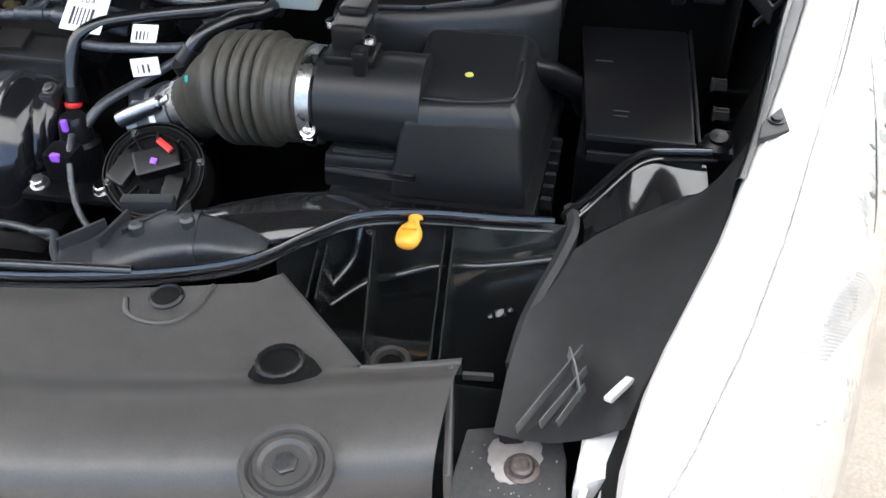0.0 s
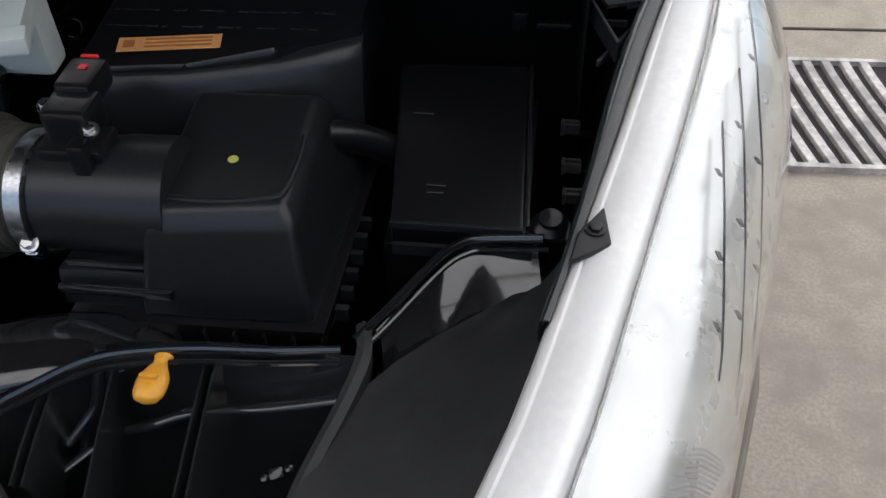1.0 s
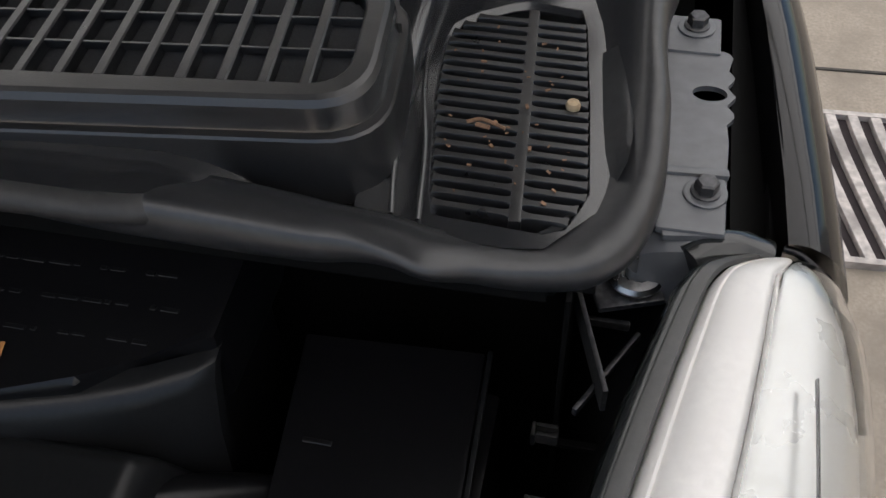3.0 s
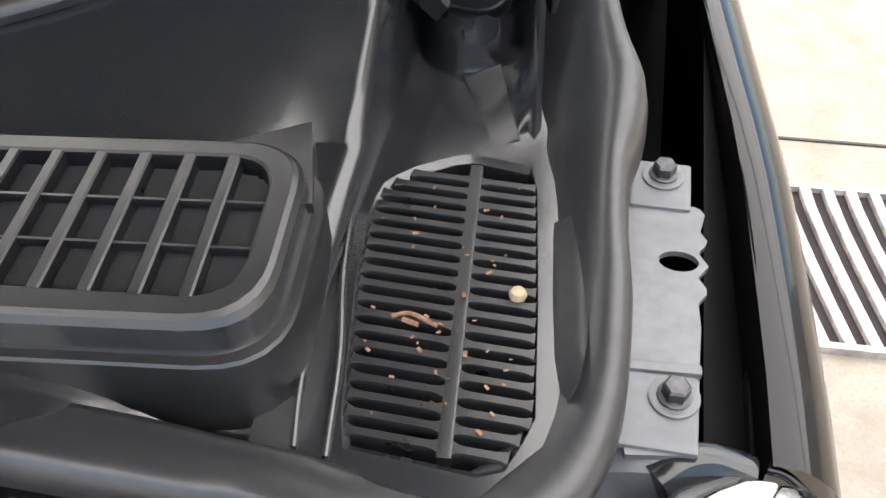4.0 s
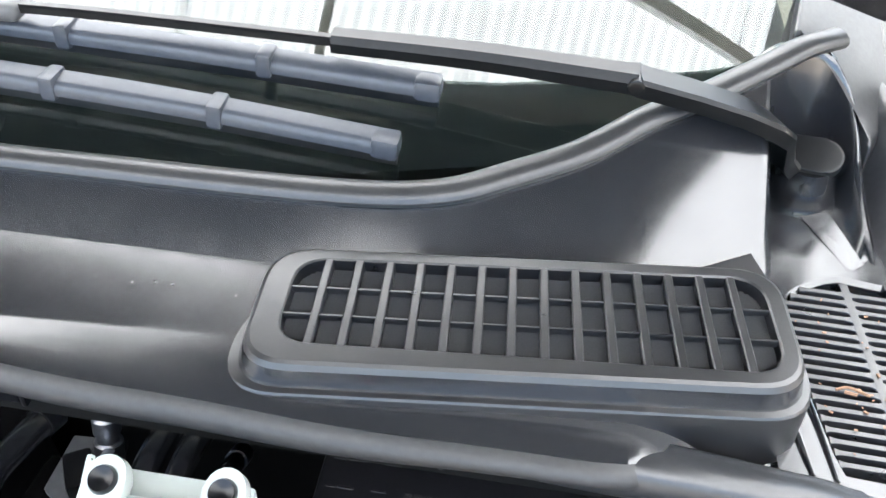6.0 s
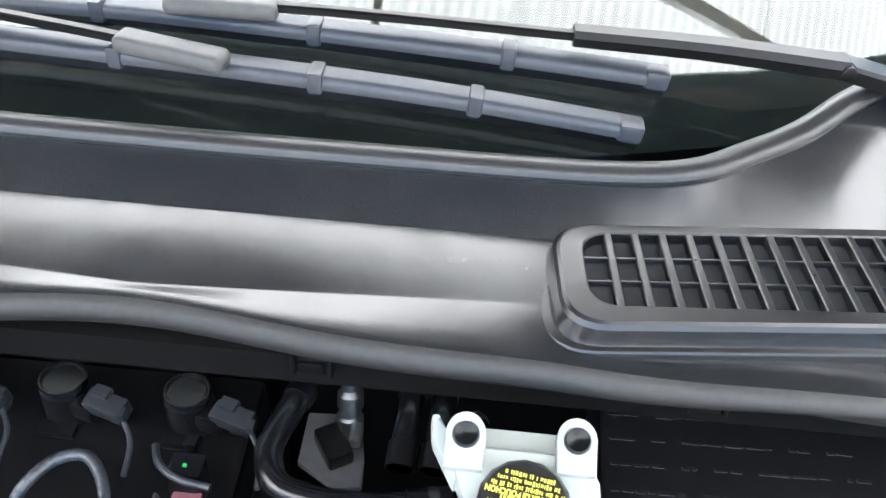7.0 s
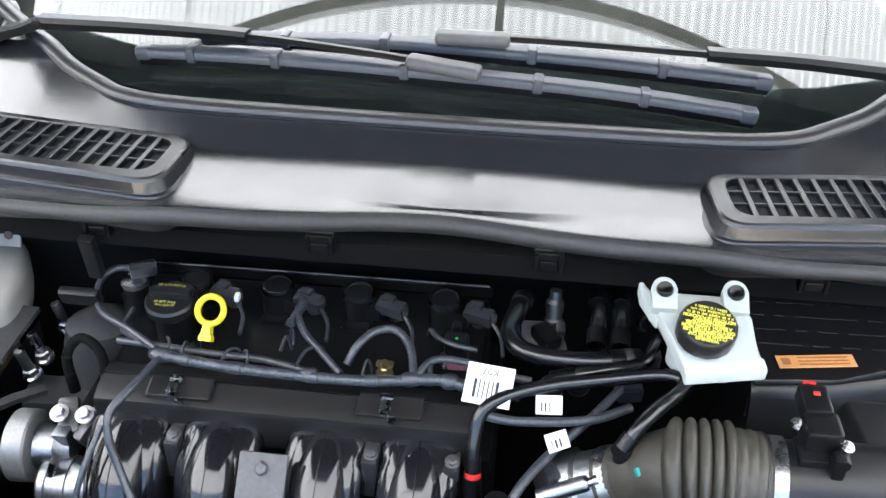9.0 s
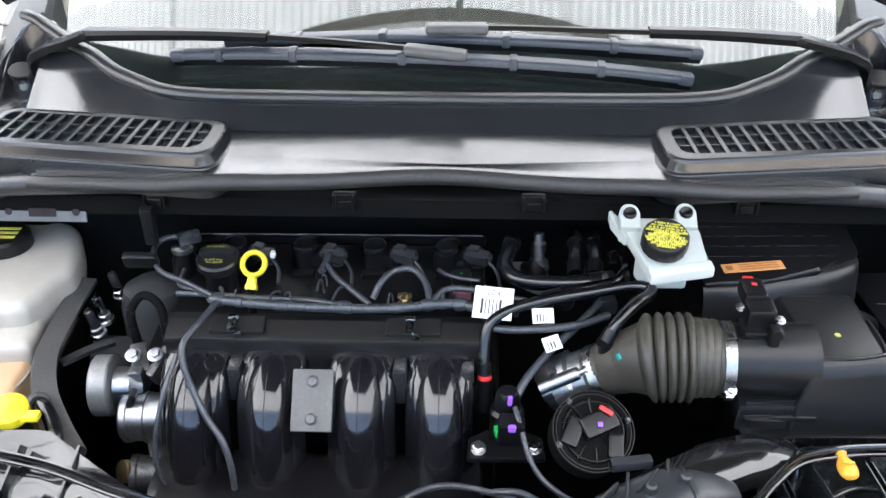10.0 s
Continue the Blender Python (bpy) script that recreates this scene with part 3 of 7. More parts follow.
    cover = prism(face, 1.11, lambda x, y: 1.208 - 0.702 * (x - 0.606) + 0.462 * (y - 1.236), 0.005, 0.001, seg=3)
    part("corner_cover", mirror(cover, s), M_RUBBER, side, "grey moulded corner cover")
    for dx in (0.0, 0.011):
        part("ridge", mirror(sweep(spline([(0.608 + dx, 0.908, 1.099), (0.601 + dx, 0.955, 1.1005), (0.596 + dx * 0.5, 1.0, 1.101), (0.589 + dx * 0.3, 1.062, 1.101)] if dx else [(0.606, 0.910, 1.099), (0.602, 0.93, 1.1005), (0.598, 0.955, 1.101)], 5), circle(0.0013, 8)), s), M_COWL, side)
    return side


for s in (1, -1):
    cowl_end(s)


# ---- raised cabin air inlets on the cowl ----
def round_quad(corners, r, z, n=6):
    out = []
    for i, c in enumerate(corners):
        p, q = Vector(corners[i - 1]), Vector(corners[(i + 1) % 4])
        c = Vector(c)
        a, b = (p - c).normalized(), (q - c).normalized()
        for k in range(n + 1):
            t = k / n
            s0, s1 = c + a * r * (1 - t) ** 2 + b * r * t ** 2, 0
            out.append((s0.x, s0.y, z))
    return out


WINDOW = [(0.2805, 0.9900), (0.2875, 0.8975), (0.595, 0.927), (0.584, 1.026)]
VENT = [(0.273, 0.989), (0.281, 0.890), (0.595, 0.927), (0.585, 1.026)]


def inset_quad(q, d):
    c = Vector((sum(p[0] for p in q) / 4, sum(p[1] for p in q) / 4))
    out = []
    for i, p in enumerate(q):
        p, a, b = Vector(p), Vector(q[i - 1]), Vector(q[(i + 1) % 4])
        out.append(p + (a - p).normalized() * d + (b - p).normalized() * d)
    return [tuple(v) for v in out]


def air_inlet(s):
    v = thing("air_inlet", (s * 0.44, 0.965, 1.10), "raised black plastic air inlet with grid over pleated filter paper", "air inlet", "cowl air inlets")
    zt = 1.150

    def ring(d, z, r, flare=0.0, quad=VENT):
        (ax, ay), (bx, by), c, e = quad
        return [(s * x, y, z) for x, y, z in round_quad(inset_quad([(ax - flare, ay), (bx - flare, by), c, e], d), r, z)]

    part("housing", loft([ring(-0.0034, 1.1330, 0.031, 0.002), ring(-0.0030, 1.1342, 0.031, 0.002), ring(-0.0022, 1.1400, 0.031, 0.001), ring(-0.0014, 1.1452, 0.030)], caps=False), M_COWL, v, "smooth dark side wall", angle=25)
    part("flange", loft([ring(-0.0082, 1.092, 0.034, 0.005), ring(-0.0078, 1.1310, 0.033, 0.004), ring(-0.0070, 1.1324, 0.033, 0.004), ring(-0.0032, 1.1332, 0.031, 0.002)], caps=False), M_VENT, v, angle=25)
    part("rim", loft([ring(-0.0014, 1.1452, 0.030), ring(0.0004, 1.1485, 0.029), ring(0.0025, zt, 0.028), ring(0.0098, zt, 0.022, 0, WINDOW), ring(0.0110, zt - 0.001, 0.021, 0, WINDOW), ring(0.0116, zt - 0.014, 0.021, 0, WINDOW)], caps=False), M_VENT, v, angle=25)
    q = inset_quad(WINDOW, 0.0105)
    tl, bl, br, tr = [Vector((*p, 0)) for p in q]
    # pleated paper below the grid
    rows = []
    for k in range(69):
        t = k / 68
        a, b = tl.lerp(bl, t), tr.lerp(br, t)
        rows.append([Vector((s * (a.lerp(b, u / 12)).x, a.lerp(b, u / 12).y, zt - 0.0105 + (0.0020 if k % 2 else -0.0020))) for u in range(13)])
    part("filter", loft(rows, closed=False), M_FILTER, v, "pleated dark filter paper")
    bar = lambda p, q2, w, h, z: loft([[(s * (p + o).x, (p + o).y, zz), (s * (q2 + o).x, (q2 + o).y, zz), (s * (q2 - o).x, (q2 - o).y, zz), (s * (p - o).x, (p - o).y, zz)] for zz, k in ((z - h, 1.0), (z - 0.0008, 1.0), (z, 0.7)) for o in [Vector((-(q2 - p).y, (q2 - p).x, 0)).normalized() * w * k]])
    for k in range(1, 15):
        t = k / 15
        part("bar", bar(tl.lerp(tr, t), bl.lerp(br, t), 0.0027, 0.007, zt - 0.0004), M_VENT, v)
    for t in (0.345, 0.665):
        part("wire", bar(tl.lerp(bl, t), tr.lerp(br, t), 0.0009, 0.004, zt - 0.0014), M_VENT, v)
    if s > 0:
        tab = loft([[(0.500, 1.006, 1.10), (0.575, 1.056, 1.10), (0.592, 1.000, 1.10)], [(0.500, 1.006, 1.1385), (0.575, 1.056, 1.1355), (0.592, 1.000, 1.1385)]])
        part("tab", tab, M_VENT, v)
    return v


for s in (1, -1):
    air_inlet(s)

# ---- windscreen, dashboard, wipers, bonnet ----
SLOPE = 0.5


def screen_pt(x, d, off=0.0):
    y = 1.004 + 0.45 * x * x + d
    return Vector((x, y, 1.148 + d * SLOPE - 0.02 * x * x - 0.10 * max(0, d - 0.3) ** 2 + off))


def screen_face(off):
    rows = []
    for j in range(17):
        row = []
        for i in range(29):
            x = -0.74 + 1.48 * i / 28
            d0 = max(0.0, along(TRIM, min(0.6, abs(x)))[0] - 1.004 - 0.45 * x * x) if abs(x) < 0.6 else 0.065
            row.append(screen_pt(x, d0 + (1.0 - d0) * j / 16, off))
        rows.append(row)
    return rows


def shell(a, b):
    """A closed sheet between two point grids."""
    bm = merge(loft(a, closed=False), loft(b, closed=False))
    edge = lambda g: g[0] + [r[-1] for r in g[1:]] + g[-1][-2::-1] + [r[0] for r in g[-2:0:-1]]
    return merge(bm, loft([edge(a), edge(b)], caps=False))


windscreen = thing("windscreen", (0, 1.05, 1.14), "green tinted curved windscreen reflecting the corrugated roof", "windscreen")
part("pane", shell(screen_face(0), screen_face(-0.005)), M_GLASS, windscreen)
band = [[screen_pt(-0.60 + 1.2 * i / 24, max(0.0, along(TRIM, abs(-0.60 + 1.2 * i / 24))[0] - 1.004 - 0.45 * (-0.60 + 1.2 * i / 24) ** 2) + d, -0.008) for i in range(25)] for d in (-0.004, 0.012, 0.026)]
part("black_band", shell(band, [[p - Vector((0, 0, 0.002)) for p in r] for r in band]), M_BLACK, windscreen, "black edge band under the glass")
dash = [[screen_pt(-0.64 + 1.28 * i / 12, 0.02 + 0.8 * j / 8) + Vector((0, 0.02, -0.03 - 0.42 * j / 8)) for i in range(13)] for j in range(9)]
single("dashboard", shell(dash, [[p - Vector((0, 0, 0.02)) for p in r] for r in dash]), M_DASH, "black dashboard top behind the windscreen", "dashboard")


def blade(w, pts, clips):
    path = spline(pts, 10)
    body = part("blade", sweep(path, [(-0.0090, -0.004), (-0.0090, 0.0045), (-0.0075, 0.0078), (0.0040, 0.0064), (0.0075, 0.0040), (0.0088, 0.0005), (0.0085, -0.004)]), M_BLADE, w, "flat blade with grey rubber spoiler")
    part("wiping_edge", sweep([p + Vector((0, 0, -0.009)) for p in path], [(-0.006, 0.005), (0.006, 0.005), (0.003, -0.001), (0.001, -0.006), (-0.001, -0.006), (-0.003, -0.001)]), M_ARM, body)
    for t in clips:
        i = round(t * (len(path) - 1))
        d = path[min(i + 1, len(path) - 1)] - path[max(i - 1, 0)]
        part("clip", rbox((0, 0, 0), (0.011, 0.021, 0.018), 0.003, m=aim(path[i] + Vector((0, 0, 0.001)), d)), M_BLADE, body)
    for i, e in ((0, 1), (-1, -1)):
        d = path[1] - path[0] if i == 0 else path[-1] - path[-2]
        part("end_cap", rbox((0, 0, 0), (0.020, 0.019, 0.016), 0.005, m=aim(path[i] + d.normalized() * 0.008 * e, d)), M_BLADE, body)


def wiper(s, label, joint, tip, mid, blade_pts, clips):
    root = Vector((s * 0.625, 1.165, 1.144))
    joint, tip, mid = Vector(joint), Vector(tip), Vector(mid)
    a = thing("windscreen_wiper", root - Vector((0, 0, 0.050)), label, "wiper", "windscreen wipers")
    part("boot", rev(root + Vector((s * 0.003, 0.018, -0.052)), (0, -0.15, 1), [(0.031, 0), (0.030, 0.006), (0.026, 0.011), (0.0250, 0.016), (0.0250, 0.022), (0.0235, 0.029), (0.020, 0.034), (0.018, 0.042)], 32), M_GLOSS, a, "glossy black rubber spindle boot", angle=70)
    # flat topped cap, round at its outer end, and the stepped arm that rises from it
    half = 0.0150
    cap = [(-0.022, -half), (0.010, -half)] + [(0.010 + half * math.sin(math.pi * q / 12), -half * math.cos(math.pi * q / 12)) for q in range(1, 12)] + [(0.010, half), (-0.022, half)]
    part("pivot_cap", mirror(moved(prism(cap, -0.011, 0.0, 0.0022, seg=3), pose(abs(root.x) + 0.001, root.y + 0.010, root.z - 0.002, 27, 0, -7)), s), M_ARM, a)
    skirt = [(x * 0.92, y * 0.92) for x, y in cap]
    part("cap_skirt", mirror(moved(prism(skirt, -0.020, -0.010, 0.002, seg=2), pose(abs(root.x) + 0.001, root.y + 0.010, root.z - 0.002, 27, 0, -7)), s), M_ARM, a)
    arch = [Vector((s * 0.612, 1.173, 1.132)), Vector((s * 0.602, 1.169, 1.140)), Vector((s * 0.5955, 1.158, 1.164)), Vector((s * 0.587, 1.150, 1.177)), Vector((s * 0.565, 1.143, 1.190)), Vector((s * 0.530, 1.137, 1.202)), joint]
    part("knuckle", sweep(arch, [(-0.0125, -0.007), (-0.0135, 0.003), (-0.0115, 0.006), (0.0115, 0.006), (0.0135, 0.003), (0.0125, -0.007)]), M_ARM, a, angle=30)
    part("hinge_pin", rev(joint + Vector((0, -0.014, 0.0)), (0, 1, 0), [(0.004, 0), (0.006, 0.001), (0.006, 0.027), (0.004, 0.028)], 12), M_ARM, a)
    path = spline([joint, joint.lerp(mid, 0.5) + Vector((0, 0, 0.002)), mid, mid.lerp(tip, 0.6) + Vector((0, 0, 0.002)), tip], 8)
    part("channel", sweep(path[:17], [(-0.011, -0.007), (-0.012, 0.002), (-0.008, 0.008), (0.008, 0.008), (0.012, 0.002), (0.011, -0.007)], scale=lambda t: 0.95 - 0.15 * t), M_ARM, a)
    part("rod", sweep(path[15:], [(-0.0045, -0.003), (-0.0045, 0.0015), (-0.003, 0.003), (0.003, 0.003), (0.0045, 0.0015), (0.0045, -0.003)]), M_ARM, a, "slim steel rod")
    e = (path[-1] - path[-4]).normalized()
    part("tip_clip", rbox((0, 0, 0), (0.085, 0.022, 0.014), 0.0065, m=aim(tip - e * 0.02 + Vector((0, 0, -0.002)), e), seg=3), M_WORN, a, "pale grey worn clip")
    blade(a, blade_pts, clips)


wiper(1, "black wiper with its blade parked above the other one", (0.488, 1.130, 1.214), (-0.002, 1.106, 1.236), (0.28, 1.122, 1.226), [(-0.31, 1.150, 1.196), (-0.11, 1.127, 1.213), (0.0, 1.118, 1.216), (0.18, 1.114, 1.211), (0.355, 1.120, 1.197)], (0.12, 0.30, 0.62, 0.82))
wiper(-1, "black wiper with a long blade low on the windscreen", (-0.504, 1.131, 1.213), (0.010, 1.062, 1.217), (-0.24, 1.104, 1.222), [(-0.376, 1.108, 1.192), (-0.26, 1.093, 1.200), (-0.143, 1.083, 1.203), (0.01, 1.072, 1.203), (0.18, 1.069, 1.195), (0.335, 1.072, 1.178)], (0.13, 0.30, 0.53, 0.70, 0.84))

bonnet = thing("bonnet", (0, 1.12, 1.40), "raised black car bonnet, its dark underside over the cowl", "bonnet")
HOOD_A = radians(41)


def hood_pt(u, v, off=0.0):
    """u from side to side, v from the rear edge up to the front edge."""
    half = 0.675 - 0.06 * max(0, v - 0.6)
    x = (2 * u - 1) * half
    bow = 0.012 * (1 - (x / 0.74) ** 2)
    d = v * 1.10 - 0.26 * abs(x / 0.74) ** 2.8 * (1 - v) - 0.16 * (x / 0.74) ** 2 * v
    n = bow + off
    return Vector((x, 1.128 - d * math.cos(HOOD_A) + n * math.sin(HOOD_A), 1.355 + d * math.sin(HOOD_A) + n * math.cos(HOOD_A)))


outer = [[hood_pt(i / 16, j / 12) for i in range(17)] for j in range(13)]
inner = [[hood_pt(i / 16, j / 12, -0.022) for i in range(17)] for j in range(13)]
part("skin", shell(outer, inner), M_PAINT, bonnet)

# unseen lining added so the bonnet throws no bright reflections into the bay
pad_o = [[hood_pt(0.04 + 0.92 * i / 16, 0.03 + 0.93 * j / 12, -0.024) for i in range(17)] for j in range(13)]
pad_i = [[hood_pt(0.05 + 0.90 * i / 16, 0.04 + 0.91 * j / 12, -0.034) for i in range(17)] for j in range(13)]
part("insulation", shell(pad_o, pad_i), M_BLACK, bonnet, "unseen matt black insulation pad, added to keep reflections dark")


# ---- right wing, headlamp, hinge plate ----
LAMP = [(0.952, 0.782, 1.057), (0.942, 0.770, 1.063), (0.934, 0.7615, 1.066), (0.920, 0.755, 1.067), (0.880, 0.7445, 1.067), (0.84, 0.735, 1.066), (0.72, 0.7085, 1.058), (0.60, 0.679, 1.045), (0.537, 0.663, 1.036), (0.472, 0.640, 1.022), (0.44, 0.627, 1.008), (0.41, 0.617, 0.99), (0.37, 0.6135, 0.97), (0.32, 0.612, 0.945)]


def lamp_edge(y):
    """x and z of the headlamp's inner upper edge at y."""
    for (y0, x0, z0), (y1, x1, z1) in zip(LAMP, LAMP[1:]):
        if y >= y1:
            t = (y - y0) / (y1 - y0)
            return x0 + (x1 - x0) * t, z0 + (z1 - z0) * t
    return LAMP[-1][1:]


def lamp_ring(y, dx0, prof, k=1.0):
    x, z = lamp_edge(y)
    return [Vector((x + dx0 + a * k, y, z + b * k)) for a, b in prof]


lamp_ys = [0.32 + 0.58 * k / 22 for k in range(23)] + [0.912, 0.922, 0.930, 0.936, 0.942, 0.947, 0.952]
TAPER = [(0.0, 0.2), (0.32, 0.3), (0.36, 0.5), (0.394, 0.95), (0.44, 1.15), (0.47, 1.12), (0.52, 1.03), (0.60, 1.0), (0.82, 1.0), (0.852, 0.96), (0.89, 0.88), (0.925, 0.75), (0.942, 0.54), (0.952, 0.36)]
taper = lambda y: along(TAPER, y)[0]
lens_k = lambda y: 1.56 - y if y < 0.56 else taper(y)


def lens_ring(y, dx0, prof):
    x, z = lamp_edge(y)
    return [Vector((x + dx0 + 0.0375 * taper(y) + (a - 0.0375) * lens_k(y), y, z + b * lens_k(y))) for a, b in prof]


headlamp = thing("headlamp", (0.72, 0.60, 0.75), "long swept-back headlamp, silver upper moulding and bright reflective lens", "headlamp")
part("upper_moulding", loft([lamp_ring(y, 0, [(-0.006, -0.05), (-0.003, -0.008), (0.000, -0.002), (0.004, -0.0005), (0.0055, -0.0018), (0.007, 0.000), (0.016, 0.0022), (0.026, 0.003), (0.0315, 0.0022), (0.0345, -0.001), (0.036, -0.010)], taper(y)) for y in lamp_ys], closed=False), M_LAMPHOUSE, headlamp, "satin silver upper moulding", angle=50)
bezel = loft([lamp_ring(y, 0, [(-0.012, -0.10), (-0.0195, -0.03), (-0.0190, -0.008), (-0.0165, -0.0015), (-0.0120, 0.0), (-0.0085, -0.0012), (-0.0062, -0.005), (-0.006, -0.03)], min(0.55 + 0.45 * taper(y), 0.35 + 0.65 * ease(y, 0.60, 0.80))) for y in [v for v in lamp_ys if v > 0.56]], closed=False)
strip = loft([lamp_ring(y, 0, [(-0.0128, -0.014), (-0.0122, -0.0004), (-0.0108, 0.0012), (-0.0036, 0.0012), (-0.0022, -0.003)], min(0.55 + 0.45 * taper(y), 0.35 + 0.65 * ease(y, 0.60, 0.80))) for y in [v for v in lamp_ys if v > 0.56]], closed=False)
part("edge_strip", strip, M_STRIP, headlamp, "satin grey strip along the moulding", angle=50)
part("bezel", bezel, M_LINER, headlamp, "glossy black bezel along the lamp", angle=50)
tip = spline([(0.746, 0.944, 1.058), (0.757, 0.953, 1.060), (0.768, 0.957, 1.0595), (0.778, 0.957, 1.057), (0.786, 0.956, 1.055)], 5)
part("bezel_tip", sweep(tip, [(-0.009, -0.02), (-0.009, 0.0), (-0.004, 0.003), (0.003, 0.003), (0.008, -0.002), (0.009, -0.02)]), M_LINER, headlamp, "glossy black bezel round the lamp tip")
lens_prof = [(0.0375, -0.010), (0.0385, -0.002), (0.0425, 0.0012), (0.056, 0.000), (0.072, -0.006), (0.088, -0.020), (0.100, -0.042), (0.109, -0.075), (0.115, -0.115), (0.118, -0.160)]
part("reflector", loft([lens_ring(y, -0.004, [(a, b - 0.012) for a, b in lens_prof]) for y in lamp_ys], closed=False), M_CHROME, headlamp, "bright chromed reflector behind the lens", angle=50)
lens_o = [lens_ring(y, 0, lens_prof) for y in lamp_ys]
lens_i = [lens_ring(y, -0.002, [(a, b - 0.003) for a, b in lens_prof]) for y in lamp_ys]
lens = part("lens", shell(lens_o, lens_i), M_LENS, headlamp, "clear lens", angle=60)
lens.visible_shadow = False
def lens_at(x, y, drop=0.004):
    """A point just below the lens surface."""
    k = lens_k(y)
    ex, ez = lamp_edge(y)
    a = (x - ex - 0.0375 * taper(y)) / k + 0.0375
    for (a0, b0), (a1, b1) in zip(lens_prof, lens_prof[1:]):
        if a <= a1 or a1 == lens_prof[-1][0]:
            t = (a - a0) / max(1e-6, a1 - a0)
            return Vector((x, y, ez + (b0 + (b1 - b0) * t) * k - drop))


for x0, y0, x1, y1 in ((0.762, 0.575, 0.772, 0.745), (0.777, 0.590, 0.787, 0.800), (0.793, 0.625, 0.801, 0.880)):
    pts = [lens_at(x0 + (x1 - x0) * (q / 12) ** 0.7, y0 + (y1 - y0) * q / 12) for q in range(13)]
    part("rib", sweep(pts, [(-0.0006, -0.002), (-0.0004, 0.0006), (0.0004, 0.0006), (0.0006, -0.002)]), M_BRKT, headlamp)
    for q in (2, 5, 9):
        part("hook", rbox(pts[q] + Vector((-0.003, 0, 0.0005)), (0.0036, 0.0070, 0.0012), 0.0005, m=pose(0, 0, 0, 0, 30, 15), seg=1), M_WORN, headlamp)
for k in range(26):
    y = 0.452 + k * 0.0032
    x = lamp_edge(y)[0] + 0.070 + 0.0006 * k
    part("flute", sweep([lens_at(x + 0.004 * q, y + 0.0022 * q, 0.003) for q in range(7)], [(-0.0006, -0.0014), (0.0, 0.0002), (0.0006, -0.0014)]), M_LAMPHOUSE, headlamp)
part("mounting_lug", merge(prism([(0.682, 0.618), (0.705, 0.634), (0.701, 0.664), (0.686, 0.640)], 1.048, 1.053, 0.0015), hexbolt((0.696, 0.644, 1.053), r=0.004, h=0.003)), M_PLASTIC, headlamp, "black triangular flap with a screw")

WING = [(-0.001, -0.25), (0.000, -0.045), (0.0005, -0.006), (0.002, -0.001), (0.006, 0.0), (0.013, -0.0012), (0.021, -0.0052), (0.029, -0.012), (0.035, -0.022), (0.0395, -0.036), (0.0435, -0.065), (0.047, -0.12), (0.049, -0.20), (0.050, -0.32), (0.048, -0.46), (0.042, -0.60)]
WING_IN = [(0.30, 0.790), (0.94, 0.790), (1.00, 0.789), (1.07, 0.7855), (1.16, 0.780), (1.25, 0.768), (1.32, 0.759), (1.42, 0.746), (1.60, 0.720), (1.72, 0.70)]
wing = thing("wing", (0.86, 1.4, 0.45), "glossy black painted front wing with a narrow top flange", "car wing")


def wing_ring(y):
    x0, back = along(WING_IN, y)[0], max(0, y - 0.95)
    return [Vector((x0 + x, y, 1.063 + z + 0.02 * back)) for x, z in WING]


part("skin", loft([wing_ring(0.957 + 0.045 * k) for k in range(17)], closed=False), M_PAINT, wing, angle=40)
low = [(a, b) for a, b in ((0.118, -0.150), (0.124, -0.158), (0.134, -0.20), (0.142, -0.30), (0.145, -0.45))]
part("lower_skin", loft([[Vector((min(lamp_edge(y)[0] + a - 0.006, 0.700 + a), y, lamp_edge(y)[1] + b)) for a, b in low] for y in [0.30 + 0.66 * k / 20 for k in range(21)]], closed=False), M_PAINT, wing)
cap_pts = spline([(0.790, 0.958, 1.058), (0.799, 0.957, 1.056), (0.810, 0.950, 1.050), (0.820, 0.938, 1.042), (0.828, 0.915, 1.030), (0.833, 0.885, 1.015)], 6)
part("lamp_corner", sweep(cap_pts, circle(0.0022, 10)), M_PAINT, wing)

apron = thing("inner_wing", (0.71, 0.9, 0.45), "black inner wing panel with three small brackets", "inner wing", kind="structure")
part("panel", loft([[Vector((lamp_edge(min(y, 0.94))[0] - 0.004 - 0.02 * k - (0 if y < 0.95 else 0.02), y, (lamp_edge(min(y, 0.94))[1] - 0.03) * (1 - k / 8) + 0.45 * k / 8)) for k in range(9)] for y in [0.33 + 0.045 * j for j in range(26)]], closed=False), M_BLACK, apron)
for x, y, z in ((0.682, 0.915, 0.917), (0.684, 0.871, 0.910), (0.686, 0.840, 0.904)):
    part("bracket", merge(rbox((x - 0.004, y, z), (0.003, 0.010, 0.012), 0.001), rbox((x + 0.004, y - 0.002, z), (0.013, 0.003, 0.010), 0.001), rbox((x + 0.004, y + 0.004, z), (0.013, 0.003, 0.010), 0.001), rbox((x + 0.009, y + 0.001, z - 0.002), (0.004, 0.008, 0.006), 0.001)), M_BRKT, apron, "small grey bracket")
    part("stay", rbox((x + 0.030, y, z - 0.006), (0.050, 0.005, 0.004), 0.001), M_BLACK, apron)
# near-black sheets added behind the hinge to stand for the deep shaded gap
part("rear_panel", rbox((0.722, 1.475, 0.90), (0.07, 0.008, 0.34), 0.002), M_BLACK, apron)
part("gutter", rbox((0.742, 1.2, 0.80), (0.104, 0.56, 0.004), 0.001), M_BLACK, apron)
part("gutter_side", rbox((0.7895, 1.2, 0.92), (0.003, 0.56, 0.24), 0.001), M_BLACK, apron)
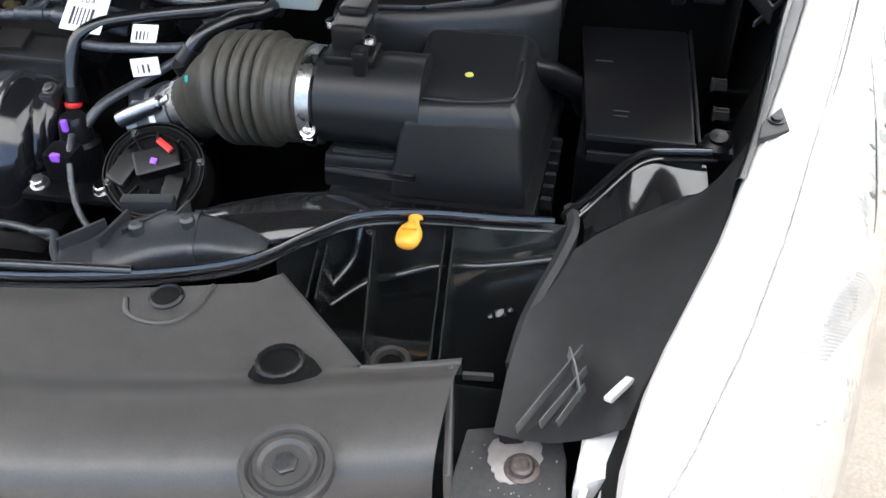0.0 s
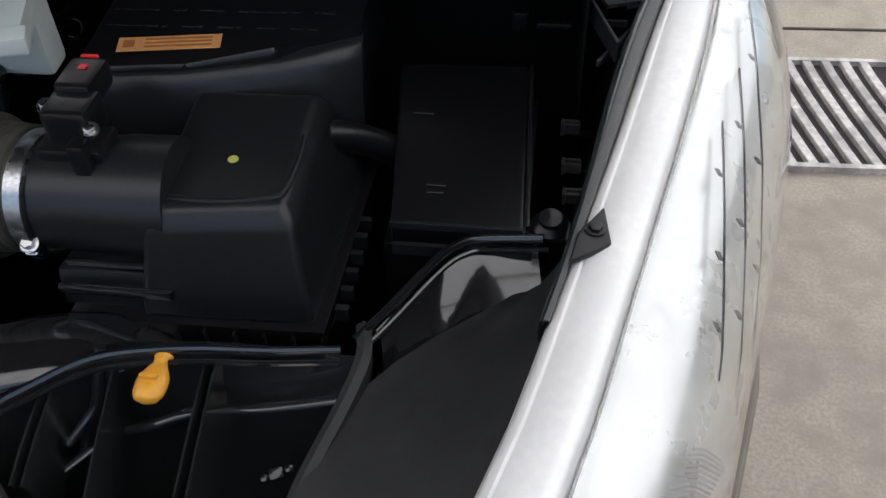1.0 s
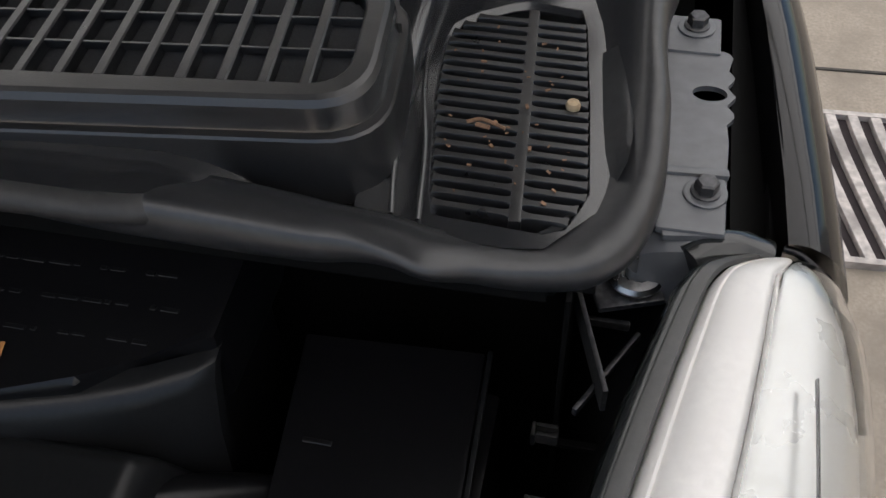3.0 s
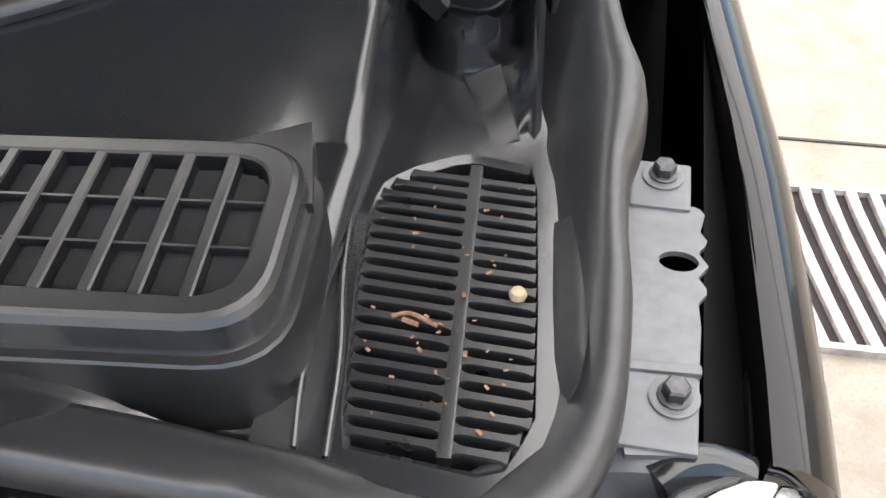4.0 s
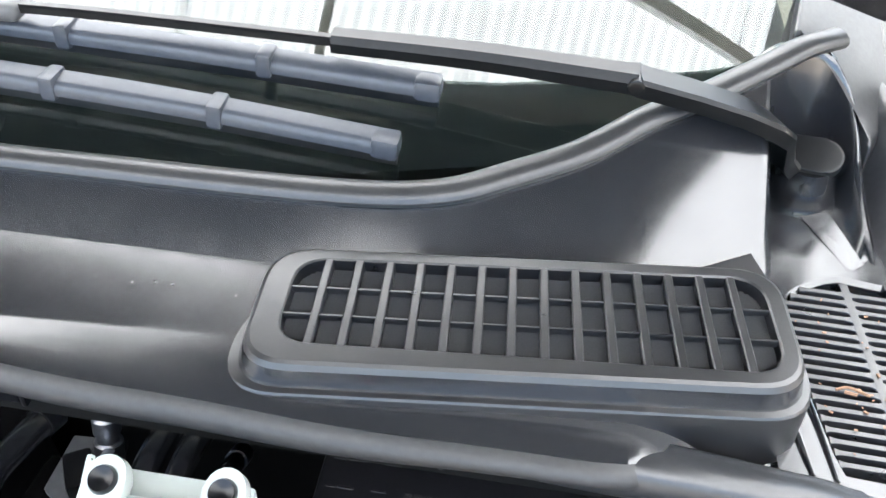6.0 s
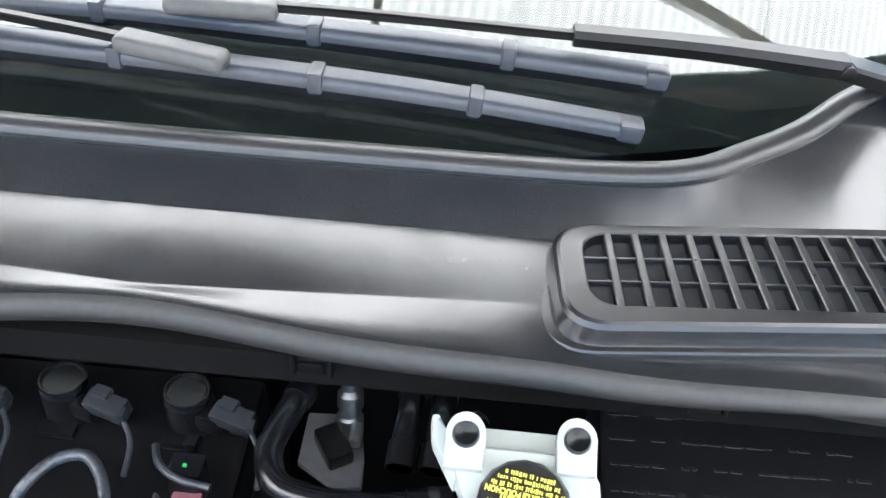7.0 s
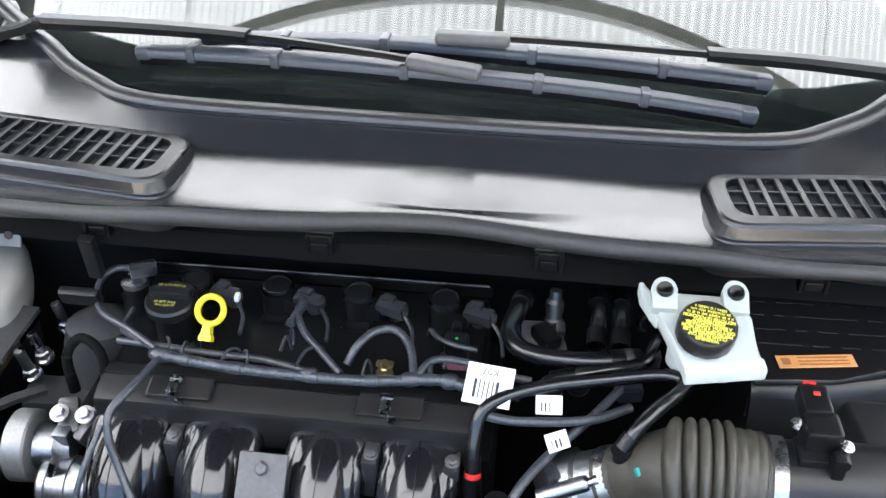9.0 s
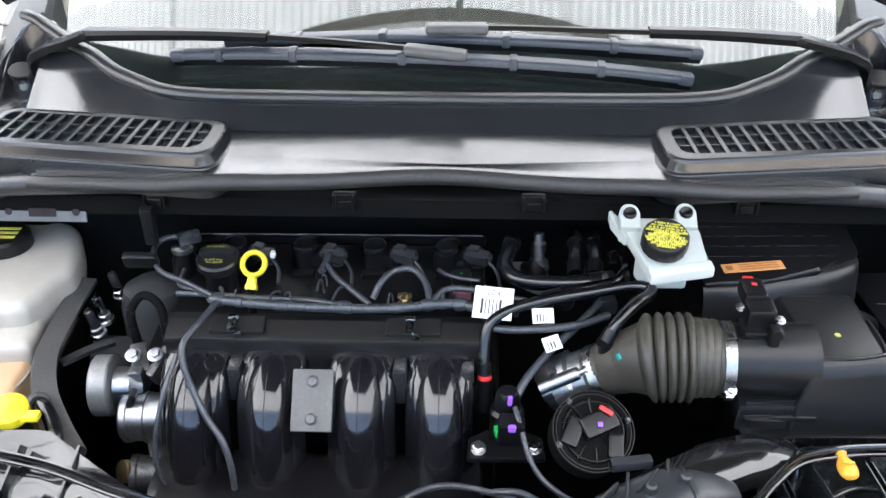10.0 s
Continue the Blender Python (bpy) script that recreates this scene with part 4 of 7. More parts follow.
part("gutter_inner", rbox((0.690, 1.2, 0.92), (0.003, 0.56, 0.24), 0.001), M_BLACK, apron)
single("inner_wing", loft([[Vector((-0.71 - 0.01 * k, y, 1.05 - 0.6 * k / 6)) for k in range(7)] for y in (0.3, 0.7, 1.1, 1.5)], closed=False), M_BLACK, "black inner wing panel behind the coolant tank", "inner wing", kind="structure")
single("wing", mirror(merge(loft([wing_ring(0.957 + 0.045 * k) for k in range(17)], closed=False), loft([wing_ring(y) for y in (0.3, 0.957)], closed=False)), -1), M_PAINT, "glossy black painted wing on the far side", "car wing")

hinge = thing("hinge_plate", (0.75, 1.03, 1.05), "grey sealed steel bonnet hinge plate bolted along the wing", "hinge plate")
n_teeth = 9
right = [(0.762 + (0.004 if k % 2 else -0.001), 0.955 + 0.150 * k / (2 * n_teeth)) for k in range(2 * n_teeth + 1)]
outline = [(0.728, 0.950)] + right + [(0.722, 1.105)]


def holed(outline, hole, z0, z1, c):
    o, i = polar(outline, c, 72), polar(hole, c, 72)
    return loft([[(x, y, z0) for x, y in i], [(x, y, z0) for x, y in o], [(x, y, z1) for x, y in o], [(x, y, z1) for x, y in i], [(x, y, z0) for x, y in i]], caps=False)


oval = [(0.7515 + 0.0098 * math.cos(a), 1.0645 + 0.0068 * math.sin(a)) for a in [2 * math.pi * k / 24 for k in range(24)]]
part("plate", holed(outline, oval, 1.061, 1.0645, (0.7515, 1.0645)), M_PRIMER, hinge, angle=20)
part("front_pad", rbox((0.744, 0.974, 1.0640), (0.034, 0.040, 0.005), 0.002), M_PRIMER, hinge)
part("rear_pad", rbox((0.741, 1.118, 1.0640), (0.032, 0.036, 0.005), 0.002), M_PRIMER, hinge)
part("front_apron", loft([[Vector((x, y, z - 0.25 * (x - 0.746) ** 2 * 40)) for x in [0.722 + 0.046 * i / 8 for i in range(9)]] for y, z in ((0.962, 1.0625), (0.954, 1.0615), (0.948, 1.057), (0.945, 1.045), (0.945, 1.02))], closed=False), M_PRIMER, hinge, "curved sheet running down behind the lamp")
part("crease", rbox((0.746, 0.996, 1.0660), (0.033, 0.006, 0.005), 0.002, m=pose(0, 0, 0, 0, 0, 3)), M_PRIMER, hinge)
for p in ((0.742, 1.124, 1.0662), (0.7505, 0.981, 1.0662)):
    bolt = part("bolt", hexbolt(p, r=0.0062, h=0.010, flange=1.25), M_DSTEEL, hinge, "dark steel bolt")
    part("washer", rev(p, (0, 0, 1), [(0.0112, 0), (0.0112, 0.0015), (0.0095, 0.002)], 28), M_PRIMER, bolt)
# black sheet in place of the shade between hinge plate and wing
part("gap_shade", loft([[(0.765, 0.95, 1.055), (0.790, 0.95, 1.03)], [(0.765, 1.3, 1.06), (0.785, 1.3, 1.03)]], closed=False), M_BLACK, hinge)
part("arm", tube([(0.700, 1.245, 1.172), (0.714, 1.246, 1.180), (0.734, 1.262, 1.196), (0.752, 1.285, 1.235), (0.760, 1.30, 1.32)], 0.016, 14, 8, 0.06, 0.010), M_SHIELD, hinge, "ribbed black rubber hinge boot")
nut = thing("push_nut", (0.722, 0.951, 1.030), "pale push nut on a steel stud beside the cowl", "nut")
part("flange", rev((0.722, 0.951, 1.030), (0, 0, 1), [(0.0145, 0), (0.0150, 0.002), (0.0135, 0.0045), (0.0085, 0.005), (0.0080, 0.003)], 28), M_STEEL, nut)
part("stud", rev((0.722, 0.951, 1.024), (0, 0, 1), [(0.0055, 0), (0.0055, 0.012), (0.0045, 0.014)], 16), M_PRIMER, nut)
part("base", rbox((0.716, 0.95, 1.0265), (0.035, 0.035, 0.004), 0.001, m=pose(0, 0, 0, 0, 0, 20)), M_DSTEEL, nut, "dark steel plate")
single("support_bracket", merge(rbox((0.703, 0.915, 1.015), (0.003, 0.07, 0.018), 0.001, m=pose(0, 0, 0, 0, 0, 18)), rbox((0.714, 0.905, 1.006), (0.003, 0.06, 0.006), 0.001, m=pose(0, 0, 0, 0, 0, -28)), rbox((0.712, 0.935, 1.008), (0.022, 0.003, 0.006), 0.001)), M_DSTEEL, "dark steel strut bracket below the cowl corner", "bracket")


# ---- front: radiator cover, headlamp bracket, seals, liner ----
def crease_y(x):
    return 0.388 + 0.31 * x * x


def back_y(x):
    a = abs(x)
    b = 0.468 + 0.44 * a * a
    return b if a < 0.343 else max(crease_y(x) + 0.001, 0.537 - (a - 0.343) * 0.94)


cover = thing("radiator_cover", (0, 0.42, 0.86), "grained dark grey plastic radiator cover with push pins", "radiator cover")
rows = []
for k in range(61):
    x = -0.5 + k / 60
    b, c = back_y(x), crease_y(x)
    rows.append([Vector((x, y, z)) for y, z in ((b + 0.002, 0.935), (b, 0.949), (b - 0.004, 0.951), ((b + c) / 2, 0.952), (c + 0.004, 0.951), (c, 0.951), (c - 0.005, 0.9525), (c - 0.013, 0.9570), (c - 0.022, 0.9625), (c - 0.030, 0.9660), (c - 0.038, 0.9675), (c - 0.060, 0.9670), (c - 0.078, 0.9640), (c - 0.087, 0.9590), (c - 0.094, 0.949), (c - 0.099, 0.93), (c - 0.103, 0.84))])
part("panel", loft(rows, closed=False), M_COVER, cover, angle=28)
part("end_flange", rbox((0.5025, 0.410, 0.942), (0.005, 0.096, 0.036), 0.002, m=pose(0, 0, 0, -6, 0, 10)), M_COVER, cover)
part("push_pin", merge(rev((0.275, 0.487, 0.949), (0, 0, 1), [(0.013, 0), (0.013, 0.004), (0.011, 0.0055), (0.010, 0.004), (0.0, 0.004)]), ), M_PLASTIC, cover, "black push pin")
part("pin_recess", sweep(spline([(0.246, 0.480, 0.9515), (0.254, 0.466, 0.9515), (0.272, 0.460, 0.9515), (0.290, 0.464, 0.9515), (0.300, 0.480, 0.9515), (0.305, 0.505, 0.9515)], 6), circle(0.0024, 8)), M_COVER, cover)
post = part("latch_post", rev((0.3835, 0.4320, 0.947), (-0.06, 0.10, 1), [(0.029, 0), (0.0275, 0.003), (0.0205, 0.007), (0.0175, 0.011), (0.0168, 0.016), (0.0150, 0.0165), (0.0128, 0.013)], 14), M_BLACK, cover, "hollow black guide post", angle=50)
part("rim", rev((0.3827, 0.4335, 0.9625), (-0.06, 0.10, 1), [(0.0168, 0), (0.0172, 0.0012), (0.0162, 0.0024), (0.0142, 0.0020), (0.0136, 0)], 14), M_PLASTIC, post)
# black disc inside the post, painted as the shade of its bore
part("bore", rev((0.3825, 0.4360, 0.960), (-0.06, 0.10, 1), [(0.0135, 0), (0.0134, 0.0008), (0.0, 0.0008)], 20), M_BLACK, post, "black disc standing for the shaded bore")
pad = part("pad_ring", rev((0.4160, 0.3510, 0.9635), (0, -0.06, 1), [(0.029, 0), (0.0285, 0.007), (0.0270, 0.0092), (0.0240, 0.0088), (0.0220, 0.006), (0.0205, 0.006), (0.0190, 0.0095), (0.0165, 0.0095), (0.0140, 0.007), (0.0, 0.0068)], 40), M_COVER, cover, "round bolt pad with a sunken bolt", angle=25)
part("sunken_bolt", hexbolt((0.4160, 0.3510, 0.9675), (0, -0.06, 1), r=0.0078, h=0.006, flange=1.3), M_DSTEEL, pad)
skin = [[Vector((x, crease_y(x) - d, z)) for x in [-0.78 + 0.06 * i for i in range(27)]] for d, z in ((0.105, 0.845), (0.130, 0.842), (0.150, 0.825), (0.165, 0.76), (0.165, 0.45))]
bumper = single("front_bumper", loft(skin, closed=False), M_PAINT, "dark painted front bumper below the radiator cover", "bumper")

bracket = thing("lamp_bracket", (0.55, 0.43, 0.87), "dark steel lamp bracket with chipped paint and a bolt", "bracket")
part("plate", prism([(0.500, 0.36), (0.583, 0.36), (0.581, 0.411), (0.579, 0.440), (0.569, 0.474), (0.545, 0.466), (0.506, 0.455)], 0.885, 0.893, 0.002), M_BRKT, bracket)
rb = random.Random(12)
blob = [(0.543 + (0.0185 + rb.uniform(-0.0018, 0.0018) + 0.002 * math.sin(3 * q)) * math.cos(q), 0.436 + (0.0225 + rb.uniform(-0.002, 0.002) + 0.002 * math.sin(2 * q + 1)) * math.sin(q)) for q in [2 * math.pi * k / 44 for k in range(44)]]
part("bare_patch", prism(blob, 0.892, 0.8936, 0), M_GALV, bracket, "bare chipped metal round the bolt")
for k in range(16):
    a0, r0, q0 = rb.uniform(0, 6.28), rb.uniform(0.023, 0.034), rb.uniform(0.0003, 0.0009)
    part("chip", rbox((0.543 + r0 * math.cos(a0), 0.432 + 0.9 * r0 * math.sin(a0), 0.8931), (q0 * 2, q0 * 1.4, 0.0006), 0, m=pose(0, 0, 0, 0, 0, rb.uniform(0, 90)), seg=1), M_GALV, bracket)
part("washer", rev((0.549, 0.428, 0.8930), (0, 0, 1), [(0.0125, 0), (0.0125, 0.0012), (0.0105, 0.0022), (0.0090, 0.0022)], 28), M_OLD, bracket, "rusty washer")
part("bolt", rev((0.549, 0.428, 0.8940), (0, 0, 1), [(0.0092, 0), (0.0086, 0.0045), (0.0068, 0.0060), (0.0050, 0.0060), (0.0042, 0.0046), (0.0, 0.0046)], 24), M_OLD, bracket, "rusty round bolt")
# plate stays uncut; a dark patch paints the slot's shade on it
part("slot", moved(prism([(-0.0095, -0.003), (-0.006, -0.0055), (0.006, -0.0055), (0.0095, -0.003), (0.0095, 0.003), (0.006, 0.0055), (-0.006, 0.0055), (-0.0095, 0.003)], -0.001, 0.0012, 0), pose(0.539, 0.453, 0.8930, 0, 0, 14)), M_PIT, bracket, "dark patch standing for the shaded slot beside the bolt")
part("slot_nut", rev((0.541, 0.4535, 0.8935), (0, 0, 1), [(0.0042, 0), (0.0040, 0.0020), (0.0, 0.0022)], 12), M_DSTEEL, bracket)
part("rear_edge", rbox((0.506, 0.500, 0.898), (0.023, 0.004, 0.006), 0.001, m=pose(0, 0, 0, 0, 0, 6)), M_BRKT, bracket, "folded rear edge of the bracket")
part("front_lug", prism([(0.587, 0.442), (0.603, 0.458), (0.621, 0.473), (0.622, 0.421), (0.602, 0.406), (0.584, 0.399), (0.586, 0.42)], 0.905, lambda x, y: 0.930 - 0.25 * (0.622 - x) + 0.004 * math.sin(160 * y), 0.004), M_LAMPHOUSE, bracket, "pale moulded lamp lug")
for k in range(3):
    part("lug_web", rbox((0.590 + 0.012 * k, 0.392, 0.905), (0.005, 0.024, 0.030), 0.0015, m=pose(0, 0, 0, 0, 0, -12)), M_LAMPHOUSE, bracket)

SEAL = [(-0.50, 0.60, 0.945), (-0.40, 0.575, 0.947), (-0.30, 0.535, 0.95), (-0.15, 0.492, 0.951), (0.0, 0.476, 0.952), (0.139, 0.486, 0.952), (0.246, 0.507, 0.952), (0.318, 0.535, 0.952), (0.355, 0.572, 0.952), (0.392, 0.603, 0.952), (0.445, 0.616, 0.952), (0.50, 0.622, 0.95), (0.545, 0.629, 0.948)]
fs = thing("front_seal", (0.1, 0.5, 0.945), "thin black rubber sealing strip along the radiator top", "sealing strip")
part("bead", sweep(spline(SEAL, 8), [(0.0034 * math.cos(a) + 0.002, 0.006 * math.sin(a)) for a in [2 * math.pi * k / 10 for k in range(10)]]), M_GLOSS, fs)
part("lip", sweep(spline([(x, y - 0.009, z - 0.002) for x, y, z in SEAL], 8), circle(0.0022, 8)), M_GLOSS, fs)
ss = thing("side_seal", (0.61, 0.70, 0.945), "thin black rubber sealing strip below the headlamp", "sealing strip")
SIDE = [(0.552, 0.636, 0.948), (0.568, 0.660, 0.950), (0.596, 0.706, 0.955), (0.612, 0.722, 0.957), (0.630, 0.727, 0.958), (0.668, 0.727, 0.962)]
part("bead", sweep(spline(SIDE, 8), circle(0.0035, 10, 0.005)), M_GLOSS, ss)
part("lip", sweep(spline([(x + 0.004, y - 0.007, z - 0.002) for x, y, z in SIDE], 8), circle(0.002, 8)), M_GLOSS, ss)

liner = thing("air_deflector", (0.45, 0.55, 0.80), "glossy black plastic air deflector with ribs beside the radiator", "air deflector")
rows = []
for k in range(29):
    x = 0.335 + 0.225 * k / 28
    top = 0.560 + 0.06 * min(1, max(0, (x - 0.335) / 0.06)) + 0.03 * max(0, x - 0.395)
    rows.append([Vector((x, top - 0.050 * t + 0.003 * math.sin(9 * t + x * 30), 0.951 - 0.175 * t)) for t in [j / 12 for j in range(13)]])
part("skin", loft(rows, closed=False), M_LINER, liner)
part("shelf", loft([[Vector((x, y, z + 0.002 * math.sin(40 * x))) for x in [0.385 + 0.015 * i for i in range(7)]] for y, z in ((0.530, 0.896), (0.522, 0.900), (0.50, 0.900), (0.47, 0.899), (0.455, 0.86))], closed=False), M_LINER, liner)
part("floor", loft([[Vector((x, y, z)) for x in [0.335 + 0.023 * i for i in range(11)]] for y, z in ((0.575, 0.79), (0.54, 0.835), (0.53, 0.85), (0.46, 0.85), (0.40, 0.82))], closed=False), M_LINER, liner)
for x0, y0, x1, y1 in ((0.365, 0.575, 0.371, 0.520), (0.371, 0.580, 0.378, 0.520), (0.402, 0.605, 0.427, 0.474), (0.459, 0.619, 0.476, 0.470), (0.466, 0.619, 0.483, 0.470)):
    part("rib", sweep([Vector((x0 + (x1 - x0) * q / 6, y0 + (y1 - y0) * q / 6, 0.932 - 0.006 * (q / 6) ** 2)) for q in range(7)], [(0.0013, -0.045), (0.0013, 0.012), (0.0006, 0.0135), (-0.0006, 0.0135), (-0.0013, 0.012), (-0.0013, -0.045)]), M_LINER, liner)
part("ledge", sweep(spline([(0.345, 0.525, 0.888), (0.372, 0.555, 0.893), (0.400, 0.580, 0.902), (0.425, 0.585, 0.910), (0.454, 0.594, 0.916), (0.50, 0.597, 0.922), (0.548, 0.600, 0.934)], 6), circle(0.0042, 12, 0.0036)), M_LINER, liner)
part("upright_web", sweep(spline([(0.392, 0.612, 0.952), (0.390, 0.600, 0.932), (0.386, 0.590, 0.915), (0.372, 0.570, 0.902)], 5), circle(0.0042, 10)), M_LINER, liner)
pin = part("push_pin", rev((0.440, 0.496, 0.900), (0, -0.1, 1), [(0.0165, 0), (0.0165, 0.004), (0.0150, 0.0062), (0.0115, 0.0062), (0.0095, 0.002)], 28), M_COVER, liner, "grey ring of a push pin")
# another black disc that paints in the shade of the pin's bore
part("bore", rev((0.440, 0.496, 0.902), (0, -0.1, 1), [(0.0100, 0), (0.0, 0.0004)], 20), M_BLACK, pin)
for x, y, z, s in ((0.505, 0.560, 0.900, 0.006), (0.512, 0.563, 0.902, 0.010), (0.520, 0.566, 0.904, 0.006)):
    part("lump", rbox((x, y, z), (s, s * 0.8, 0.006), 0.0025, m=pose(0, 0, 0, 20, 10, 30)), M_LINER, liner)
hump = [[Vector((0.562 + 0.100 * u + 0.012 * v + 0.003 * math.sin(11 * u + 5 * v) * (1 - u), 0.652 + 0.088 * math.sin(u * 1.45) - 0.048 * v * (0.75 + 0.5 * u), 0.948 + 0.010 * u - 0.030 * v - 0.008 * v * v + 0.0016 * math.sin(24 * u + 6 * v) * max(0, 0.75 - u))) for u in [i / 24 for i in range(25)]] for v in [j / 10 for j in range(11)]]
part("hump", loft(hump, closed=False), M_GLOSS, liner, "glossy wrinkled corner of the deflector")
knob = thing("amber_knob", (0.435, 0.594, 0.93), "amber plastic twist knob on the air deflector", "knob")
def knob_body(rows):
    return loft([[Vector((0.435 + 0.86 * w * math.cos(q), y, 0.951 + 0.86 * h * math.sin(q))) for q in [2 * math.pi * k / 16 for k in range(16)]] for y, w, h in rows])


part("grip", knob_body(((0.5745, 0.004, 0.003), (0.5765, 0.009, 0.006), (0.581, 0.0115, 0.0075), (0.588, 0.0122, 0.008), (0.594, 0.011, 0.0075), (0.599, 0.0080, 0.006), (0.602, 0.0062, 0.005))), M_AMBER, knob)
part("stem", merge(knob_body(((0.602, 0.0055, 0.0045), (0.607, 0.0055, 0.0045), (0.609, 0.0075, 0.0055), (0.613, 0.0075, 0.0055), (0.615, 0.005, 0.004))), rbox((0.435, 0.588, 0.9595), (0.012, 0.003, 0.0025), 0.001)), M_AMBER, knob)

shield = thing("rubber_shield", (0.60, 0.6, 0.85), "matt black rubber shield between deflector and headlamp", "shield")
INNER = [(0.43, 0.527), (0.491, 0.529), (0.537, 0.536), (0.591, 0.553), (0.62, 0.566), (0.66, 0.605), (0.70, 0.652), (0.78, 0.728)]
grid = []
for j in range(15):
    y = 0.438 + 0.342 * j / 14
    xo, zo = lamp_edge(y)
    xi = along(INNER, y)[0]
    grid.append([Vector((xi + (xo - 0.006 - xi) * u, y, 0.915 + 0.02 * ease(y, 0.44, 0.56) + (zo - 0.045 - 0.93) * u ** 1.3 - 0.012 * math.sin(math.pi * u))) for u in [i / 8 for i in range(9)]])
part("sheet", loft(grid, closed=False), M_SHIELD, shield)
part("fold", sweep(spline([(0.556, 0.650, 0.945), (0.561, 0.622, 0.948), (0.554, 0.592, 0.940), (0.537, 0.540, 0.926), (0.531, 0.50, 0.914)], 6), [(-0.004, -0.014), (-0.005, 0.004), (0.0, 0.007), (0.005, 0.004), (0.004, -0.014)]), M_SHIELD, shield)
for p, q in (((0.543, 0.434, 0.930), (0.580, 0.499, 0.947)), ((0.558, 0.439, 0.932), (0.584, 0.481, 0.946)), ((0.569, 0.440, 0.934), (0.584, 0.466, 0.945))):
    part("rib", sweep([Vector(p), Vector(p).lerp(Vector(q), 0.5), Vector(q)], [(-0.0006, -0.008), (-0.0004, 0.0026), (0.0004, 0.0026), (0.0006, -0.008)]), M_WORN, shield)
part("cross_rib", sweep([Vector((0.571, 0.497, 0.945)), Vector((0.577, 0.480, 0.944)), Vector((0.582, 0.460, 0.942))], [(-0.0010, -0.008), (-0.0007, 0.0024), (0.0007, 0.0024), (0.0010, -0.008)]), M_WORN, shield)
part("chrome_scrap", rbox((0.607, 0.464, 0.948), (0.007, 0.026, 0.004), 0.0015, m=pose(0, 0, 0, 0, -20, -33)), M_CHROME, shield)


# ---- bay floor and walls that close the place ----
# closing sheets in near-black, which carries the deep shade of the bay
single("bay_floor", rbox((0, 0.75, 0.48), (1.42, 0.95, 0.02), 0.004), M_BLACK, "near-black floor sheet closing the shaded bay below the engine", "undertray", kind="structure")
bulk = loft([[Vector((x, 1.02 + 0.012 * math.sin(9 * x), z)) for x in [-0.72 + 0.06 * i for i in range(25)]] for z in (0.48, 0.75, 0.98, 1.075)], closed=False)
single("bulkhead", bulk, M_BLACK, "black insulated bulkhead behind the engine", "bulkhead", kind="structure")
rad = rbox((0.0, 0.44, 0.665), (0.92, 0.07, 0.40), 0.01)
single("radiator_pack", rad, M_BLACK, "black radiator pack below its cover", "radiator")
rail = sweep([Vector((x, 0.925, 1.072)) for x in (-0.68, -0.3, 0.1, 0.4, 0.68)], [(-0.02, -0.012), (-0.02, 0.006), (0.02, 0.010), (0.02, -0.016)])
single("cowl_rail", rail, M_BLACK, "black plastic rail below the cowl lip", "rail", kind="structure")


# ---- engine ----
engine = thing("engine", (-0.15, 0.85, 0.49), "black four-cylinder engine with plastic valve cover", "engine")
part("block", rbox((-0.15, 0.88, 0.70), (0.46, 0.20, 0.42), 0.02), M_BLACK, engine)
vc = merge(prism([(-0.355, 0.800), (0.062, 0.806), (0.066, 0.985), (-0.350, 0.982)], 0.86, lambda x, y: 0.935 + 0.20 * (y - 0.82), 0.008, 0.006), rbox((-0.143, 0.983, 0.972), (0.41, 0.005, 0.012), 0.002))
part("valve_cover", vc, M_PLASTIC, engine)
part("rear_edge", tube([(-0.352, 0.981, 0.979), (-0.15, 0.984, 0.979), (0.058, 0.986, 0.979)], 0.0028, 10, 6), M_GLOSS, engine)
part("front_ledge", rbox((-0.14, 0.818, 0.950), (0.40, 0.018, 0.020), 0.004), M_PLASTIC2, engine)
for x in (-0.232, -0.138, -0.044, 0.05):
    part("cover_bolt", hexbolt((x, 0.93, 0.966), r=0.005, h=0.012), M_DSTEEL, engine)
COILS = (-0.278, -0.182, -0.088, 0.010)
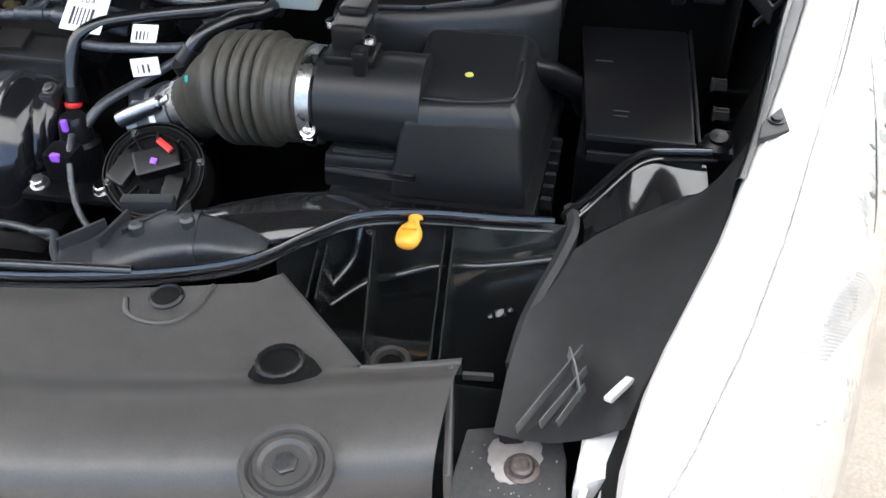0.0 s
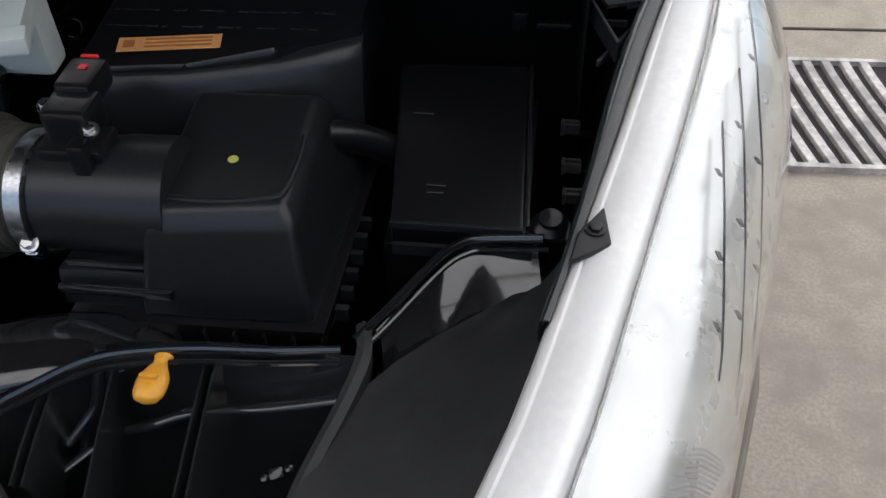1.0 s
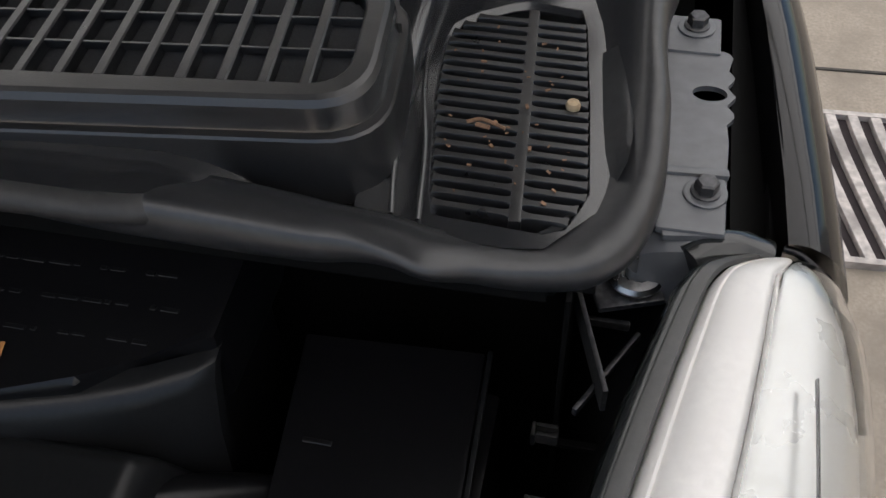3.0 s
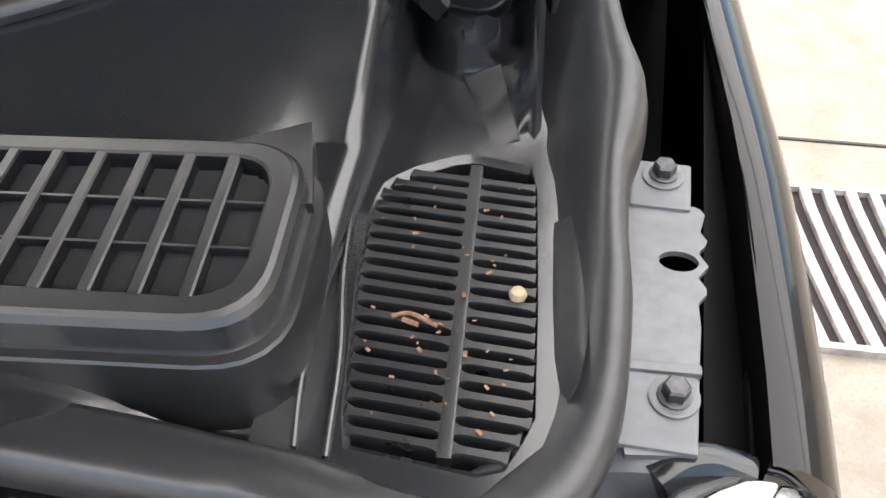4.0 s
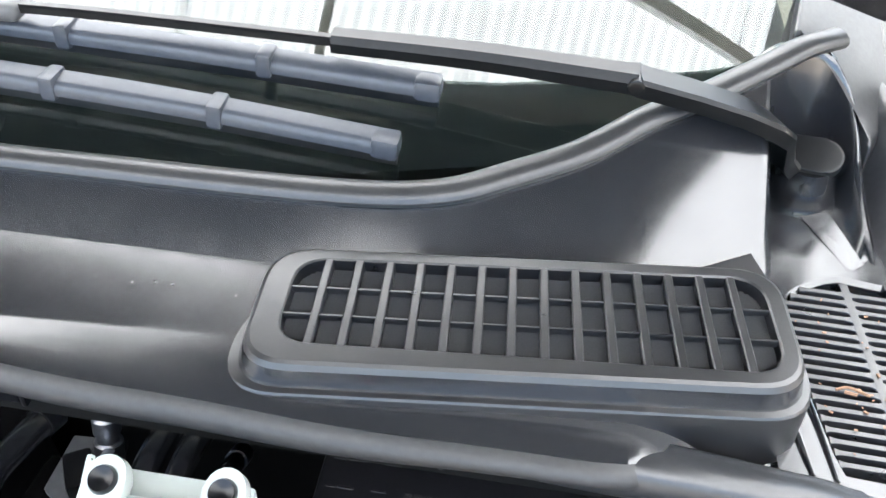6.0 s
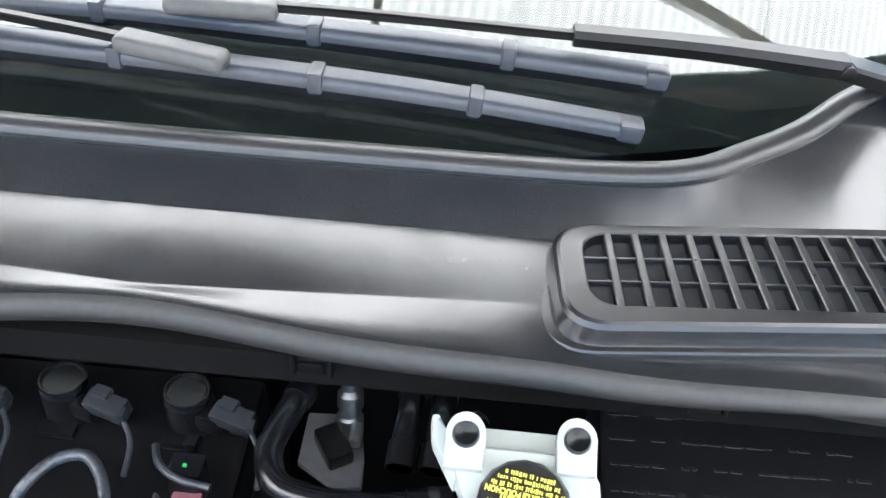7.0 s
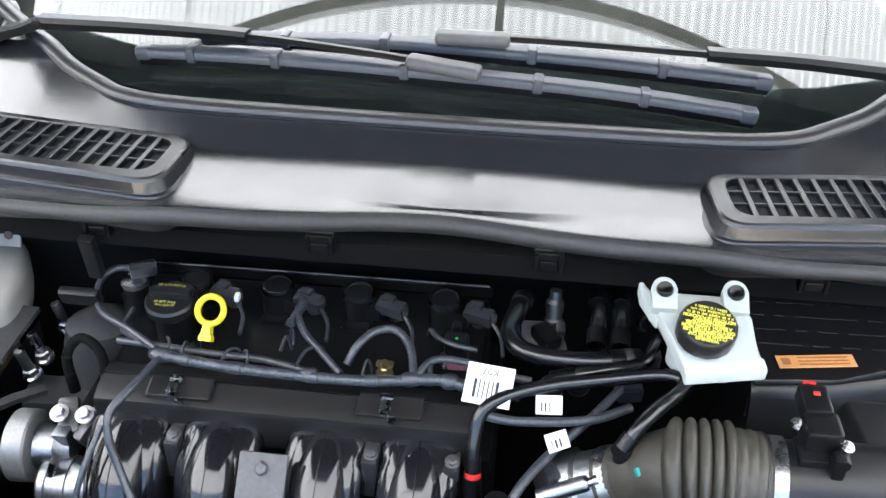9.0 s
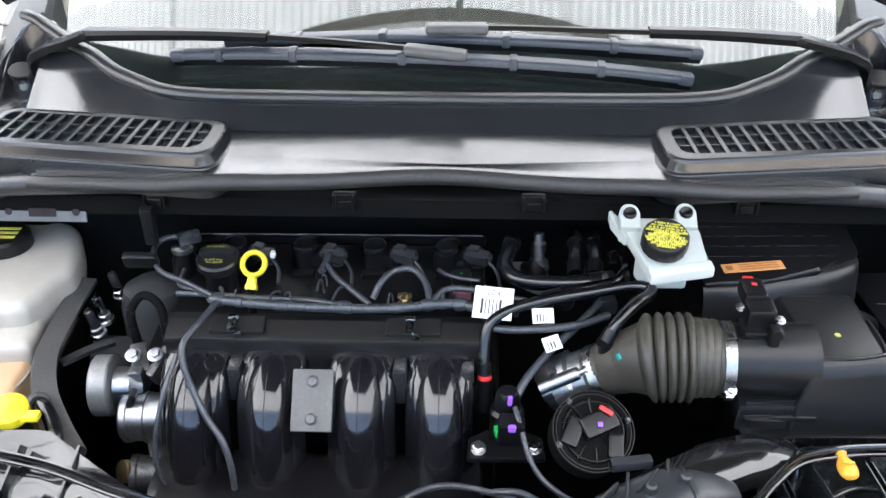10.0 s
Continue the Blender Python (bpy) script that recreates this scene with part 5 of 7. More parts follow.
for x in COILS:
    coil = thing("ignition_coil", (x, 0.945, 0.95), "black ignition coil with a blue grey plug on the valve cover", "ignition coil", "ignition coils")
    part("body", merge(rev((x, 0.940, 0.940), (0, 0, 1), [(0.026, 0), (0.023, 0.006), (0.0192, 0.010), (0.0185, 0.049), (0.017, 0.0535), (0.0150, 0.0535), (0.0145, 0.050), (0.0, 0.0495)], 24), rbox((x + 0.014, 0.934, 0.975), (0.034, 0.022, 0.018), 0.004, m=pose(0, 0, 0, 0, 0, -18)), rbox((x - 0.002, 0.918, 0.958), (0.030, 0.014, 0.008), 0.003)), M_PLASTIC, coil)
    part("rim", rev((x, 0.940, 0.940), (0, 0, 1), [(0.0186, 0.046), (0.0190, 0.050), (0.0176, 0.0545), (0.0160, 0.0545), (0.0158, 0.052)], 28), M_TUBE, coil)
    part("plug", merge(rbox((x + 0.040, 0.924, 0.985), (0.034, 0.017, 0.016), 0.003, m=pose(0, 0, 0, 12, 0, -18)), rbox((x + 0.036, 0.929, 0.9945), (0.014, 0.010, 0.005), 0.001, m=pose(0, 0, 0, 12, 0, -18))), M_BLUEGREY, coil)
    part("tab", rbox((x + 0.057, 0.912, 0.992), (0.006, 0.010, 0.008), 0.002), M_LABEL if x < -0.2 else M_BLUEGREY, coil)
    part("lead", tube([(x + 0.055, 0.915, 0.984), (x + 0.066, 0.897, 0.978), (x + 0.070, 0.870, 0.975)], 0.0022, 8, 5), M_CABLE, coil)
cap = thing("oil_filler_cap", (-0.286, 0.885, 0.95), "black oil filler cap with worn yellow print", "oil cap")
part("neck", rev((-0.286, 0.885, 0.945), (0, 0, 1), [(0.026, 0), (0.021, 0.006), (0.0205, 0.05)], 28), M_PLASTIC, cap)
part("cap", merge(rev((-0.286, 0.885, 0.992), (0, -0.1, 1), [(0.026, 0), (0.028, 0.002), (0.0285, 0.012), (0.026, 0.015), (0.0, 0.0155)], 32), rbox((-0.286, 0.888, 1.010), (0.048, 0.012, 0.010), 0.004, m=pose(0, 0, 0, 6, 0, 0))), M_PLASTIC2, cap, "grey black cap with a grip bar")
rp = random.Random(3)
for dy, dz, w in ((0.8705, -0.0005, 0.020), (0.8755, 0.0, 0.024), (0.9005, 0.0035, 0.030)):
    marks = []
    x = -w / 2
    while x < w / 2:
        q = rp.uniform(0.002, 0.005)
        marks.append(rbox((-0.287 + x, dy + rp.uniform(-0.0006, 0.0006), 1.0070 + dz), (q, rp.uniform(0.0016, 0.0032), 0.0008), 0, m=pose(0, 0, 0, 6, 0, 0), seg=1))
        x += q + rp.uniform(0.0004, 0.0015)
    part("print", merge(*marks), M_OLIVE, cap, "worn yellow print")
dip = thing("dipstick", (-0.235, 0.855, 0.96), "yellow plastic dipstick ring handle", "dipstick")
ringm = pose(-0.2365, 0.870, 1.005, 46, -3, -6)
torus = loft([[(0.0150 * math.cos(a) + 0.0036 * math.cos(a) * math.cos(b), 0.0150 * math.sin(a) + 0.0036 * math.sin(a) * math.cos(b), 0.004 * math.sin(b)) for b in [2 * math.pi * k / 10 for k in range(10)]] for a in [2 * math.pi * k / 32 for k in range(33)]], caps=False)
part("ring", moved(torus, ringm), M_YELLOW, dip)
part("grip", merge(moved(prism([(-0.005, -0.017), (0.005, -0.017), (0.0042, -0.025), (0.0075, -0.028), (0.0075, -0.034), (-0.0075, -0.034), (-0.0075, -0.028), (-0.0042, -0.025)], -0.0045, 0.0045, 0.001), ringm)), M_YELLOW, dip)
part("tube", tube([(-0.239, 0.849, 0.983), (-0.238, 0.845, 0.965), (-0.238, 0.843, 0.92)], 0.0055, 10, 5), M_PLASTIC, dip)
vct = thing("cam_sensor", (-0.345, 0.928, 0.95), "black sensor with silver collar on the valve cover", "sensor")
part("body", rev((-0.345, 0.925, 0.945), (0, 0, 1), [(0.018, 0), (0.017, 0.03), (0.014, 0.034), (0.014, 0.045)], 20), M_PLASTIC, vct)
part("collar", rev((-0.345, 0.925, 0.988), (0, 0, 1), [(0.0145, 0), (0.0155, 0.003), (0.0145, 0.007)], 20), M_STEEL, vct)
part("connector", rbox((-0.338, 0.937, 1.001), (0.03, 0.018, 0.014), 0.004, m=pose(0, 0, 0, 0, 0, 25)), M_BLUEGREY, vct)

rail = thing("fuel_rail_cover", (-0.14, 0.77, 0.93), "dull dark grey rail cover with two fixing clips", "rail cover")
rows = [[Vector((x, y, z)) for y, z in ((0.797, 0.955), (0.794, 0.974), (0.785, 0.981), (0.768, 0.978), (0.757, 0.973), (0.7545, 0.966), (0.757, 0.925))] for x in [-0.325 + 0.39 * k / 12 for k in range(13)]]
part("panel", loft(rows, closed=False), M_RAIL, rail)
for x in (-0.243, -0.030):
    clip = part("clip_pad", rbox((x + 0.004, 0.773, 0.982), (0.066, 0.026, 0.006), 0.003, m=pose(0, 0, 0, 14, 0, 0)), M_RAIL, rail)
    part("clip", merge(rbox((x, 0.777, 0.991), (0.014, 0.007, 0.006), 0.002), rbox((x, 0.766, 0.988), (0.010, 0.020, 0.010), 0.003), rbox((x + 0.008, 0.756, 0.981), (0.008, 0.006, 0.005), 0.001)), M_STEEL, clip, "bright metal clip")

mani = thing("intake_manifold", (-0.14, 0.70, 0.60), "glossy black plastic intake manifold with four arched runners", "intake manifold")
RUN = [(0.782, 0.898), (0.775, 0.916), (0.760, 0.927), (0.740, 0.928), (0.720, 0.922), (0.703, 0.909), (0.690, 0.889), (0.681, 0.861), (0.676, 0.83), (0.672, 0.79), (0.670, 0.72)]


def squarish(a, b, n=24, p=2.6):
    return [(a * math.copysign(abs(math.cos(t)) ** (2 / p), math.cos(t)), b * math.copysign(abs(math.sin(t)) ** (2 / p), math.sin(t))) for t in [2 * math.pi * k / n for k in range(n)]]


for x in (-0.288, -0.195, -0.087, 0.007):
    path = spline([(x, y, z) for y, z in RUN], 5)
    run = part("runner", sweep(path, squarish(0.031, 0.0290, 32, 2.0), up=(1, 0, 0)), M_RUNNER, mani)
    part("rim", sweep([p + Vector((0, 0.018, 0.004)) for p in path], squarish(0.026, 0.0370, 32, 3.0), up=(1, 0, 0)), M_RUNNER, run)
    part("outer_rim", sweep([p + Vector((0, 0.027, 0.005)) for p in path], squarish(0.026, 0.0420, 32, 3.4), up=(1, 0, 0)), M_RUNNER, run)
    part("seam", sweep(path, [(0.0295, -0.0012), (0.0320, 0.0), (0.0295, 0.0012)], up=(1, 0, 0)), M_RUNNER, run)
part("plenum", rbox((-0.14, 0.668, 0.74), (0.40, 0.09, 0.20), 0.02), M_PLASTIC, mani)
for k in range(4):
    for x in (-0.24, -0.141, -0.04):
        part("plenum_rib", rbox((x, 0.618 + 0.004 * k, 0.830 - 0.028 * k), (0.050, 0.016, 0.003), 0.001, m=pose(0, 0, 0, 8, 0, 0)), M_PLASTIC, mani)
br = part("bracket", moved(prism([(-0.024, -0.036), (0.024, -0.036), (0.024, 0.036), (-0.024, 0.036)], -0.004, 0.004, 0.002), pose(-0.140, 0.694, 0.934, 44, 0, 0)), M_BRKT, mani, "grey steel bracket with two bolts")
for p in ((-0.140, 0.708, 0.950), (-0.140, 0.677, 0.920)):
    # flat black oval that paints the shade of a hole round the bolt
    part("recess_shade", moved(prism([(0.0115 * math.cos(q), 0.0135 * math.sin(q)) for q in [2 * math.pi * k / 24 for k in range(24)]], -0.001, 0.0012, 0.0004), Matrix.Translation(p) @ pose(0, 0, 0, 44, 0, 0)), M_BLACK, br)
    part("bolt", hexbolt(p, (0, -0.69, 0.72), r=0.0066, h=0.009, flange=1.15), M_DSTEEL, br)
for x in (-0.238, -0.04, 0.04):
    part("lug", merge(rbox((x - 0.001, 0.742, 0.925), (0.016, 0.03, 0.05), 0.004), hexbolt((x, 0.738, 0.951), (0, -0.4, 0.9), r=0.005, h=0.006)), M_DSTEEL, mani)

# ---- cables and hoses over the engine ----
def cable(name, pts, r, material, label, category="cable", ribs=0.0, group="engine cables", n=10):
    if category == "hose":
        path = spline(pts, 8)
        h = thing("hose", path[len(path) // 2], label, category, group)
        part("tube", tube(pts, r, n, 8), material, h)
        for seq in (path[:5], path[-5:]):
            part("end_sleeve", sweep(seq, circle(r * 1.13, n)), M_PLASTIC, h)
        return h
    return single(name, tube(pts, r, n, 8, ribs), material, label, category, group)


harness = thing("wiring_harness", (-0.11, 0.80, 0.985), "thick black taped wiring harness along the engine", "wiring harness")
HARN = [(-0.278, 0.805, 0.994), (-0.268, 0.803, 0.996), (-0.206, 0.795, 0.996), (-0.117, 0.793, 0.994), (-0.049, 0.795, 0.994), (0.019, 0.803, 0.996), (0.055, 0.795, 0.996), (0.10, 0.802, 0.985)]
part("sleeve", tube(HARN, 0.0056, 12, 8, 0.05), M_CABLE, harness)
hp = spline(HARN, 10)
for k in (2, 9, 15, 22, 31, 40, 48, 56, 63):
    part("tape", sweep([hp[k] + (hp[k + 1] - hp[k]) * q for q in (-0.6, -0.5, 0.8, 0.9)], circle(0.0066, 12)), M_CABLE, harness)
cable("cable", [(-0.330, 0.835, 0.982), (-0.27, 0.828, 0.985), (-0.22, 0.826, 0.983), (-0.17, 0.822, 0.985), (-0.12, 0.806, 0.99)], 0.0037, M_CABLE, "thin black taped cable on the valve cover")
cable("cable", [(-0.277, 0.812, 0.996), (-0.317, 0.837, 0.998), (-0.357, 0.862, 0.998), (-0.377, 0.905, 1.0), (-0.369, 0.930, 1.003), (-0.345, 0.937, 1.002)], 0.0037, M_CABLE, "black taped cable looping to the cam sensor")
cable("cable", [(-0.270, 0.805, 0.995), (-0.300, 0.83, 0.99), (-0.33, 0.85, 0.985), (-0.335, 0.89, 0.98)], 0.0033, M_CABLE, "black taped branch cable")
cable("cable", [(-0.150, 0.905, 0.99), (-0.140, 0.872, 1.0), (-0.128, 0.85, 1.0), (-0.109, 0.830, 0.998), (-0.081, 0.800, 0.995)], 0.0037, M_CABLE, "black corrugated branch cable to a coil", ribs=0.045)
cable("cable", [(-0.150, 0.93, 0.985), (-0.145, 0.90, 0.995), (-0.15, 0.87, 0.995)], 0.0051, M_CABLE, "short corrugated sleeve beside a coil", ribs=0.045)
cable("cable", [(-0.080, 0.826, 0.985), (-0.071, 0.838, 1.0), (-0.056, 0.856, 1.006), (-0.034, 0.860, 1.008), (-0.015, 0.838, 1.004), (-0.007, 0.803, 0.996)], 0.0044, M_CABLE, "black corrugated cable arch over the harness", ribs=0.045)
cable("cable", [(0.0, 0.892, 0.985), (0.010, 0.872, 0.992), (0.028, 0.858, 0.996), (0.053, 0.853, 0.996)], 0.0029, M_CABLE, "thin cable to the last coil")
cable("cable", [(-0.005, 0.806, 0.996), (0.012, 0.828, 1.0), (0.047, 0.827, 1.0), (0.075, 0.818, 0.998), (0.11, 0.82, 0.99)], 0.0041, M_CABLE, "black taped cable beside the label")
cable("cable", [(-0.268, 0.801, 0.996), (-0.278, 0.755, 0.998), (-0.291, 0.725, 0.99), (-0.289, 0.708, 0.972), (-0.279, 0.696, 0.945), (-0.261, 0.676, 0.92), (-0.243, 0.661, 0.90), (-0.233, 0.648, 0.87), (-0.232, 0.642, 0.82)], 0.0041, M_CABLE, "black taped cable running down the manifold")
cable("cable", [(-0.300, 0.72, 0.975), (-0.311, 0.685, 0.945), (-0.320, 0.660, 0.90), (-0.322, 0.652, 0.86), (-0.309, 0.645, 0.82)], 0.0031, M_CABLE, "black cable hanging beside the manifold")
cable("hose", [(0.098, 0.955, 0.99), (0.092, 0.925, 0.995), (0.086, 0.888, 0.995), (0.104, 0.858, 0.995), (0.160, 0.850, 0.996), (0.222, 0.860, 0.996)], 0.0105, M_TUBE, "black rubber coolant hose bending behind the engine", "hose", group="engine hoses", n=14)
single("hose_clip", merge(rev((0.205, 0.857, 0.996), (1, 0.16, 0), [(0.0118, 0), (0.0125, 0.002), (0.0125, 0.006), (0.0118, 0.008)], 18), rbox((0.236, 0.862, 0.995), (0.012, 0.014, 0.022), 0.003)), M_DSTEEL, "dark spring clip on the hose end", "hose clip")
cable("hose", [(0.13, 0.825, 0.99), (0.179, 0.835, 0.998), (0.222, 0.85, 1.0), (0.240, 0.886, 1.0), (0.240, 0.93, 0.985), (0.235, 0.965, 0.96)], 0.0075, M_TUBE, "black rubber vacuum hose curving to the bulkhead", "hose", group="engine hoses", n=14)
cable("hose", [(0.060, 0.741, 0.938), (0.059, 0.752, 0.965), (0.064, 0.768, 0.99), (0.088, 0.782, 1.003), (0.130, 0.799, 1.006), (0.191, 0.810, 1.012), (0.235, 0.812, 1.020), (0.256, 0.803, 1.024), (0.251, 0.785, 1.026), (0.234, 0.764, 1.030), (0.212, 0.740, 1.024), (0.195, 0.725, 1.004)], 0.0072, M_TUBE, "black breather hose from the purge valve to the intake", "hose", group="engine hoses", n=14)
single("hose_band", rev((0.060, 0.738, 0.933), (0, 0.35, 1), [(0.0082, 0), (0.0088, 0.001), (0.0088, 0.004), (0.0082, 0.005)], 18), M_RED, "red band at the hose end", "hose band")
cable("cable", [(0.215, 0.845, 0.985), (0.172, 0.790, 0.976), (0.139, 0.757, 0.964), (0.110, 0.718, 0.956), (0.096, 0.696, 0.942)], 0.0049, M_CABLE, "thick black taped cable towards the purge valve")
cable("cable", [(0.06, 0.772, 0.985), (0.10, 0.764, 0.988), (0.167, 0.772, 0.99), (0.21, 0.80, 0.985)], 0.0048, M_CABLE, "black cable behind the labels")
cable("cable", [(0.094, 0.677, 0.945), (0.100, 0.656, 0.935), (0.108, 0.635, 0.915), (0.121, 0.618, 0.898), (0.142, 0.606, 0.885), (0.17, 0.60, 0.87)], 0.0033, M_CABLE, "black cable hanging from the purge valve", ribs=0.06)
cable("cable", [(-0.05, 0.610, 0.85), (-0.002, 0.632, 0.86), (0.043, 0.634, 0.86), (0.101, 0.618, 0.855), (0.16, 0.60, 0.84)], 0.0041, M_CABLE, "black cable across the front of the engine")
cable("cable", [(0.155, 0.53, 0.925), (0.13, 0.56, 0.91), (0.10, 0.60, 0.89), (0.07, 0.61, 0.88)], 0.0041, M_CABLE, "black cable behind the radiator cover")
cable("cable", [(0.24, 0.505, 0.956), (0.16, 0.490, 0.962), (0.05, 0.478, 0.962), (-0.08, 0.482, 0.958)], 0.0042, M_TUBE, "thin black tube along the radiator top")
for x, y in ((0.132, 0.818), (0.158, 0.824)):
    single("grommet", rev((x, y, 0.985), (0, -0.4, 1), [(0.012, 0), (0.0125, 0.006), (0.0115, 0.008), (0.0, 0.008)], 20), M_PLASTIC, "round black connector cap behind the label", "connector", "connector caps")
brass = single("brass_sensor", merge(hexbolt((-0.040, 0.824, 0.978), r=0.006, h=0.010), rbox((-0.040, 0.826, 0.990), (0.018, 0.008, 0.005), 0.002), rev((-0.040, 0.824, 0.985), (0, 0, 1), [(0.004, 0), (0.004, 0.010)], 12)), M_BRASS, "small brass sensor on the valve cover", "sensor")
conn = thing("coil_connector", (0.030, 0.868, 0.96), "black connector with pink base and small green dot", "connector")
part("body", merge(rbox((0.030, 0.872, 0.978), (0.026, 0.022, 0.034), 0.005), rbox((0.028, 0.893, 0.990), (0.010, 0.012, 0.012), 0.003)), M_PLASTIC, conn)
part("base", rbox((0.032, 0.858, 0.970), (0.022, 0.010, 0.012), 0.003), M_PINK, conn)
part("dot", rbox((0.030, 0.870, 0.9955), (0.003, 0.003, 0.001), 0.0003, seg=1), M_GREEN, conn)

rw = random.Random(21)
for x, y, z in ((-0.262, 0.812, 0.994), (-0.250, 0.816, 0.992), (-0.206, 0.806, 0.995), (-0.178, 0.812, 0.994), (-0.150, 0.838, 0.994), (-0.138, 0.846, 0.996), (-0.128, 0.815, 0.996), (-0.060, 0.815, 0.992), (0.008, 0.815, 0.996), (0.022, 0.830, 0.996)):
    dx, dy = rw.uniform(-0.022, 0.022), rw.uniform(0.016, 0.040)
    cable("wire", [(x, y - 0.010, z), (x + 0.3 * dx, y + 0.3 * dy, z + 0.004), (x + 0.8 * dx, y + 0.7 * dy, z - 0.002), (x + dx, y + dy, z - 0.022)], rw.uniform(0.0013, 0.0019), M_CABLE, "thin loose wire branching off the harness", "wire", group="loose wires", n=7)
for x, y, z, r in ((-0.268, 0.803, 0.995, 0.0085), (-0.112, 0.795, 0.994, 0.0080), (-0.010, 0.800, 0.995, 0.0080), (0.030, 0.801, 0.996, 0.0085)):
    part("junction", rev((x - 0.009, y, z), (1, 0.1, 0), [(0.0050, 0), (r * 0.9, 0.003), (r, 0.008), (r * 0.92, 0.014), (0.0050, 0.018)], 14), M_CABLE, harness, "taped branch point")
single("pipe_clip", merge(rbox((0.212, 0.840, 0.972), (0.026, 0.022, 0.020), 0.004, m=pose(0, 0, 0, 10, 0, 12)), rbox((0.212, 0.832, 0.984), (0.018, 0.012, 0.008), 0.002, m=pose(0, 0, 0, 10, 0, 12))), M_BLUEGREY, "dark grey plastic pipe clip beside the hose", "clip")

# ---- labels ----
def tag(at, m, w, h, label, text=None, bars=6):
    t = thing("paper_tag", at, label, "label", "cable labels")
    base = Matrix.Translation(at) @ m
    part("paper", moved(rbox((0, 0, 0), (w, h, 0.0012), 0.0004, seg=1), base), M_LABEL, t)
    if text:
        words(text, h * 0.24, base @ pose(0, h * 0.33, 0.0009, 0, 0, 180), "lettering", t)
    r = random.Random(int(at[0] * 1000))
    x = -w * 0.28
    for k in range(bars):
        bw = w * r.choice((0.025, 0.04, 0.06))
        part("printed_bar", moved(rbox((x, h * -0.12, 0.0008), (bw, h * 0.46, 0.0006), 0, seg=1), base), M_INK, t)
        x += w * 0.56 / bars
    return t


tag((0.069, 0.787, 1.010), pose(0, 0, 0, 38, 0, -8), 0.047, 0.040, "white paper label with bar code on a cable", "K07", 6)
tag((0.129, 0.783, 0.995), pose(0, 0, 0, 38, 0, 4), 0.026, 0.019, "small white paper label on a cable", None, 4)
tag((0.139, 0.754, 0.9765), pose(0, 0, 0, 42, 8, 36), 0.026, 0.018, "small white paper label wrapped round a cable", None, 3)

# ---- purge valve, throttle body, intake hose ----
valve = thing("purge_valve", (0.086, 0.69, 0.88), "black purge valve with violet and green marks on a bracket", "purge valve")
part("bracket", prism([(0.040, 0.648), (0.130, 0.650), (0.128, 0.684), (0.10, 0.70), (0.07, 0.70), (0.042, 0.682)], 0.884, 0.892, 0.003), M_PLASTIC, valve)
for p in ((0.053, 0.663, 0.892), (0.117, 0.665, 0.892)):
    part("bolt", hexbolt(p, (0, -0.25, 1), r=0.0072, h=0.010, flange=1.3), M_STEEL, valve, "bright zinc bolt")
part("body", merge(rev((0.086, 0.690, 0.885), (0, 0.1, 1), [(0.020, 0), (0.020, 0.04), (0.016, 0.044), (0.014, 0.062), (0.011, 0.068)], 24), rbox((0.090, 0.662, 0.925), (0.030, 0.026, 0.030), 0.005), rev((0.060, 0.735, 0.89), (0, 0.1, 1), [(0.012, 0), (0.009, 0.045)], 16)), M_PLASTIC, valve)
part("violet_mark", rbox((0.088, 0.679, 0.953), (0.0055, 0.006, 0.012), 0.002), M_PURPLE, valve)
part("violet_plug", rbox((0.090, 0.650, 0.938), (0.009, 0.006, 0.008), 0.002), M_PURPLE, valve)
part("green_band", rbox((0.080, 0.670, 0.915), (0.018, 0.012, 0.010), 0.002, m=pose(0, 0, 0, 0, 0, 12)), M_GREEN, valve)

tb = thing("throttle_body", (0.16, 0.69, 0.90), "cast aluminium throttle body with a black round motor cover", "throttle body")
AX = Vector((-0.82, 0.12, -0.50)).normalized()
p0 = Vector((0.186, 0.738, 0.943))
part("bore", rev(p0, AX, [(0.031, -0.004), (0.0325, 0.0), (0.0325, 0.016), (0.036, 0.020), (0.036, 0.040), (0.028, 0.044), (0.028, 0.055)], 32), M_ALU, tb)
part("flange", moved(rbox((0, 0, 0), (0.056, 0.054, 0.009), 0.012, seg=4), Matrix.Translation(p0 + AX * 0.022) @ AX.to_track_quat("Z", "X").to_matrix().to_4x4()), M_ALU, tb)
part("rod", tube([(0.124, 0.713, 0.942), (0.145, 0.7155, 0.952), (0.167, 0.718, 0.962)], 0.0080, 16, 4), M_ALU, tb)
part("rod_tip", rev((0.167, 0.718, 0.962), (0.9, 0.12, 0.42), [(0.0078, 0), (0.0072, 0.002), (0.0040, 0.003), (0.0040, 0.008), (0.0056, 0.009), (0.0056, 0.012), (0.0, 0.013)], 14), M_STEEL, tb)
part("boss", merge(rev((0.128, 0.724, 0.926), (0.9, 0.12, 0.42), [(0.0115, 0), (0.0125, 0.002), (0.0125, 0.036), (0.011, 0.038)], 20), rbox((0.140, 0.738, 0.942), (0.034, 0.026, 0.030), 0.006, m=pose(0, 0, 0, 0, 12, 28))), M_ALU, tb)
MOT = pose(0.181, 0.660, 0.925, 32, 6, 0)
part("motor_cover", moved(rev((0, 0, 0), (0, 0, 1), [(0.046, -0.03), (0.047, 0.0), (0.044, 0.006), (0.038, 0.008), (0.036, 0.005), (0.0, 0.006)], 36), MOT), M_BLACK, tb, "black round motor cover")
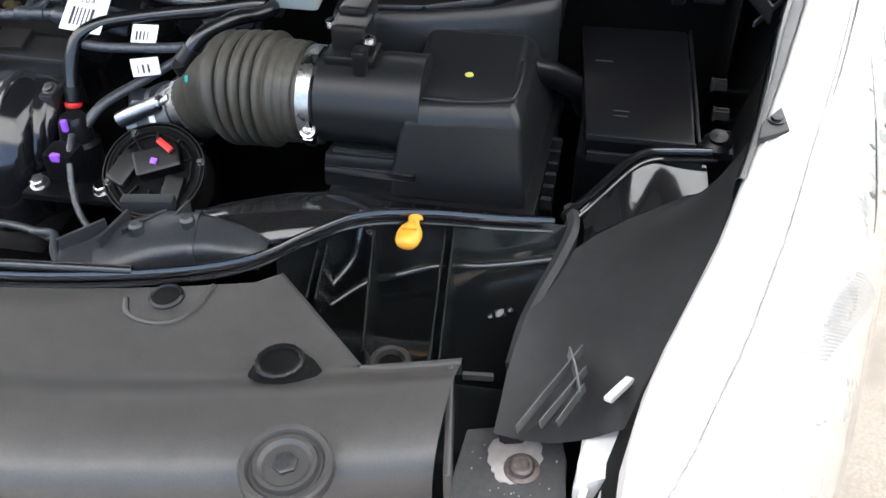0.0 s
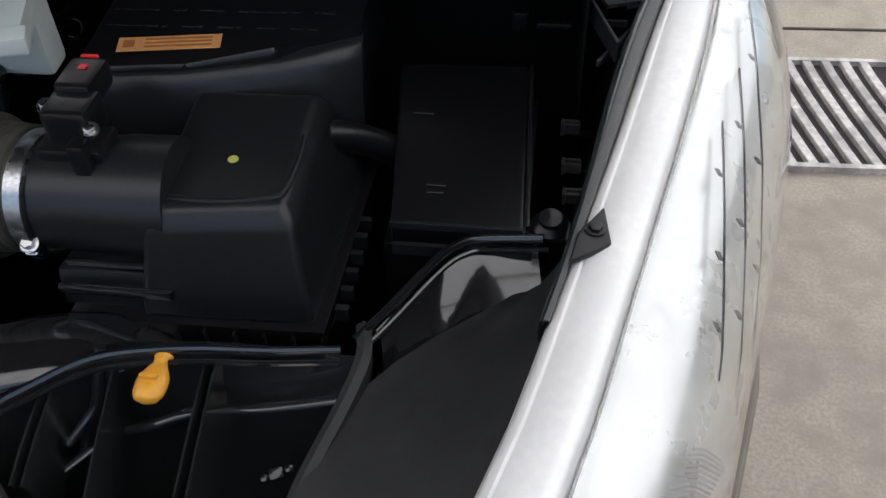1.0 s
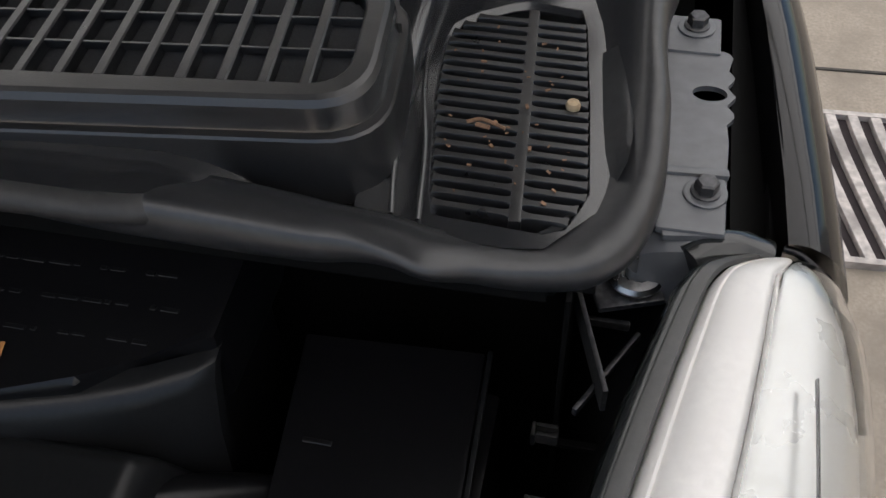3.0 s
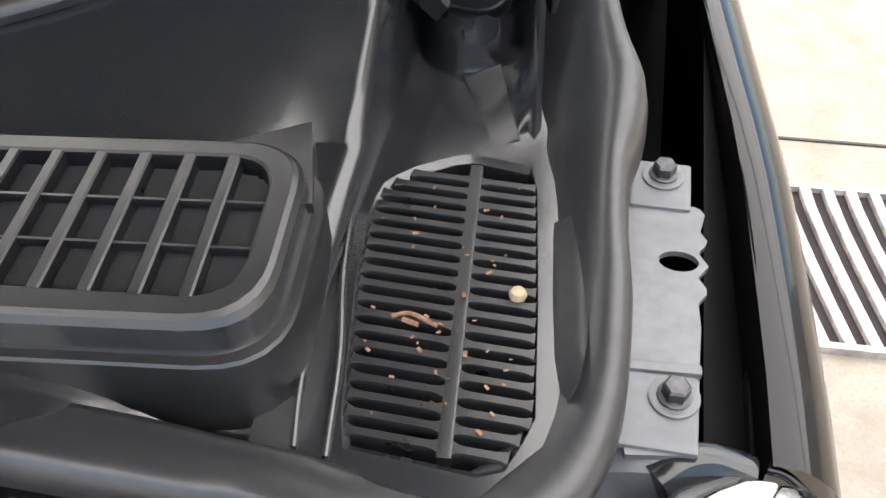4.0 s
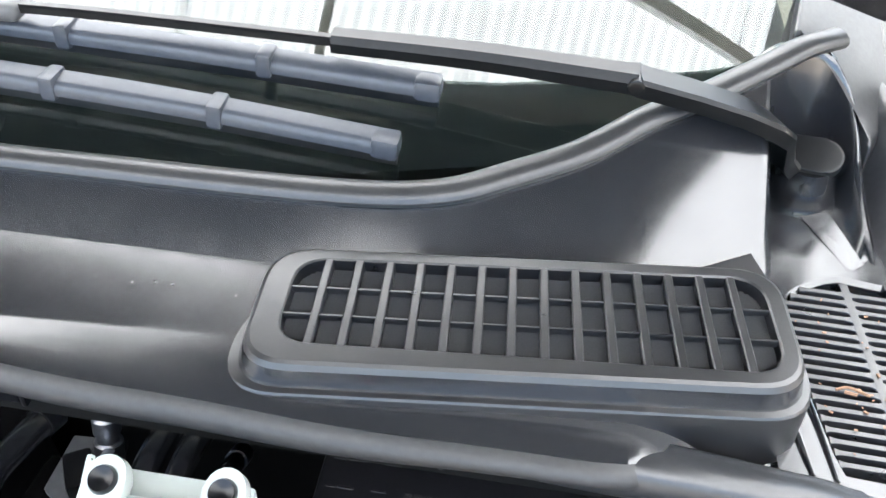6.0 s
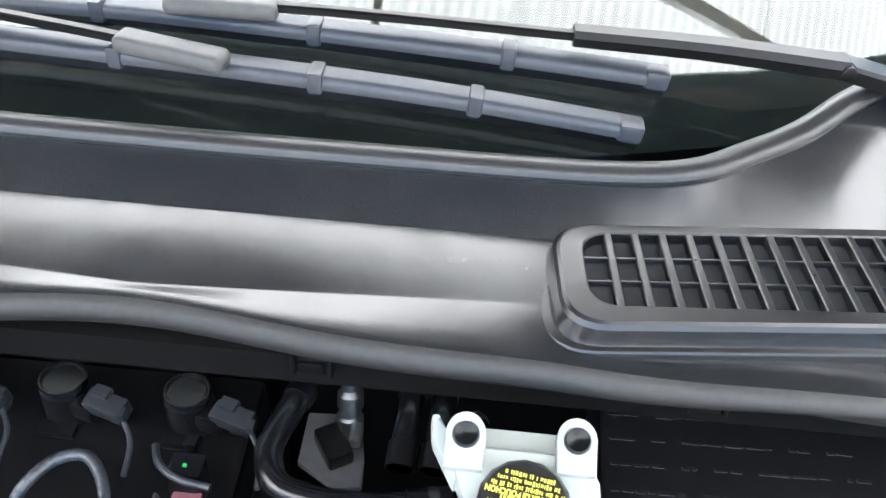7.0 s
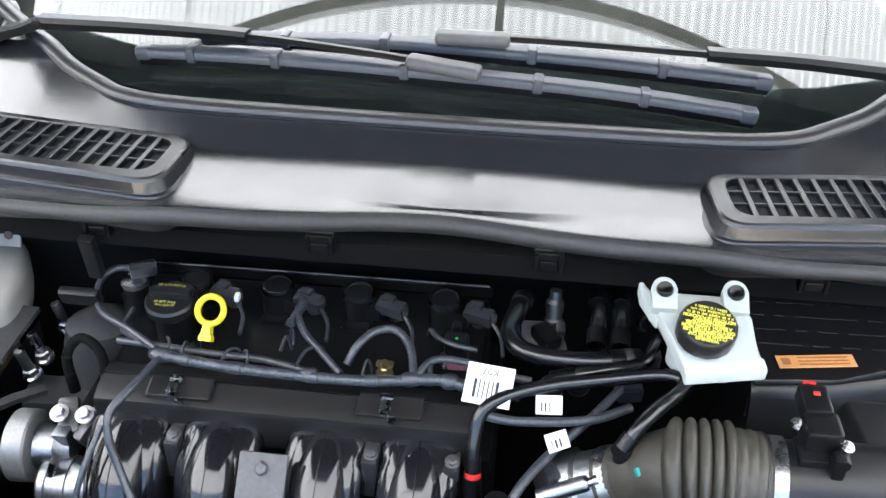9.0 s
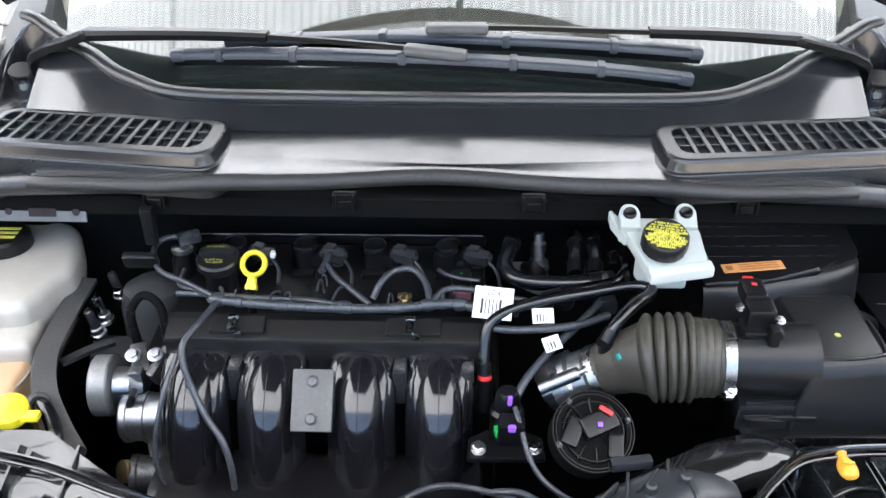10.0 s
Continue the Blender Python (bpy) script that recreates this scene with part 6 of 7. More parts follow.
for r in (0.046, 0.0425, 0.034):
    part("ring_rib", moved(rev((0, 0, 0.003), (0, 0, 1), [(r - 0.0008, 0), (r - 0.0005, 0.0052), (r + 0.0005, 0.0052), (r + 0.0008, 0)], 36), MOT), M_PLASTIC, tb)
part("plug", moved(rbox((0.004, 0.008, 0.012), (0.042, 0.026, 0.018), 0.004, m=pose(0, 0, 0, 0, 0, 28)), MOT), M_PLASTIC, tb)
part("rib_block", moved(rbox((-0.024, -0.004, 0.010), (0.020, 0.034, 0.012), 0.004, m=pose(0, 0, 0, 0, 0, -20)), MOT), M_PLASTIC, tb)
part("side_block", moved(rbox((0.024, -0.016, 0.010), (0.018, 0.028, 0.012), 0.004), MOT), M_PLASTIC, tb)
for q in range(9):
    t0 = 0.5 + q * 0.62
    part("spoke", moved(rbox((0.028 * math.cos(t0), 0.028 * math.sin(t0), 0.0075), (0.018, 0.0022, 0.005), 0.0008, m=pose(0, 0, 0, 0, 0, math.degrees(t0)), seg=1), MOT), M_PLASTIC, tb)
part("red_latch", moved(rbox((0.010, 0.020, 0.024), (0.017, 0.006, 0.004), 0.0015, m=pose(0, 0, 0, 0, 0, -28)), MOT), M_RED, tb)
part("violet_mark", moved(rbox((0.004, 0.004, 0.0225), (0.006, 0.006, 0.003), 0.001), MOT), M_PURPLE, tb)
for a in (0.4, 2.3, 3.6, 5.3):
    part("screw", moved(hexbolt((0.042 * math.cos(a), 0.042 * math.sin(a), 0.006), r=0.0026, h=0.004), MOT), M_DSTEEL, tb)

hose = thing("intake_hose", (0.25, 0.71, 0.93), "dusty dark rubber bellows intake hose with steel clamps", "intake hose")
HOSE = [(0.184, 0.738, 0.942), (0.204, 0.733, 0.958), (0.224, 0.726, 0.974), (0.241, 0.720, 0.984), (0.262, 0.717, 0.989), (0.300, 0.714, 0.992), (0.336, 0.710, 0.994)]


def hose_at(x):
    for p, q in zip(HOSE_LINE, HOSE_LINE[1:]):
        if p.x <= x <= q.x:
            return p.lerp(q, (x - p.x) / max(1e-9, q.x - p.x))
    return HOSE_LINE[-1]


HOSE_LINE = spline(HOSE, 10)
axis = [hose_at(0.186 + 0.150 * k / 220) for k in range(221)]


def bellows(t):
    x = 0.186 + 0.150 * t
    if x < 0.206:
        return 0.0315
    if x < 0.2435:
        u = (x - 0.206) / 0.0375
        return 0.0325 + 0.0105 * u ** 1.5 + 0.0008 * math.sin(math.pi * min(1, u * 2.2))
    if x < 0.2940:
        return 0.0425 + 0.0088 * abs(math.sin(math.pi * (x - 0.2435) / 0.0101)) ** 0.5
    if x < 0.320:
        return 0.0445 - 0.0015 * (x - 0.2940) / 0.026 + 0.0014 * abs(math.sin(math.pi * (x - 0.2940) / 0.0087))
    return 0.041


part("bellows", sweep(axis, circle(1.0, 36), scale=bellows), M_HOSE, hose, angle=60)
clampb = part("clamp", rev((0.322, 0.711, 0.993), (1, -0.06, 0.03), [(0.0415, 0), (0.0432, 0.0005), (0.0432, 0.0125), (0.0415, 0.013)], 40), M_STEEL, hose, "bright steel band clamp")
part("clamp_screw", merge(rbox((0.3285, 0.675, 0.972), (0.010, 0.012, 0.016), 0.003, m=pose(0, 0, 0, 35, 0, 0)), hexbolt((0.3285, 0.671, 0.981), (0, -0.6, 0.8), r=0.0045, h=0.007)), M_STEEL, clampb)
part("inner_clamp", rev((0.195, 0.7365, 0.949), (0.86, -0.14, 0.52), [(0.0322, -0.006), (0.0338, -0.0055), (0.0338, 0.0055), (0.0322, 0.006)], 36), M_STEEL, hose)
part("nipple", rev((0.201, 0.729, 0.982), (-0.25, -0.18, 0.94), [(0.013, -0.006), (0.013, 0.006), (0.0105, 0.010), (0.0100, 0.024)], 18), M_PLASTIC, hose)
part("teal_clip", rbox((0.212, 0.704, 1.000), (0.012, 0.008, 0.007), 0.002, m=pose(0, 0, 0, 25, 0, 25)), M_TEAL, hose, "teal clip")

# ---- air filter box ----
box = thing("air_filter_box", (0.44, 0.74, 0.72), "black plastic air filter box with sloped lid and yellow dot", "air filter box")
ringz = lambda pts, z: [Vector((x, y, z)) for x, y in pts]
lid = loft([ringz([(0.398, 0.659), (0.518, 0.662), (0.524, 0.838), (0.388, 0.842)], 0.928), ringz([(0.400, 0.661), (0.516, 0.664), (0.521, 0.836), (0.390, 0.840)], 0.945), ringz([(0.412, 0.671), (0.509, 0.682), (0.505, 0.818), (0.402, 0.818)], 1.002), ringz([(0.420, 0.680), (0.501, 0.691), (0.497, 0.810), (0.408, 0.808)], 1.014)])
bmesh.ops.bevel(lid, geom=lid.edges[:], offset=0.005, segments=3, profile=0.6, affect="EDGES")
lidp = part("lid", lid, M_PLASTIC2, box)
part("top_ridge", sweep(spline([(0.421, 0.690, 1.0135), (0.46, 0.689, 1.0145), (0.493, 0.696, 1.0145), (0.500, 0.702, 1.0145), (0.502, 0.73, 1.0145), (0.500, 0.76, 1.014)], 5), circle(0.0022, 8)), M_PLASTIC2, lidp)
part("shoulder", prism([(0.338, 0.664), (0.425, 0.666), (0.42, 0.79), (0.352, 0.79)], 0.928, 0.962, 0.006, 0.004), M_PLASTIC2, lidp)
part("shoulder_rib", merge(rbox((0.386, 0.672, 0.9645), (0.075, 0.004, 0.006), 0.0015), rbox((0.384, 0.660, 0.952), (0.080, 0.005, 0.007), 0.0015)), M_GLOSS, lidp)
part("outlet", rev((0.332, 0.711, 0.994), (1, 0.02, 0), [(0.0385, 0), (0.0400, 0.002), (0.0400, 0.05), (0.0412, 0.056), (0.0412, 0.092)], 36), M_PLASTIC2, lidp)
part("yellow_dot", rev((0.457, 0.731, 1.0138), (0, 0, 1), [(0.0038, 0), (0.0036, 0.0010), (0.0, 0.0012)], 16), M_YDOT, lidp)
part("base", prism([(0.368, 0.668), (0.528, 0.672), (0.530, 0.83), (0.378, 0.834)], 0.74, 0.918, 0.006), M_PLASTIC, box)
part("flange", prism([(0.345, 0.652), (0.526, 0.656), (0.532, 0.846), (0.366, 0.848)], 0.916, 0.930, 0.002), M_PLASTIC, box)
for k in range(9):
    part("rib", rbox((0.362 + 0.0205 * k, 0.6505, 0.920), (0.0022, 0.005, 0.020), 0.0008, seg=1), M_PLASTIC, box)
for k in range(6):
    part("hook", rbox((0.5335, 0.680 + 0.018 * k, 0.925), (0.010, 0.006, 0.012), 0.002), M_PLASTIC2, box)
for y in (0.69, 0.78):
    part("side_clip", rbox((0.352, y - 0.03, 0.922), (0.014, 0.03, 0.018), 0.004), M_PLASTIC2, box)
maf = thing("air_flow_sensor", (0.362, 0.715, 1.03), "black air flow sensor with screws and red latch", "sensor")
part("base", rbox((0.362, 0.712, 1.036), (0.044, 0.030, 0.010), 0.003), M_PLASTIC, maf)
part("body", rbox((0.360, 0.722, 1.050), (0.032, 0.030, 0.026), 0.005), M_PLASTIC, maf)
part("connector", rbox((0.358, 0.748, 1.058), (0.026, 0.036, 0.020), 0.005), M_PLASTIC, maf)
part("side_block", rbox((0.372, 0.697, 1.035), (0.012, 0.014, 0.03), 0.003), M_PLASTIC, maf)
for p in ((0.340, 0.726, 1.054), (0.378, 0.706, 1.052)):
    part("screw", hexbolt(p, (0.1, -0.3, 1), r=0.004, h=0.005), M_STEEL, maf)
part("red_latch", rbox((0.356, 0.768, 1.065), (0.012, 0.004, 0.004), 0.0012), M_RED, maf)
single("red_dot", rbox((0.359, 0.752, 1.0685), (0.006, 0.005, 0.002), 0.0008, seg=1), M_RED, "small red mark on the sensor", "mark")
cable("hose", [(0.500, 0.80, 0.985), (0.520, 0.815, 0.972), (0.545, 0.832, 0.948), (0.556, 0.842, 0.92)], 0.012, M_PLASTIC, "black plastic pipe from the filter box", "pipe", group="engine hoses", n=14)

# ---- air duct and fan housing corner behind the radiator cover ----
duct = thing("intake_duct", (0.28, 0.60, 0.85), "glossy black intake duct with a grey connector housing", "intake duct")
path = spline([(0.215, 0.560, 0.915), (0.262, 0.585, 0.920), (0.300, 0.606, 0.921), (0.335, 0.620, 0.921), (0.372, 0.632, 0.918), (0.40, 0.66, 0.90)], 8)
part("pipe", sweep(path, squarish(0.034, 0.022, 24, 2.4)), M_GLOSS, duct)
cone = spline([(0.186, 0.530, 0.926), (0.212, 0.541, 0.934), (0.240, 0.553, 0.940), (0.268, 0.561, 0.941), (0.296, 0.566, 0.936), (0.318, 0.569, 0.928)], 6)
part("connector_housing", sweep(cone, squarish(0.030, 0.020, 24, 3.2), scale=lambda t: 1.0 - 0.12 * t - 0.42 * max(0, t - 0.45) / 0.55), M_BLUEGREY, duct, "grey moulded connector housing")
part("collar", sweep(cone[17:19], squarish(0.0275, 0.0185, 24, 3.2)), M_BLUEGREY, duct)
part("lug", rbox((0.195, 0.530, 0.940), (0.06, 0.030, 0.016), 0.005, m=pose(0, 0, 0, 0, 0, 24)), M_BLUEGREY, duct)
part("clip", rbox((0.212, 0.590, 0.950), (0.045, 0.012, 0.012), 0.003, m=pose(0, 0, 0, 0, 0, 10)), M_BLUEGREY, duct)
for k in range(4):
    part("web", rbox((0.180 + 0.022 * k, 0.540 + 0.010 * k, 0.952), (0.003, 0.040, 0.014), 0.001, m=pose(0, 0, 0, 0, 0, -40 + 30 * (k % 2))), M_BLUEGREY, duct)
for x, y in ((0.225, 0.546), (0.262, 0.560)):
    part("peg", rev((x, y, 0.955), (0, 0, 1), [(0.006, 0), (0.006, 0.010), (0.004, 0.012), (0.0, 0.012)], 14), M_BLUEGREY, duct)

# ---- brake fluid reservoir ----
res = thing("brake_fluid_reservoir", (0.26, 0.80, 1.03), "white brake fluid reservoir with black cap and yellow warning print", "fluid reservoir")
slope = lambda x, y: 1.076 + (y - 0.755) * 0.38
part("tank", prism([(0.216, 0.828), (0.222, 0.812), (0.246, 0.755), (0.315, 0.766), (0.302, 0.812), (0.303, 0.828)], lambda x, y: slope(x, y) - 0.016, slope, 0.004, seg=3), M_WHITE, res)
part("foot", prism([(0.252, 0.806), (0.300, 0.806), (0.298, 0.835), (0.238, 0.832)], 1.02, 1.085, 0.006), M_WHITE, res)
part("rim", prism([(0.2435, 0.752), (0.317, 0.764), (0.314, 0.776), (0.241, 0.764)], lambda x, y: slope(x, y) - 0.012, lambda x, y: slope(x, y) + 0.001, 0.003), M_WHITE, res)
part("rear_flange", prism([(0.214, 0.850), (0.216, 0.826), (0.300, 0.826), (0.301, 0.850)], lambda x, y: slope(x, y) - 0.030, lambda x, y: slope(x, y) - 0.018, 0.003), M_WHITE, res)
part("side_wing", prism([(0.204, 0.848), (0.206, 0.834), (0.221, 0.810), (0.227, 0.814), (0.213, 0.836), (0.210, 0.848)], lambda x, y: slope(x, y) - 0.020, lambda x, y: slope(x, y) - 0.006, 0.003), M_WHITE, res)
for x, y in ((0.226, 0.829), (0.2915, 0.832)):
    ear = part("ear", moved(prism([(-0.0118, -0.020), (0.0118, -0.020)] + [(0.0118 * math.cos(math.pi * q / 10), 0.002 + 0.0125 * math.sin(math.pi * q / 10)) for q in range(11)], -0.007, 0.005, 0.002), pose(x, y, 1.1085, 24, 0, 0)), M_WHITE, res)
    nut = part("nut", moved(rev((0, 0, 0.003), (0, 0, 1), [(0.0078, 0), (0.0082, 0.003), (0.007, 0.006), (0.003, 0.004), (0.0, 0.004)], 20), pose(x, y, 1.1085, 24, 0, 0)), M_PLASTIC, ear, "black fixing nut")
CAP = pose(0.261, 0.789, 1.094, 17, 0, 0) @ Matrix.Scale(0.91, 4)
capp = part("cap", moved(loft([[(r * (1 + (0.018 if k % 3 == 0 and h < 0.02 else 0)) * math.cos(2 * math.pi * k / 48), r * (1 + (0.018 if k % 3 == 0 and h < 0.02 else 0)) * math.sin(2 * math.pi * k / 48), h) for k in range(48)] for r, h in ((0.0285, 0.0), (0.0292, 0.003), (0.0288, 0.018), (0.0265, 0.0215), (0.0255, 0.022))]), CAP), M_RAIL, res, "ribbed black cap")
TURN = CAP @ pose(0, 0, 0, 0, 0, -9)
for k, (text, size) in enumerate((("WARNING", 0.0050), ("CLEAN FILLER CAP", 0.0048), ("BEFORE REMOVING. USE", 0.0047), ("ONLY DOT 4 FLUID FROM", 0.0047), ("A SEALED CONTAINER", 0.0047), ("AVERTISSEMENT", 0.0047), ("NETTOYER LE BOUCHON", 0.0047))):
    words(text, size * 1.1, TURN @ pose(0, -0.0205 + 0.0042 * k, 0.0223, 0, 0, 180) @ Matrix.Diagonal((0.84, 1, 1, 1)), "lettering", capp, M_YINK, 0.00034)
rp = random.Random(8)
marks = []
for k in range(3):
    v = 0.0089 + 0.0042 * k
    w = math.sqrt(0.0245 ** 2 - v * v) * (0.98 - 0.05 * k)
    x = -w
    while x < w:
        q = rp.uniform(0.0006, 0.0018)
        marks.append(rbox((x + q / 2, v + rp.uniform(-0.0002, 0.0002), 0.0224), (q, rp.uniform(0.0018, 0.0032), 0.0005), 0, seg=1))
        x += q + rp.choice((0.0004, 0.0005, 0.0006, 0.0018))
part("print", moved(merge(*marks), TURN), M_YINK, capp, "worn yellow print")

# ---- fuse box, battery ----
fuse = thing("fuse_box", (0.42, 0.89, 0.90), "black fuse box lid with orange warning label and raised print", "fuse box")
ftop = lambda x, y: 1.034 + 0.10 * (y - 0.82)
part("lid", prism([(0.318, 0.800), (0.40, 0.812), (0.464, 0.831), (0.490, 0.856), (0.522, 0.868), (0.522, 0.955), (0.318, 0.955)], 0.985, ftop, 0.005), M_PLASTIC, fuse)
FEDGE = [(0.318, 0.799), (0.36, 0.804), (0.40, 0.810), (0.432, 0.819), (0.464, 0.829), (0.490, 0.840), (0.512, 0.852), (0.522, 0.864)]
sloped = lambda k: [[Vector((x, y + k - d, z)) for x, y in FEDGE] for d, z in ((-0.004, 1.0285), (0.002, 1.0265), (0.008, 1.018), (0.018, 0.985), (0.022, 0.950))]
part("front_face", shell(sloped(0), sloped(0.008)), M_PLASTIC2, fuse, "satin grey sloping front")
part("base", prism([(0.33, 0.81), (0.51, 0.84), (0.51, 0.95), (0.33, 0.95)], 0.80, 0.99, 0.005), M_PLASTIC, fuse)
FLAB = pose(0.383, 0.8325, 1.0375, 5, 0, 9)
lab = part("label", moved(rbox((0, 0, 0), (0.077, 0.0165, 0.001), 0.0006, seg=1), FLAB), M_ORANGE, fuse, "orange warning label")
for k in range(3):
    part("print", moved(rbox((0.007, -0.0044 + 0.0044 * k, 0.0008), (0.050, 0.0014, 0.0005), 0, seg=1), FLAB), M_OINK, lab)
part("symbol", moved(rbox((-0.030, 0.0, 0.0008), (0.008, 0.008, 0.0005), 0, seg=1), FLAB), M_OINK, lab)
rr = random.Random(4)
for k in range(4):
    x = 0.325
    while x < 0.49:
        w = rr.uniform(0.002, 0.012)
        part("raised_print", rbox((x + w / 2, 0.856 + 0.020 * k + 0.03 * (x - 0.4), ftop(x, 0.856 + 0.020 * k + 0.03 * (x - 0.4)) + 0.0004), (w, rr.uniform(0.0014, 0.0028), 0.0006), 0.0002, seg=1), M_PLASTIC2, fuse)
        x += w + rr.choice((0.002, 0.003, 0.012))
bat = thing("battery_cover", (0.60, 0.82, 0.80), "flat black plastic battery cover", "battery cover")
part("lid", prism([(0.560, 0.735), (0.654, 0.735), (0.646, 0.935), (0.538, 0.93)], 0.94, 0.964, 0.003), M_PLASTIC, bat)
part("edge_bead", merge(rbox((0.607, 0.7315, 0.9635), (0.094, 0.003, 0.006), 0.001), rbox((0.6525, 0.835, 0.9635), (0.003, 0.20, 0.006), 0.001, m=pose(0, 0, 0, 0, 0, 2.3)), rbox((0.612, 0.722, 0.950), (0.098, 0.004, 0.010), 0.001)), M_PLASTIC2, bat)
for x, y, w in ((0.588, 0.766, 0.012), (0.588, 0.774, 0.014), (0.567, 0.860, 0.016)):
    part("mark", rbox((x, y, 0.9655), (w, 0.003, 0.0012), 0.0003, seg=1), M_DINK, bat)
part("case", rbox((0.605, 0.83, 0.80), (0.105, 0.19, 0.28), 0.006), M_PLASTIC, bat)
single("bolt_head", merge(rev((0.672, 0.742, 0.960), (0, -0.2, 1), [(0.012, 0), (0.013, 0.004), (0.008, 0.008), (0.008, 0.012), (0.0, 0.013)], 18), rbox((0.672, 0.742, 0.955), (0.03, 0.02, 0.008), 0.003)), M_PLASTIC, "dark bolt beside the battery cover", "bolt")

# ---- bracket, sensor and pipework behind the engine ----
rear = thing("heater_pipe_bracket", (0.14, 0.90, 0.93), "grey sheet bracket with a sensor behind the engine", "bracket")
part("plate", prism([(0.099, 0.915), (0.132, 0.894), (0.152, 0.898), (0.150, 0.925), (0.141, 0.968), (0.098, 0.965)], 0.945, 0.951, 0.002), M_PRIMER, rear)
part("sensor", merge(rev((0.134, 0.952, 0.950), (0, 0.25, 1), [(0.011, 0), (0.011, 0.014), (0.009, 0.016), (0.009, 0.022), (0.0105, 0.024), (0.0105, 0.036), (0.007, 0.040), (0.007, 0.050), (0.0, 0.051)], 16), rbox((0.142, 0.935, 0.966), (0.010, 0.020, 0.010), 0.003)), M_ALU, rear, "pale metal sensor")
part("plug", rbox((0.126, 0.925, 0.962), (0.022, 0.034, 0.016), 0.004, m=pose(0, 0, 0, 0, 0, 32)), M_PLASTIC, rear)
for x in (0.180, 0.205):
    cable("hose", [(x, 0.90, 0.975), (x + 0.002, 0.94, 0.985), (x + 0.004, 0.985, 0.98)], 0.010, M_TUBE, "black heater hose at the bulkhead", "hose", group="engine hoses", n=14)
for x in (-0.36, -0.119, 0.119, 0.384):
    single("cowl_clip", merge(rbox((x, 0.904, 1.083), (0.030, 0.010, 0.020), 0.003), rbox((x, 0.899, 1.079), (0.018, 0.006, 0.011), 0.002), rbox((x - 0.0125, 0.898, 1.082), (0.004, 0.006, 0.020), 0.0015), rbox((x + 0.0125, 0.898, 1.082), (0.004, 0.006, 0.020), 0.0015)), M_PLASTIC, "black plastic clip below the cowl lip", "clip", "cowl clips")
single("cowl_clip", merge(rbox((0.635, 0.995, 0.975), (0.014, 0.02, 0.018), 0.003), rbox((0.665, 0.975, 0.98), (0.03, 0.006, 0.006), 0.002)), M_PLASTIC2, "black plastic clip below the cowl lip", "clip", "cowl clips")

# ---- far side: coolant tank, side member, engine mount, pulley ----
tank = thing("coolant_tank", (-0.58, 0.80, 0.80), "milky coolant tank with warm tinted coolant and black cap", "coolant tank")
UPPER = [(-0.70, 1.03), (-0.58, 1.022), (-0.556, 1.029), (-0.528, 1.017), (-0.509, 0.983), (-0.498, 0.944), (-0.495, 0.905), (-0.506, 0.880), (-0.518, 0.838), (-0.546, 0.814), (-0.70, 0.802)]
MIDDLE = [(-0.70, 0.96), (-0.528, 0.95), (-0.524, 0.896), (-0.519, 0.861), (-0.515, 0.834), (-0.513, 0.80), (-0.532, 0.777), (-0.70, 0.768)]
LOWER = [(-0.70, 0.96), (-0.533, 0.95), (-0.529, 0.896), (-0.525, 0.861), (-0.521, 0.834), (-0.515, 0.795), (-0.513, 0.753), (-0.533, 0.702), (-0.70, 0.69)]


def tier(outline, z0, z1):
    """One rounded storey of the tank."""
    smooth = [(p.x, p.y) for p in spline([(x, y, 0) for x, y in outline], 5)]
    c = Vector((-0.61, sum(p[1] for p in outline) / len(outline)))
    ring = lambda z, k: [Vector((x + (c.x - x) * k, y + (c.y - y) * k, z)) for x, y in smooth]
    return loft([ring(z0, 0.05), ring(z0 + 0.3 * (z1 - z0), 0.015), ring(z1 - 0.016, 0.0), ring(z1 - 0.009, 0.012), ring(z1 - 0.003, 0.05), ring(z1, 0.12), ring(z1 + 0.001, 0.4)])


part("upper_shell", tier(UPPER, 0.905, 0.970), M_TANK, tank, angle=70)
part("middle_shell", tier(MIDDLE, 0.870, 0.937), M_TANK, tank, angle=70)
part("coolant", tier(LOWER, 0.76, 0.912), M_COOLANT, tank, "warm tinted coolant showing through", angle=70)
part("seam", sweep(spline([(x + 0.001, y, 0.905) for x, y in LOWER[1:-1]], 5), circle(0.0016, 8)), M_TANK, tank)
part("cap", merge(rev((-0.603, 0.955, 0.968), (0, 0, 1), [(0.034, 0), (0.036, 0.004), (0.035, 0.020), (0.031, 0.024), (0.0, 0.025)], 32)), M_PLASTIC, tank, "black screw cap")
for k in range(3):
    part("print", rbox((-0.596, 0.943 + 0.011 * k, 0.9935), (0.030, 0.006, 0.0012), 0.0004, seg=1), M_YINK, tank)
part("outlet", merge(rev((-0.476, 0.700, 0.915), (0.7, -0.6, 0.4), [(0.012, 0), (0.012, 0.012), (0.016, 0.014), (0.016, 0.020), (0.010, 0.024)], 18)), M_DSTEEL, tank)
cable("hose", [(-0.466, 0.690, 0.925), (-0.448, 0.675, 0.93), (-0.43, 0.65, 0.92), (-0.425, 0.63, 0.90), (-0.43, 0.61, 0.87)], 0.009, M_TUBE, "black rubber hose below the coolant tank", "hose", group="engine hoses")
side = thing("side_member", (-0.43, 0.75, 0.60), "dull dark grey sheet metal side member beside the tank", "side member")
smp = spline([(-0.494, 0.935, 0.930), (-0.493, 0.862, 0.930), (-0.490, 0.812, 0.930), (-0.486, 0.768, 0.928), (-0.468, 0.715, 0.920), (-0.436, 0.667, 0.910), (-0.405, 0.630, 0.900)], 6)
